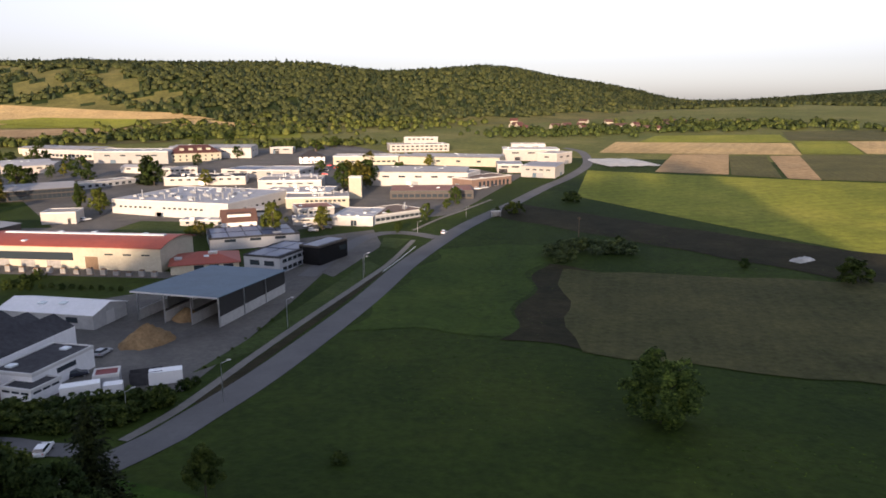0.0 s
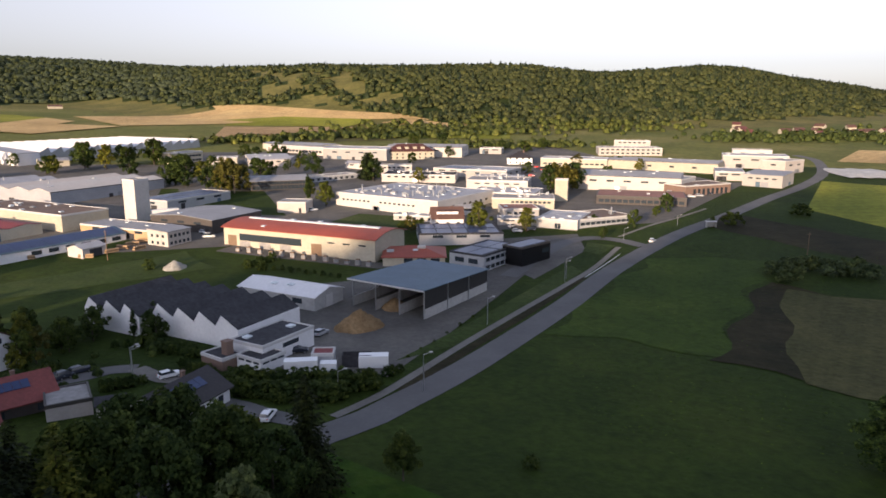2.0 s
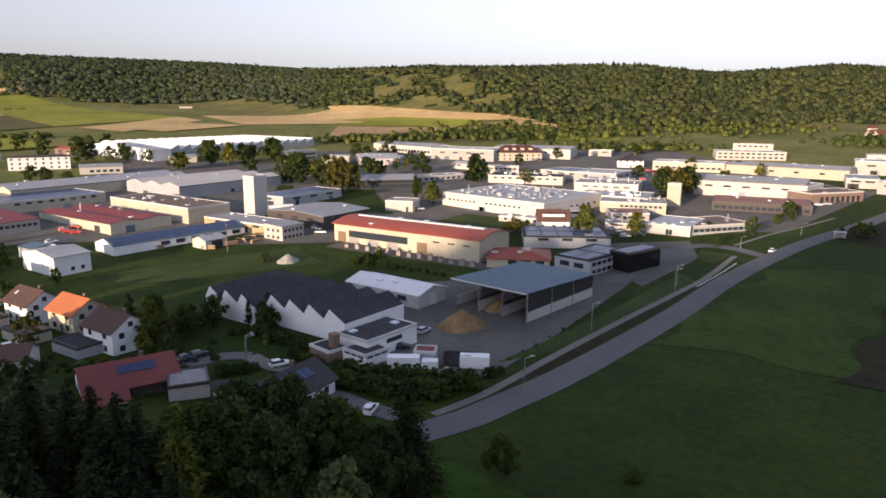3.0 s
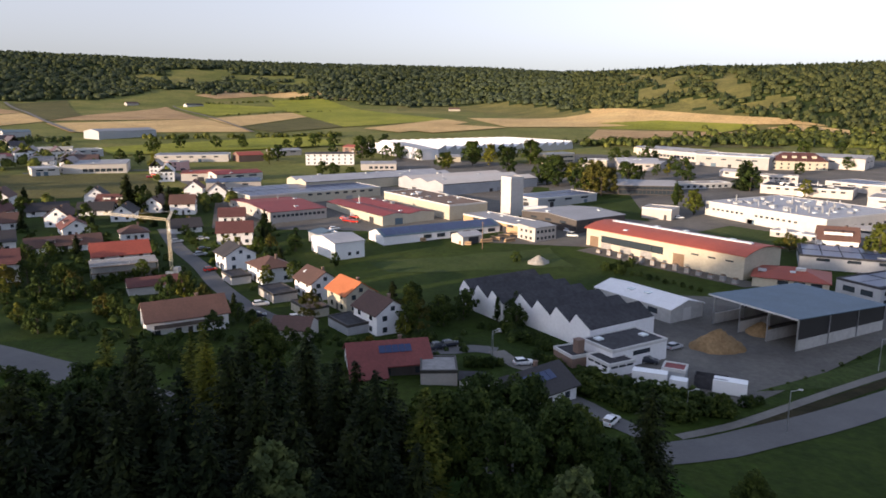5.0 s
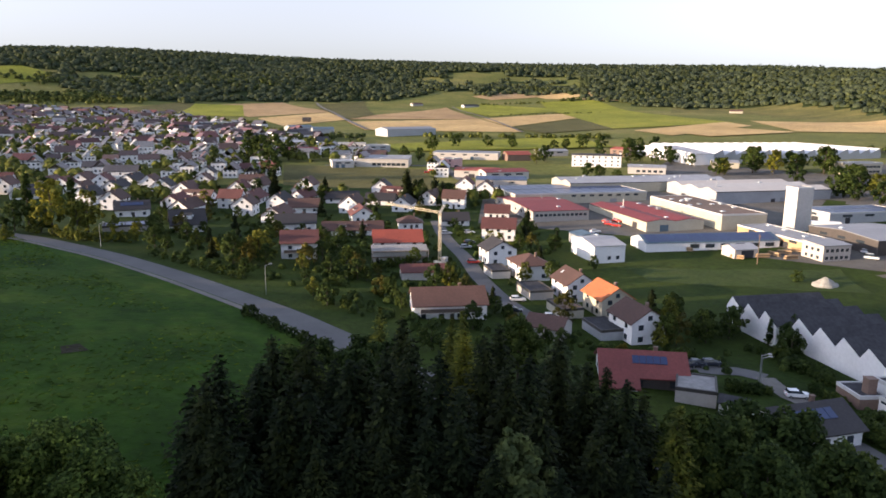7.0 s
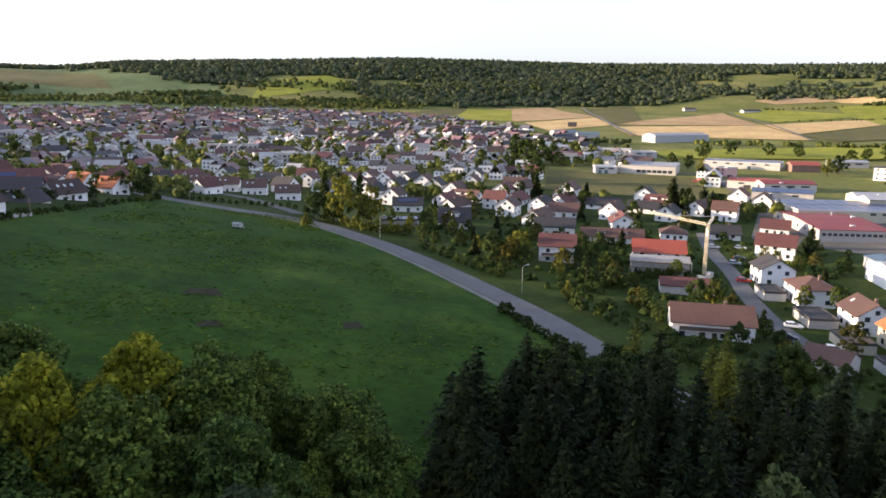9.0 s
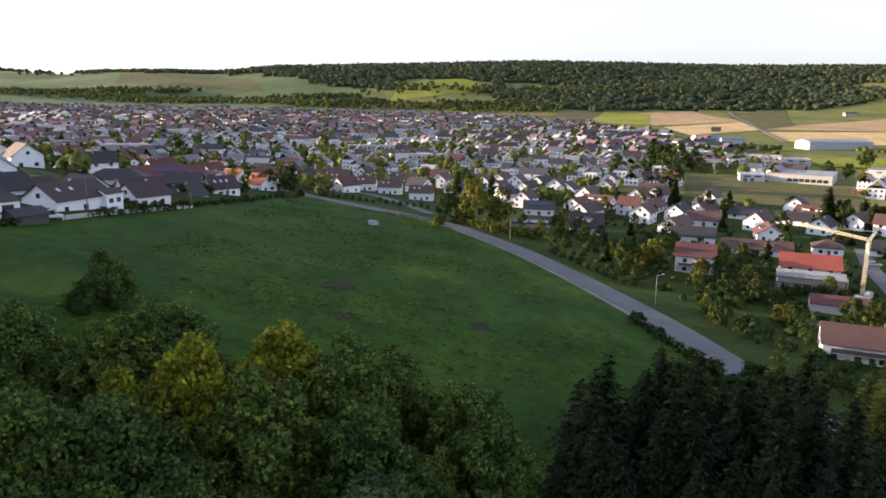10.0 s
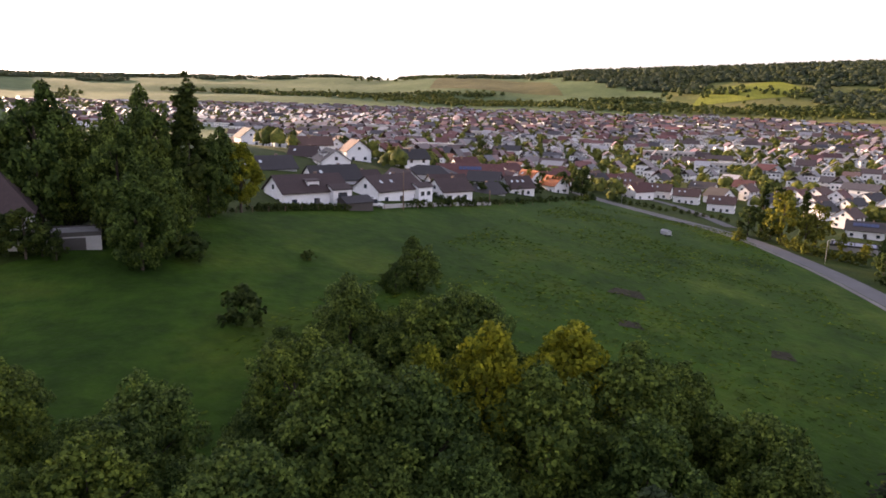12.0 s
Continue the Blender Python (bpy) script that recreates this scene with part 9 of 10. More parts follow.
tree("bush0", -107.2, -114.8, 0.62, sx=1.1, sink=0.3)
tree("bush0", -109.3, -114.1, 0.62, sx=1.1, sink=0.3)
tree("bush0", -111.4, -113.5, 0.62, sx=1.1, sink=0.3)
tree("bush0", -113.5, -112.9, 0.62, sx=1.1, sink=0.3)
tree("bush0", -115.6, -112.3, 0.62, sx=1.1, sink=0.3)
tree("bush0", -117.7, -111.7, 0.62, sx=1.1, sink=0.3)
tree("bush0", -119.8, -111.0, 0.62, sx=1.1, sink=0.3)
tree("bush0", -121.9, -110.4, 0.62, sx=1.1, sink=0.3)
tree("bush0", -124.0, -109.8, 0.62, sx=1.1, sink=0.3)


# ---- single things: how each kind is built ----
def cyl(r0, r1, z0, z1, sides=10):
    bm = bmesh.new()
    tube(bm, (0, 0, z0), (0, 0, z1), r0, r1, sides)
    return bm


def shared(key, make, mat):
    me = stored(key, make)
    if not me.materials:
        for mt in mat if isinstance(mat, (list, tuple)) else (mat,):
            me.materials.append(mt)
    return me


def storage_barn(x, y, L, W, turn, hf, hb):
    """Open-fronted barn: bays between concrete walls under a blue-grey roof that falls to the back."""
    ob = thing("barn", x, y, base_height(x, y, L, W, turn) + 0.3, turn, "open-fronted storage barn with blue-grey roof and black boarding", "barn")
    s = (hb - hf) / W
    top = lambda v: hf + s * (v + W / 2)
    part("roof", prism([(-W / 2 - 1.2, top(-W / 2 - 1.2)), (W / 2 + 0.6, top(W / 2 + 0.6)), (W / 2 + 0.6, top(W / 2 + 0.6) + 0.22), (-W / 2 - 1.2, top(-W / 2 - 1.2) + 0.22)], -L / 2 - 0.9, L / 2 + 0.5), SHEET_BLUE, ob)
    part("eaves_board", box(-L / 2 - 0.9, L / 2 + 0.5, -W / 2 - 1.26, -W / 2 - 1.202, top(-W / 2) - 0.15, top(-W / 2) + 0.25), TRIM, ob)
    n = 4
    for i in range(n):
        u = -L / 2 + 0.15 + (L - 0.3) * i / (n - 1)
        part("post", box(-0.13, 0.13, -0.13, 0.13, -1, hf - 0.05), METAL, ob, m=pose(u, -W / 2, 0))
        if i < n - 1:
            part("bay_wall", box(-0.15, 0.15, -W / 2 + 0.3, W / 2 - 0.4, -1, 2.5), CONCRETE, ob, m=pose(u, 0, 0))
        for k in (1, 2):
            v = -W / 2 + W * k / 3
            part("post", box(-0.11, 0.11, -0.11, 0.11, -1, top(v) - 0.02), METAL, ob, m=pose(u + 0.3, v, 0))
    part("back_wall", box(-L / 2, L / 2, W / 2 - 0.3, W / 2, -1, 2.6), CONCRETE, ob)
    part("back_boarding", box(-L / 2, L / 2, W / 2 - 0.25, W / 2 - 0.05, 2.602, top(W / 2) - 0.05), BLACKWALL, ob)
    part("side_wall", box(L / 2 - 0.3, L / 2, -W / 2 + 0.2, W / 2 - 0.302, -1, 2.4), CONCRETE, ob)
    part("side_boarding", prism([(-W / 2 + 0.2, 2.402), (W / 2 - 0.302, 2.402), (W / 2 - 0.302, top(W / 2) - 0.05), (-W / 2 + 0.2, top(-W / 2) - 0.05)], L / 2 - 0.25, L / 2 - 0.03), BLACKBOARD, ob)
    part("side_boarding", prism([(-W / 6, 2.502), (W / 2 - 0.302, 2.502), (W / 2 - 0.302, top(W / 2) - 0.05), (-W / 6, top(-W / 6) - 0.05)], -L / 2 + 0.03, -L / 2 + 0.2), BLACKBOARD, ob)
    for k in range(5):
        v = -W / 2 + 0.4 + (W - 1) * k / 4
        part("rafter", box(-L / 2 + 0.1, L / 2 - 0.1, -0.1, 0.1, -0.32, -0.02), WOOD, ob, m=pose(0, v, top(v)))
    return ob


def heap(x, y, r, h, mat, kind, label):
    rs = np.random.RandomState(int(r * 10 + h))
    n, m = 24, 9
    V = [(0.1, 0, h)]
    for j in range(1, m + 1):
        f = j / m
        for i in range(n):
            a = 6.2832 * i / n
            rr = r * f * (1 + 0.12 * math.sin(2 * a + r) + 0.05 * rs.normal())
            V.append((rr * math.cos(a), rr * math.sin(a), max(-0.4, h * (1 - f) ** 0.9 * (1 + 0.06 * rs.normal()) - 0.3 * (j == m))))
    F = [(0, 1 + i, 1 + (i + 1) % n, 0) for i in range(n)]
    bm = bmesh.new()
    vs = [bm.verts.new(v) for v in V]
    for i in range(n):
        bm.faces.new((vs[0], vs[1 + i], vs[1 + (i + 1) % n]))
    for j in range(m - 1):
        for i in range(n):
            a, b = 1 + j * n + i, 1 + j * n + (i + 1) % n
            bm.faces.new((vs[a], vs[a + n], vs[b + n], vs[b]))
    for f in bm.faces:
        f.smooth = True
    ob = part(kind.replace(" ", "_"), bm, mat, None, label, pose(x, y, ground(x, y) + 0.05))
    return tagged(ob, category="heap")


def container(x, y, L, W, H, turn, mat, label):
    ob = thing("container", x, y, ground(x, y) + 0.12, turn, label, "container", "containers on the yard")
    if mat is FELT_DARK:
        part("floor", box(-L / 2, L / 2, -W / 2, W / 2, 0, 0.15), mat, ob)
        for a in ((-L / 2, L / 2, -W / 2, -W / 2 + 0.08), (-L / 2, L / 2, W / 2 - 0.08, W / 2), (-L / 2, -L / 2 + 0.08, -W / 2 + 0.08, W / 2 - 0.08)):
            part("side", box(*a, 0.15, H), mat, ob)
    else:
        part("body", box(-L / 2, L / 2, -W / 2, W / 2, 0.0, H), mat, ob)
        for i in range(int(L / 0.6)):
            u = -L / 2 + 0.3 + i * 0.6
            part("rib", shared(("rib", W, H), lambda: box(-0.06, 0.06, -W / 2 - 0.04, W / 2 + 0.04, 0.1, H + 0.03), mat), None, ob, m=pose(u, 0, 0))
        for s in (-1, 1):
            part("door_leaf", shared(("leaf", W, H), lambda: box(-0.05, 0.05, -W / 4 + 0.03, W / 4 - 0.03, 0.12, H - 0.1), mat), None, ob, m=pose(-L / 2 - 0.052, s * W / 4, 0))
    return ob


def car(x, y, turn, paint, label):
    van = "van" in label
    ob = thing("car", x, y, ground(x, y) + 0.16, turn, label, "car", "parked cars")
    top, l = (1.95, 4.9) if van else (1.48, 4.3)
    bm = bmesh.new()
    side = [(-l / 2, 0.25), (l / 2, 0.25), (l / 2, 0.62), (l / 2 - 0.15, 0.78), (l * 0.24, 0.92), (-l / 2 + 0.1, 0.95), (-l / 2, 0.8)]
    lo = [bm.verts.new((p, -0.88, q)) for p, q in side]
    hi = [bm.verts.new((p, 0.88, q)) for p, q in side]
    bm.faces.new(lo), bm.faces.new(hi[::-1])
    for i in range(len(side)):
        bm.faces.new((lo[i], hi[i], hi[(i + 1) % len(side)], lo[(i + 1) % len(side)]))
    bmesh.ops.recalc_face_normals(bm, faces=bm.faces)
    bmesh.ops.bevel(bm, geom=[e for e in bm.edges], offset=0.07, segments=2, affect="EDGES")
    part("body", bm, paint, ob)
    for name, k, z1, mt in (("cabin", 0.0, top - 0.05, GLASS), ("roof", 0.06, top, paint)):
        bm = bmesh.new()
        z0 = 0.88 if name == "cabin" else top - 0.06
        a0, a1 = (-l / 2 + 0.15, l * 0.26) if name == "cabin" else (-l / 2 + 0.45, l * 0.02 + (0.5 if van else 0))
        b0, b1 = (-l / 2 + 0.4, l * 0.05 + (0.5 if van else 0)) if name == "cabin" else (-l / 2 + 0.5, l * 0.0 + (0.5 if van else 0))
        wv, wt = (0.8, 0.66) if name == "cabin" else (0.68, 0.64)
        v = [bm.verts.new(c) for c in ((a0, -wv, z0), (a1, -wv, z0), (a1, wv, z0), (a0, wv, z0), (b0, -wt, z1), (b1, -wt, z1), (b1, wt, z1), (b0, wt, z1))]
        for q in ((0, 3, 2, 1), (4, 5, 6, 7), (0, 1, 5, 4), (1, 2, 6, 5), (2, 3, 7, 6), (3, 0, 4, 7)):
            bm.faces.new([v[i] for i in q])
        part(name, bm, mt, ob)
    for u in (-l * 0.31, l * 0.32):
        for s in (-1, 1):
            w = part("wheel", shared(("tyre",), lambda: cyl(0.32, 0.32, -0.11, 0.11, 14), RUBBER), None, ob, m=pose(u, s * 0.82, 0.16, 90, 0, 0))
            part("rim", shared(("rim",), lambda: cyl(0.2, 0.2, -0.12, 0.12, 10), METAL), None, w)
    for s in (-1, 1):
        part("headlight", shared(("headlight",), lambda: box(-0.05, 0.05, -0.18, 0.18, -0.07, 0.07), SKYLIGHT), None, ob, m=pose(l / 2 - 0.02, s * 0.6, 0.62))
        part("tail_light", shared(("tail",), lambda: box(-0.04, 0.04, -0.12, 0.12, -0.1, 0.1), PAINT_RED), None, ob, m=pose(-l / 2 + 0.01, s * 0.68, 0.75))
    return ob


def truck(x, y, turn, label):
    ob = thing("lorry", x, y, ground(x, y) + 0.2, turn, label, "lorry")
    part("trailer", box(-6.5, 5.5, -1.25, 1.25, 1.1, 3.9), PAINT_WHITE, ob)
    part("side_sheet", box(-6.3, 5.3, -1.27, -1.252, 1.2, 2.4), GREENWALL, ob, "green side sheet")
    part("cab", box(-9.0, -6.9, -1.2, 1.2, 0.5, 3.3), FELT_DARK, ob, "black driver's cab")
    part("windscreen", box(-9.03, -9.002, -1.05, 1.05, 1.7, 2.9), GLASS, ob)
    part("chassis", box(-8.8, 5.4, -0.5, 0.5, 0.6, 1.098), RUBBER, ob)
    for u in (-8.2, -5.6, 2.4, 3.6, 4.8):
        for s in (-1, 1):
            part("wheel", shared(("lorry_tyre",), lambda: cyl(0.5, 0.5, -0.15, 0.15, 14), RUBBER), None, ob, m=pose(u, s * 1.05, 0.3, 90, 0, 0))
    return ob


def street_lamp(x, y, h, turn):
    ob = thing("street_lamp", x, y, ground(x, y), turn, "grey steel street lamp with curved arm", "street lamp", "street lamps")
    part("pole", cyl(0.09, 0.055, -0.5, h - 0.3), METAL, ob)
    bm = bmesh.new()
    last = Vector((0, 0, h - 0.35))
    for i in range(1, 6):
        a = i / 5 * 1.3
        nxt = Vector((1.2 * math.sin(a), 0, h - 0.35 + 0.45 * (1 - math.cos(a)) + 0.25 * math.sin(a)))
        tube(bm, last, nxt, 0.045, 0.045, 6)
        last = nxt
    part("arm", bm, METAL, ob)
    part("lantern", box(last.x - 0.1, last.x + 0.6, -0.14, 0.14, last.z - 0.12, last.z + 0.04), TRIM, ob)
    return ob


def wood_pole(x, y, h):
    ob = thing("utility_pole", x, y, ground(x, y), 0, "weathered wooden utility pole on the grass", "pole", "utility poles")
    part("pole", cyl(0.16, 0.11, -0.6, h), WOOD, ob)
    part("crossarm", box(-0.7, 0.7, -0.06, 0.06, h - 0.7, h - 0.58), WOOD, ob)
    return ob


def lattice(bm, p, q, w, bays, r):
    """A square lattice beam from p to q."""
    p, q = Vector(p), Vector(q)
    turn = (q - p).to_track_quat("Z", "Y")
    cor = [turn @ Vector((a * w / 2, b * w / 2, 0)) for a, b in ((-1, -1), (1, -1), (1, 1), (-1, 1))]
    for c in cor:
        tube(bm, p + c, q + c, r, r, 5)
    for i in range(bays):
        a, b = p.lerp(q, i / bays), p.lerp(q, (i + 1) / bays)
        for k in range(4):
            tube(bm, a + cor[k], b + cor[(k + 1) % 4], r * 0.7, r * 0.7, 4)


def tower_crane(x, y, h, reach, turn):
    ob = thing("tower_crane", x, y, ground(x, y), turn, "pale yellow self-erecting tower crane on the building site", "crane")
    bm = bmesh.new()
    lattice(bm, (0, 0, 1.6), (0, 0, h), 0.75, 14, 0.055)
    part("mast", bm, CRANE_YELLOW, ob)
    bm = bmesh.new()
    lattice(bm, (0.6, 0, h + 0.2), (reach, 0, h + 1.6), 0.6, 20, 0.05)
    part("jib", bm, CRANE_YELLOW, ob)
    bm = bmesh.new()
    lattice(bm, (0, 0, h), (-1.6, 0, h + 2.8), 0.5, 3, 0.09)
    tube(bm, (-1.6, 0, h + 2.8), (reach * 0.6, 0, h + 1.6), 0.05, 0.05, 5)
    part("jib_stay", bm, METAL, ob)
    part("counter_ballast", box(-2.6, -1.0, -1.0, 1.0, 0.9, 2.8), CONCRETE, ob)
    part("base_frame", box(-2.6, 2.6, -1.6, 1.6, 0.5, 0.9), CRANE_YELLOW, ob)
    for a, b in ((-2.4, -1.6), (2.4, -1.6), (2.4, 1.6), (-2.4, 1.6)):
        part("outrigger", box(a - 0.2, a + 0.2, b - 0.2, b + 0.2, -0.4, 0.5), METAL, ob)
    return ob


def scaffold(x, y, L, h, turn):
    ob = thing("scaffolding", x, y, ground(x, y), turn, "steel scaffolding with plank decks before the building site", "scaffolding")
    n = int(L / 2.5)
    for i in range(n + 1):
        for v in (-0.5, 0.5):
            part("standard", shared(("standard", h), lambda: cyl(0.05, 0.05, -0.5, h + 0.8, 6), METAL), None, ob, m=pose(-L / 2 + L * i / n, v, 0))
    for z in (2.0, h):
        part("deck", box(-L / 2, L / 2, -0.48, 0.48, z, z + 0.08), WOOD, ob)
        for q in (0.55, 1.05):
            part("guard_rail", box(-L / 2, L / 2, -0.58, -0.53, z + q, z + q + 0.06), METAL, ob)
    part("lean_roof", prism([(0.6, h - 0.4), (6.0, h + 1.0), (6.0, h + 1.15), (0.6, h - 0.25)], -L / 2, L / 2), FELT_GREY, ob, "unfinished pale roof deck")
    part("ground_floor_wall", box(-L / 2 + 0.5, L / 2 - 0.5, 0.9, 5.6, -1, h - 0.45), CONCRETE, ob)
    return ob


def cattle_trailer(x, y, turn):
    ob = thing("cattle_trough_trailer", x, y, ground(x, y), turn, "small grey water trailer with pitched lid on the pasture", "trailer")
    part("tank", box(-1.6, 1.6, -0.9, 0.9, 0.6, 1.7), GREYWALL, ob)
    part("lid", prism([(-1.1, 1.702), (1.1, 1.702), (0, 2.2)], -1.8, 1.8), SHEET_GREY, ob)
    for u in (-1, 1):
        for s in (-1, 1):
            part("wheel", shared(("trailer_tyre",), lambda: cyl(0.35, 0.35, -0.1, 0.1, 12), RUBBER), None, ob, m=pose(u, s * 0.95, 0.35, 90, 0, 0))
    part("drawbar", box(1.6, 3.0, -0.06, 0.06, 0.55, 0.65), METAL, ob)
    return ob


def bus_shelter(x, y, turn):
    ob = thing("bus_shelter", x, y, ground(x, y), turn, "small pale bus shelter beside the road", "shelter")
    part("back_wall", box(-2, 2, 0.7, 0.85, -0.3, 2.5), CONCRETE, ob)
    for s in (-2, 1.88):
        part("side_wall", box(s, s + 0.12, -0.8, 0.698, -0.3, 2.5), CONCRETE, ob)
    part("roof", box(-2.3, 2.3, -1.1, 1.1, 2.502, 2.68), TRIM, ob)
    part("bench", box(-1.7, 1.7, 0.25, 0.65, 0.4, 0.48), WOOD, ob)
    return ob


def silage_clamp(x, y, L, W, H, turn):
    n, m = 36, 12
    rs = np.random.RandomState(int(L))
    V, F = [], []
    for j in range(m + 1):
        for i in range(n + 1):
            u, v = i / n * 2 - 1, j / m * 2 - 1
            z = H * (1 - v ** 4) * (1 - u ** 8) * (1 + 0.12 * math.sin(9 * u + 2 * v) + 0.05 * rs.normal())
            V.append((u * L / 2, v * W / 2 * (1 + 0.06 * math.sin(11 * u)), z - 0.3))
    F = [(j * (n + 1) + i, j * (n + 1) + i + 1, (j + 1) * (n + 1) + i + 1, (j + 1) * (n + 1) + i) for j in range(m) for i in range(n)]
    me = mesh_np("silage_clamp", V, F)
    me.materials.append(SILAGE)
    for f in me.polygons:
        f.use_smooth = True
    ob = part("silage_clamp", me, None, None, "long silage heap under rumpled white plastic sheet", pose(x, y, ground(x, y) + 0.1, 0, 0, turn))
    return tagged(ob, category="heap")


def pallet_stack(x, y, h, turn):
    ob = thing("pallet_stack", x, y, ground(x, y) + 0.1, turn, "pallet of wrapped stone blocks before the hall", "pallet", "pallets along the production hall")
    part("pallet", box(-0.9, 0.9, -0.6, 0.6, 0, 0.15), WOOD, ob)
    part("load", shared(("load", h), lambda: box(-0.85, 0.85, -0.55, 0.55, 0.152, 0.15 + h), FELT_GREY), None, ob)
    part("load_top", shared(("loadtop", h), lambda: box(-0.6, 0.7, -0.5, 0.5, 0.152 + h, 0.5 + h), WOOD), None, ob)
    return ob


def timber_stack(x, y, turn):
    ob = thing("timber_stack", x, y, ground(x, y) + 0.05, turn, "stack of sawn timber on the joiner's yard", "timber", "timber stacks on the yard")
    for k in range(3):
        part("board_layer", box(-2.5 + 0.1 * k, 2.5, -0.6, 0.6 - 0.1 * k, 0.1 + 0.45 * k, 0.5 + 0.45 * k), WOOD if k % 2 else PLANK, ob)
    return ob


def fence_post(x, y):
    ob = part("fence_post", shared(("fence_post",), lambda: cyl(0.07, 0.06, -0.4, 1.25, 7), WOOD), None, None, "weathered wooden fence post by the pasture", pose(x, y, ground(x, y)))
    return tagged(ob, category="fence post", group="posts of the pasture fence")


BLACKBOARD = seamed("black_boarding", (0.018, 0.017, 0.018), 0.65, 0.25, 1)


# ---- single things ----
storage_barn(-61.3, 181.8, 23.4, 33.3, -15.2, 7.4, 6.2)
heap(-67.8, 151.9, 6.0, 4.5, SAND, "sandhill", "tall heap of yellow sand on the yard")
heap(-65.5, 170.7, 4.2, 2.8, SAND, "sawdust heap", "orange woodchip heap inside the open barn")
heap(-149.3, 188.7, 4.2, 2.6, RUBBLE, "rubble heap", "grey rubble heap on the rough meadow")
container(-53.8, 127.4, 6.0, 2.5, 2.5, 20, PAINT_WHITE, "white steel freight container on the yard")
container(-57.3, 126.7, 6.0, 2.4, 2.6, 20, FELT_DARK, "open black steel roll-off container")
container(-66.3, 119.5, 6.5, 2.4, 2.7, 25, PAINT_WHITE, "white box trailer beside the annex")
container(-61.3, 121.6, 3.2, 2.2, 2.0, 20, PAINT_WHITE, "white storage box on the yard")

building("kiosk with maroon roof beside the yard", "kiosk", -64.5, 125.9, 4.5, 4.0, 20, 2.9, name="kiosk", wall=GREYWALL, top=SHEET_MAROON, group="sheds on the yard")
car(-60.5, 96.9, 100, PAINT_WHITE, "white parked hatchback car")
car(-164.8, 90.2, 75, PAINT_WHITE, "white car parked before a house")
car(-147.4, 90.5, 70, PAINT_WHITE, "white car parked by the street")
car(-210.9, 98.1, 80, PAINT_RED, "red car parked by the street")
car(-108.7, 101.7, 60, PAINT_DARK, "dark car parked beside the house")
car(-108.0, 105.5, 70, PAINT_DARK, "dark blue car parked beside the house")
car(-135.3, -110.6, 120, PAINT_WHITE, "white van parked by the hedge")
car(-254.0, 183.4, 40, PAINT_RED, "red car on the factory yard")
car(-250.1, 184.3, 40, PAINT_RED, "dark red car on the factory yard")
car(-237.6, 164.0, 40, PAINT_WHITE, "white car on the factory yard")
car(0.5, 277.1, 75, PAINT_WHITE, "white car at the road junction")
car(-122.8, 369.8, 10, PAINT_WHITE, "white van on the yard")
car(-155.2, 83.9, 60, PAINT_DARK, "dark car parked by the street")
car(-166.8, 232.4, 30, PAINT_WHITE, "white van beside the dark hall")
car(-53.2, 281.2, 20, PAINT_SILVER, "silver car on the car park")
car(-48.4, 286.6, 20, PAINT_DARK, "dark car on the car park")
car(-32.3, 424.2, 10, PAINT_RED, "red car by the hall")
car(-76.8, 454.2, 0, PAINT_RED, "red car by the hall")
car(-104.4, 492.0, 0, PAINT_RED, "red car by the hall")
car(-73.9, 143.5, 80, PAINT_SILVER, "silver pickup on the yard")
car(-72.9, 130.4, 30, PAINT_DARK, "dark car beside the annex")
car(-259.9, 108.4, 80, PAINT_SILVER, "silver car in a driveway")
car(-258.7, 118.0, 80, PAINT_WHITE, "white car in a driveway")
car(-463.6, 186.7, 80, PAINT_WHITE, "white car on the street")
car(-475.4, 197.7, 80, PAINT_DARK, "dark car on the street")
car(-448.4, 172.1, 80, PAINT_RED, "red digger-coloured car on the plot")
car(-259.0, 185.7, 20, PAINT_RED, "red car parked on the asphalt yard")
car(-258.6, 190.9, 25, PAINT_RED, "red car parked on the asphalt yard")
car(-242.8, 168.7, 80, PAINT_WHITE, "white car parked on the asphalt yard")
car(-234.1, 105.5, 80, PAINT_SILVER, "silver car parked on the asphalt yard")
car(-241.4, 110.2, 80, PAINT_DARK, "dark blue car parked on the asphalt yard")
car(-173.7, 239.3, 40, PAINT_WHITE, "white car parked on the asphalt yard")
car(-169.1, 293.1, 60, PAINT_DARK, "dark blue car parked on the asphalt yard")
car(-164.9, 295.0, 60, PAINT_SILVER, "silver car parked on the asphalt yard")
car(-161.4, 299.9, 60, PAINT_DARK, "dark blue car parked on the asphalt yard")
car(-155.4, 299.2, 60, PAINT_WHITE, "white car parked on the asphalt yard")
car(-80.9, 500.8, 10, PAINT_RED, "red car parked on the asphalt yard")
car(-73.9, 486.6, 10, PAINT_RED, "red car parked on the asphalt yard")
car(-79.6, 475.0, 10, PAINT_DARK, "dark blue car parked on the asphalt yard")
car(-68.2, 479.2, 10, PAINT_SILVER, "silver car parked on the asphalt yard")
car(-57.4, 290.5, 70, PAINT_WHITE, "white car parked on the asphalt yard")
car(-124.9, 265.8, 70, PAINT_SILVER, "silver car parked on the asphalt yard")
car(-108.7, 102.4, 85, PAINT_DARK, "dark blue car parked on the asphalt yard")
car(-108.7, 99.4, 85, PAINT_DARK, "dark blue car parked on the asphalt yard")
car(-89.4, 108.8, 60, PAINT_WHITE, "white car parked on the asphalt yard")
car(-7.7, 607.2, 10, PAINT_WHITE, "white car parked on the asphalt yard")
car(19.5, 392.6, 15, PAINT_WHITE, "white car parked on the asphalt yard")
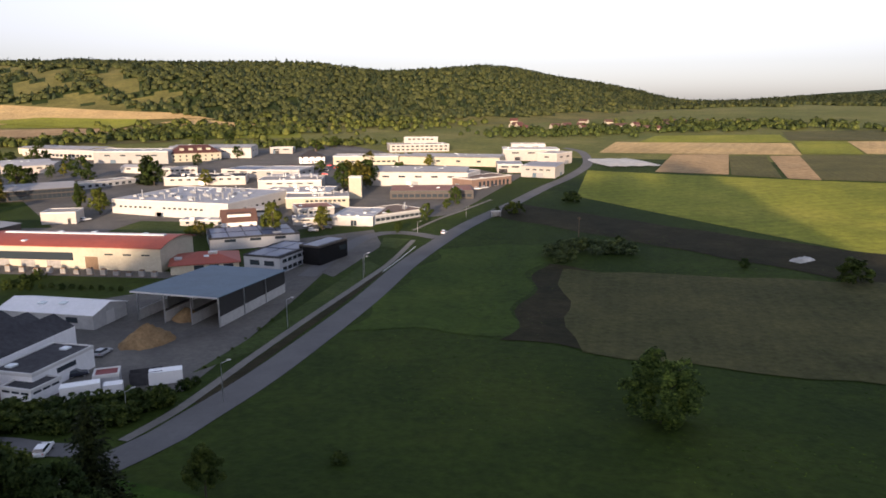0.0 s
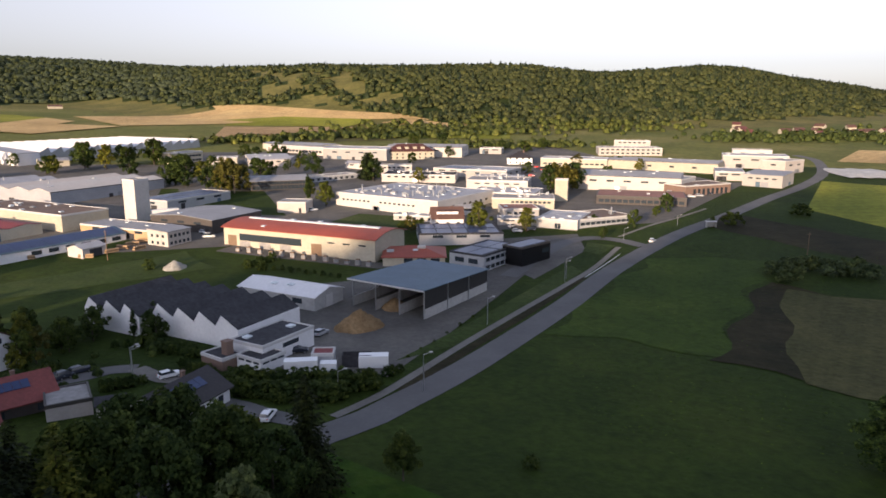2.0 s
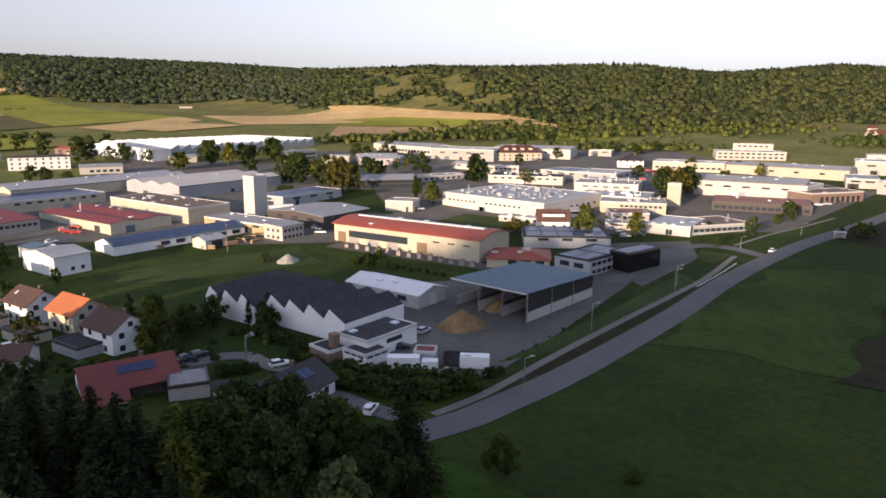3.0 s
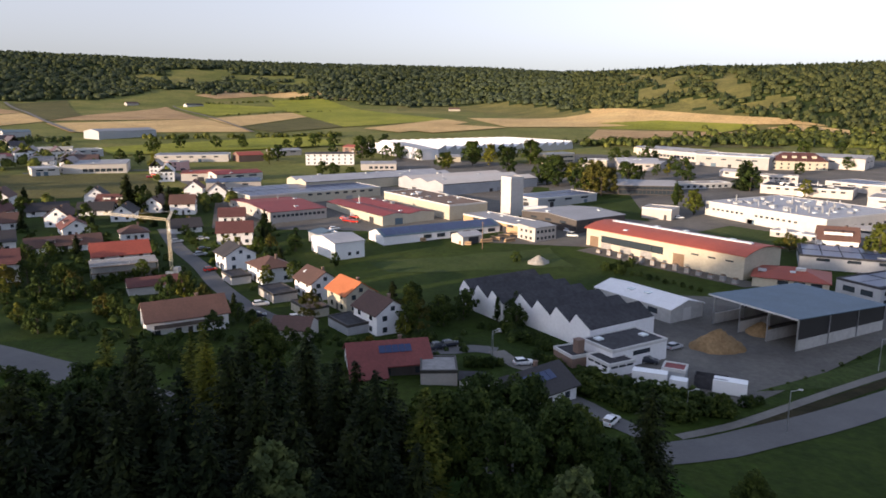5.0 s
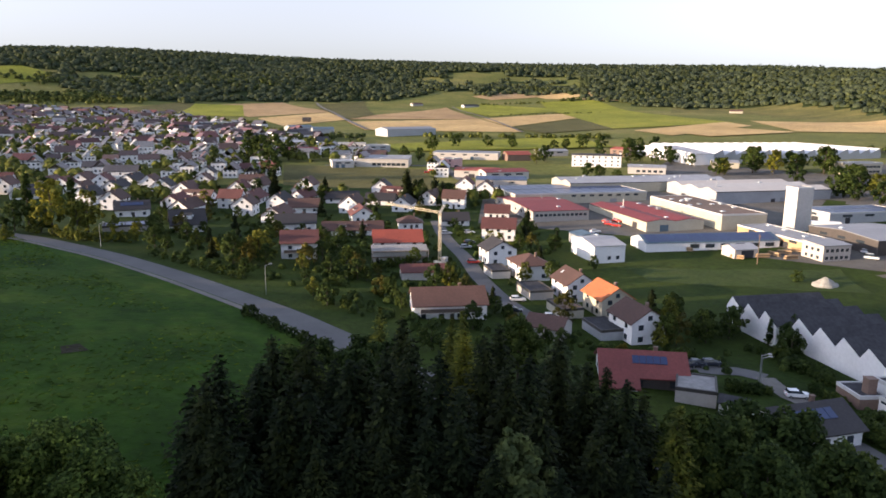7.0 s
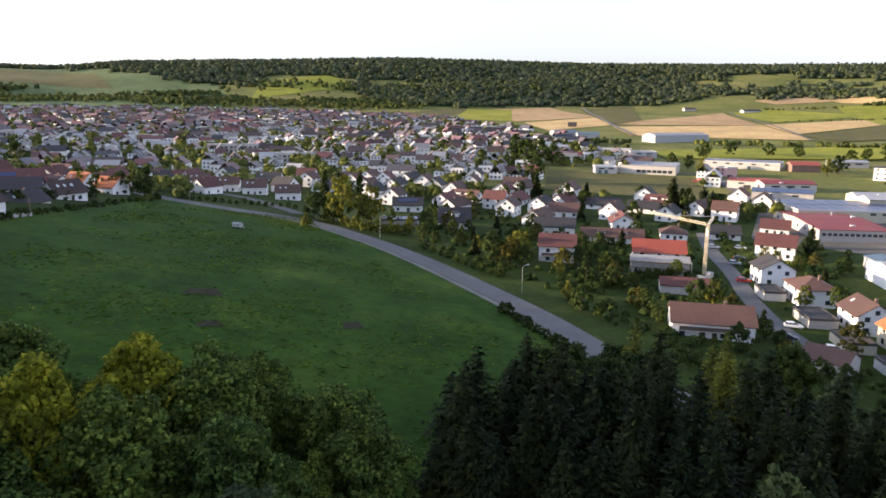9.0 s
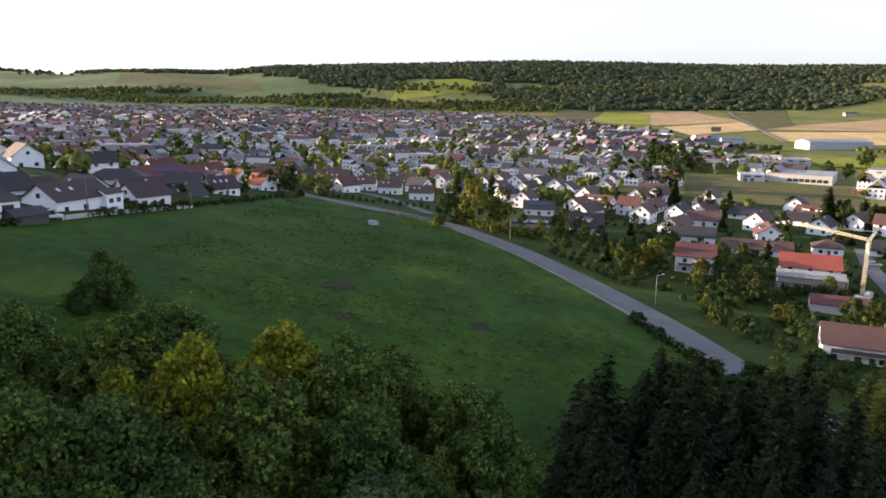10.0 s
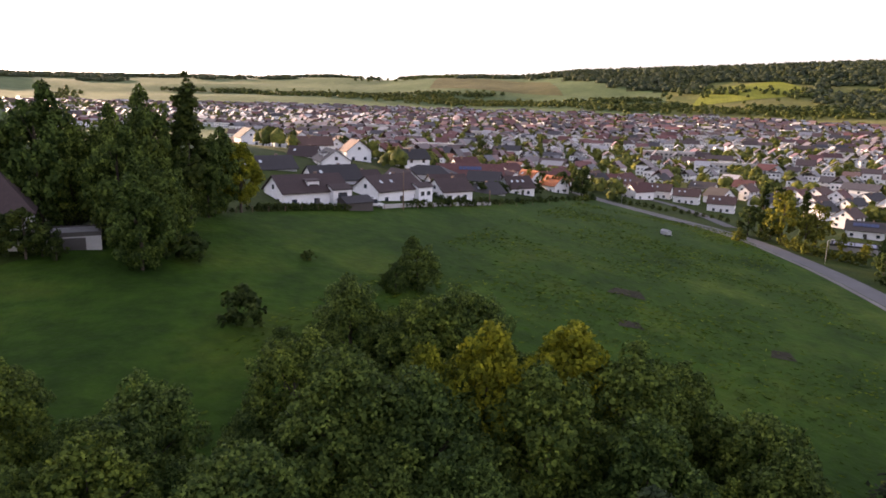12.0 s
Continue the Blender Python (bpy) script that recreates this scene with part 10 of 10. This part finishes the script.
car(23.9, 396.7, 15, PAINT_SILVER, "silver car parked on the asphalt yard")
car(29.0, 405.1, 15, PAINT_DARK, "dark blue car parked on the asphalt yard")
car(-471.3, 204.3, 30, PAINT_DARK, "dark blue car parked on the asphalt yard")
car(-460.7, 191.5, 30, PAINT_WHITE, "white car parked on the asphalt yard")
car(-458.0, 178.5, 30, PAINT_RED, "red car parked on the asphalt yard")
truck(-208.5, 260.3, 52, "parked lorry with white and green trailer")
street_lamp(-53.6, 109.8, 5.3, 26)
street_lamp(-38.0, 162.8, 7.4, 13)
street_lamp(-25.0, 215.5, 6.8, 7)
street_lamp(-97.1, 107.4, 6.2, 42)
street_lamp(-96.4, 106.9, 6.0, 42)
street_lamp(-181.9, 24.9, 8.0, 82)
street_lamp(-251.8, -18.1, 8.0, 94)
street_lamp(-24.9, 211.1, 6.7, 7)
street_lamp(10.6, 314.3, 4.5, 358)
street_lamp(-39.6, 117.2, 7.7, 19)
street_lamp(-10.3, 278.5, 4.8, 2)
street_lamp(-301.6, -103.4, 4.5, 109)
wood_pole(53.4, 269.6, 8.1)
wood_pole(-141.7, -106.1, 9.9)
wood_pole(-188.7, -107.4, 4.3)
wood_pole(-177.3, 190.1, 10.5)
tower_crane(-212.7, 86.3, 17.5, 21, 220)
scaffold(-218.1, 74.2, 19, 4.0, 76)
cattle_trailer(-230.1, -63.6, 60)
bus_shelter(24.1, 312.7, 20)
silage_clamp(131.0, 522.0, 40, 66, 1.2, 8)
silage_clamp(120.9, 228.6, 9, 5, 1.2, 30)
pallet_stack(-143.1, 216.2, 1.0, -7)
pallet_stack(-138.3, 215.8, 1.7, -7)
pallet_stack(-133.6, 215.3, 1.4, -7)
pallet_stack(-128.9, 214.9, 1.1, -7)
pallet_stack(-124.3, 214.4, 1.8, -7)
pallet_stack(-119.8, 214.0, 1.5, -7)
pallet_stack(-115.4, 213.6, 1.2, -7)
pallet_stack(-111.0, 213.1, 1.9, -7)
pallet_stack(-106.6, 212.7, 1.6, -7)
pallet_stack(-102.4, 212.2, 1.3, -7)
pallet_stack(-98.2, 211.8, 1.0, -7)
pallet_stack(-94.0, 211.3, 1.7, -7)
pallet_stack(-89.9, 210.9, 1.4, -7)
timber_stack(-184.4, 205.5, 0)
timber_stack(-185.2, 211.2, 41)
timber_stack(-178.3, 206.8, 82)
timber_stack(-185.2, 218.1, 33)
timber_stack(-184.0, 199.5, 74)
timber_stack(-186.3, 190.0, 25)
timber_stack(-202.5, 187.2, 66)
timber_stack(-202.9, 181.6, 17)
fence_post(-87.4, -119.8)
fence_post(-90.5, -118.7)
fence_post(-93.7, -117.6)
fence_post(-97.1, -116.5)
fence_post(-100.6, -115.5)
fence_post(-104.3, -114.5)
fence_post(-108.2, -113.5)
fence_post(-112.2, -112.5)
fence_post(-116.5, -111.5)
fence_post(-121.0, -110.6)
fence_post(-125.8, -109.6)
fence_post(-130.9, -108.7)
fence_post(-136.3, -107.9)
fence_post(-142.1, -107.1)
fence_post(-148.3, -106.3)
fence_post(-154.9, -105.6)
fence_post(-162.2, -104.9)
fence_post(-170.0, -104.3)
fence_post(-178.8, -103.9)
fence_post(-188.9, -103.8)
fence_post(-200.1, -103.8)
fence_post(-212.7, -104.0)
fence_post(-226.9, -104.4)
fence_post(-243.0, -105.0)
fence_post(-261.0, -105.6)
fence_post(-280.6, -106.1)
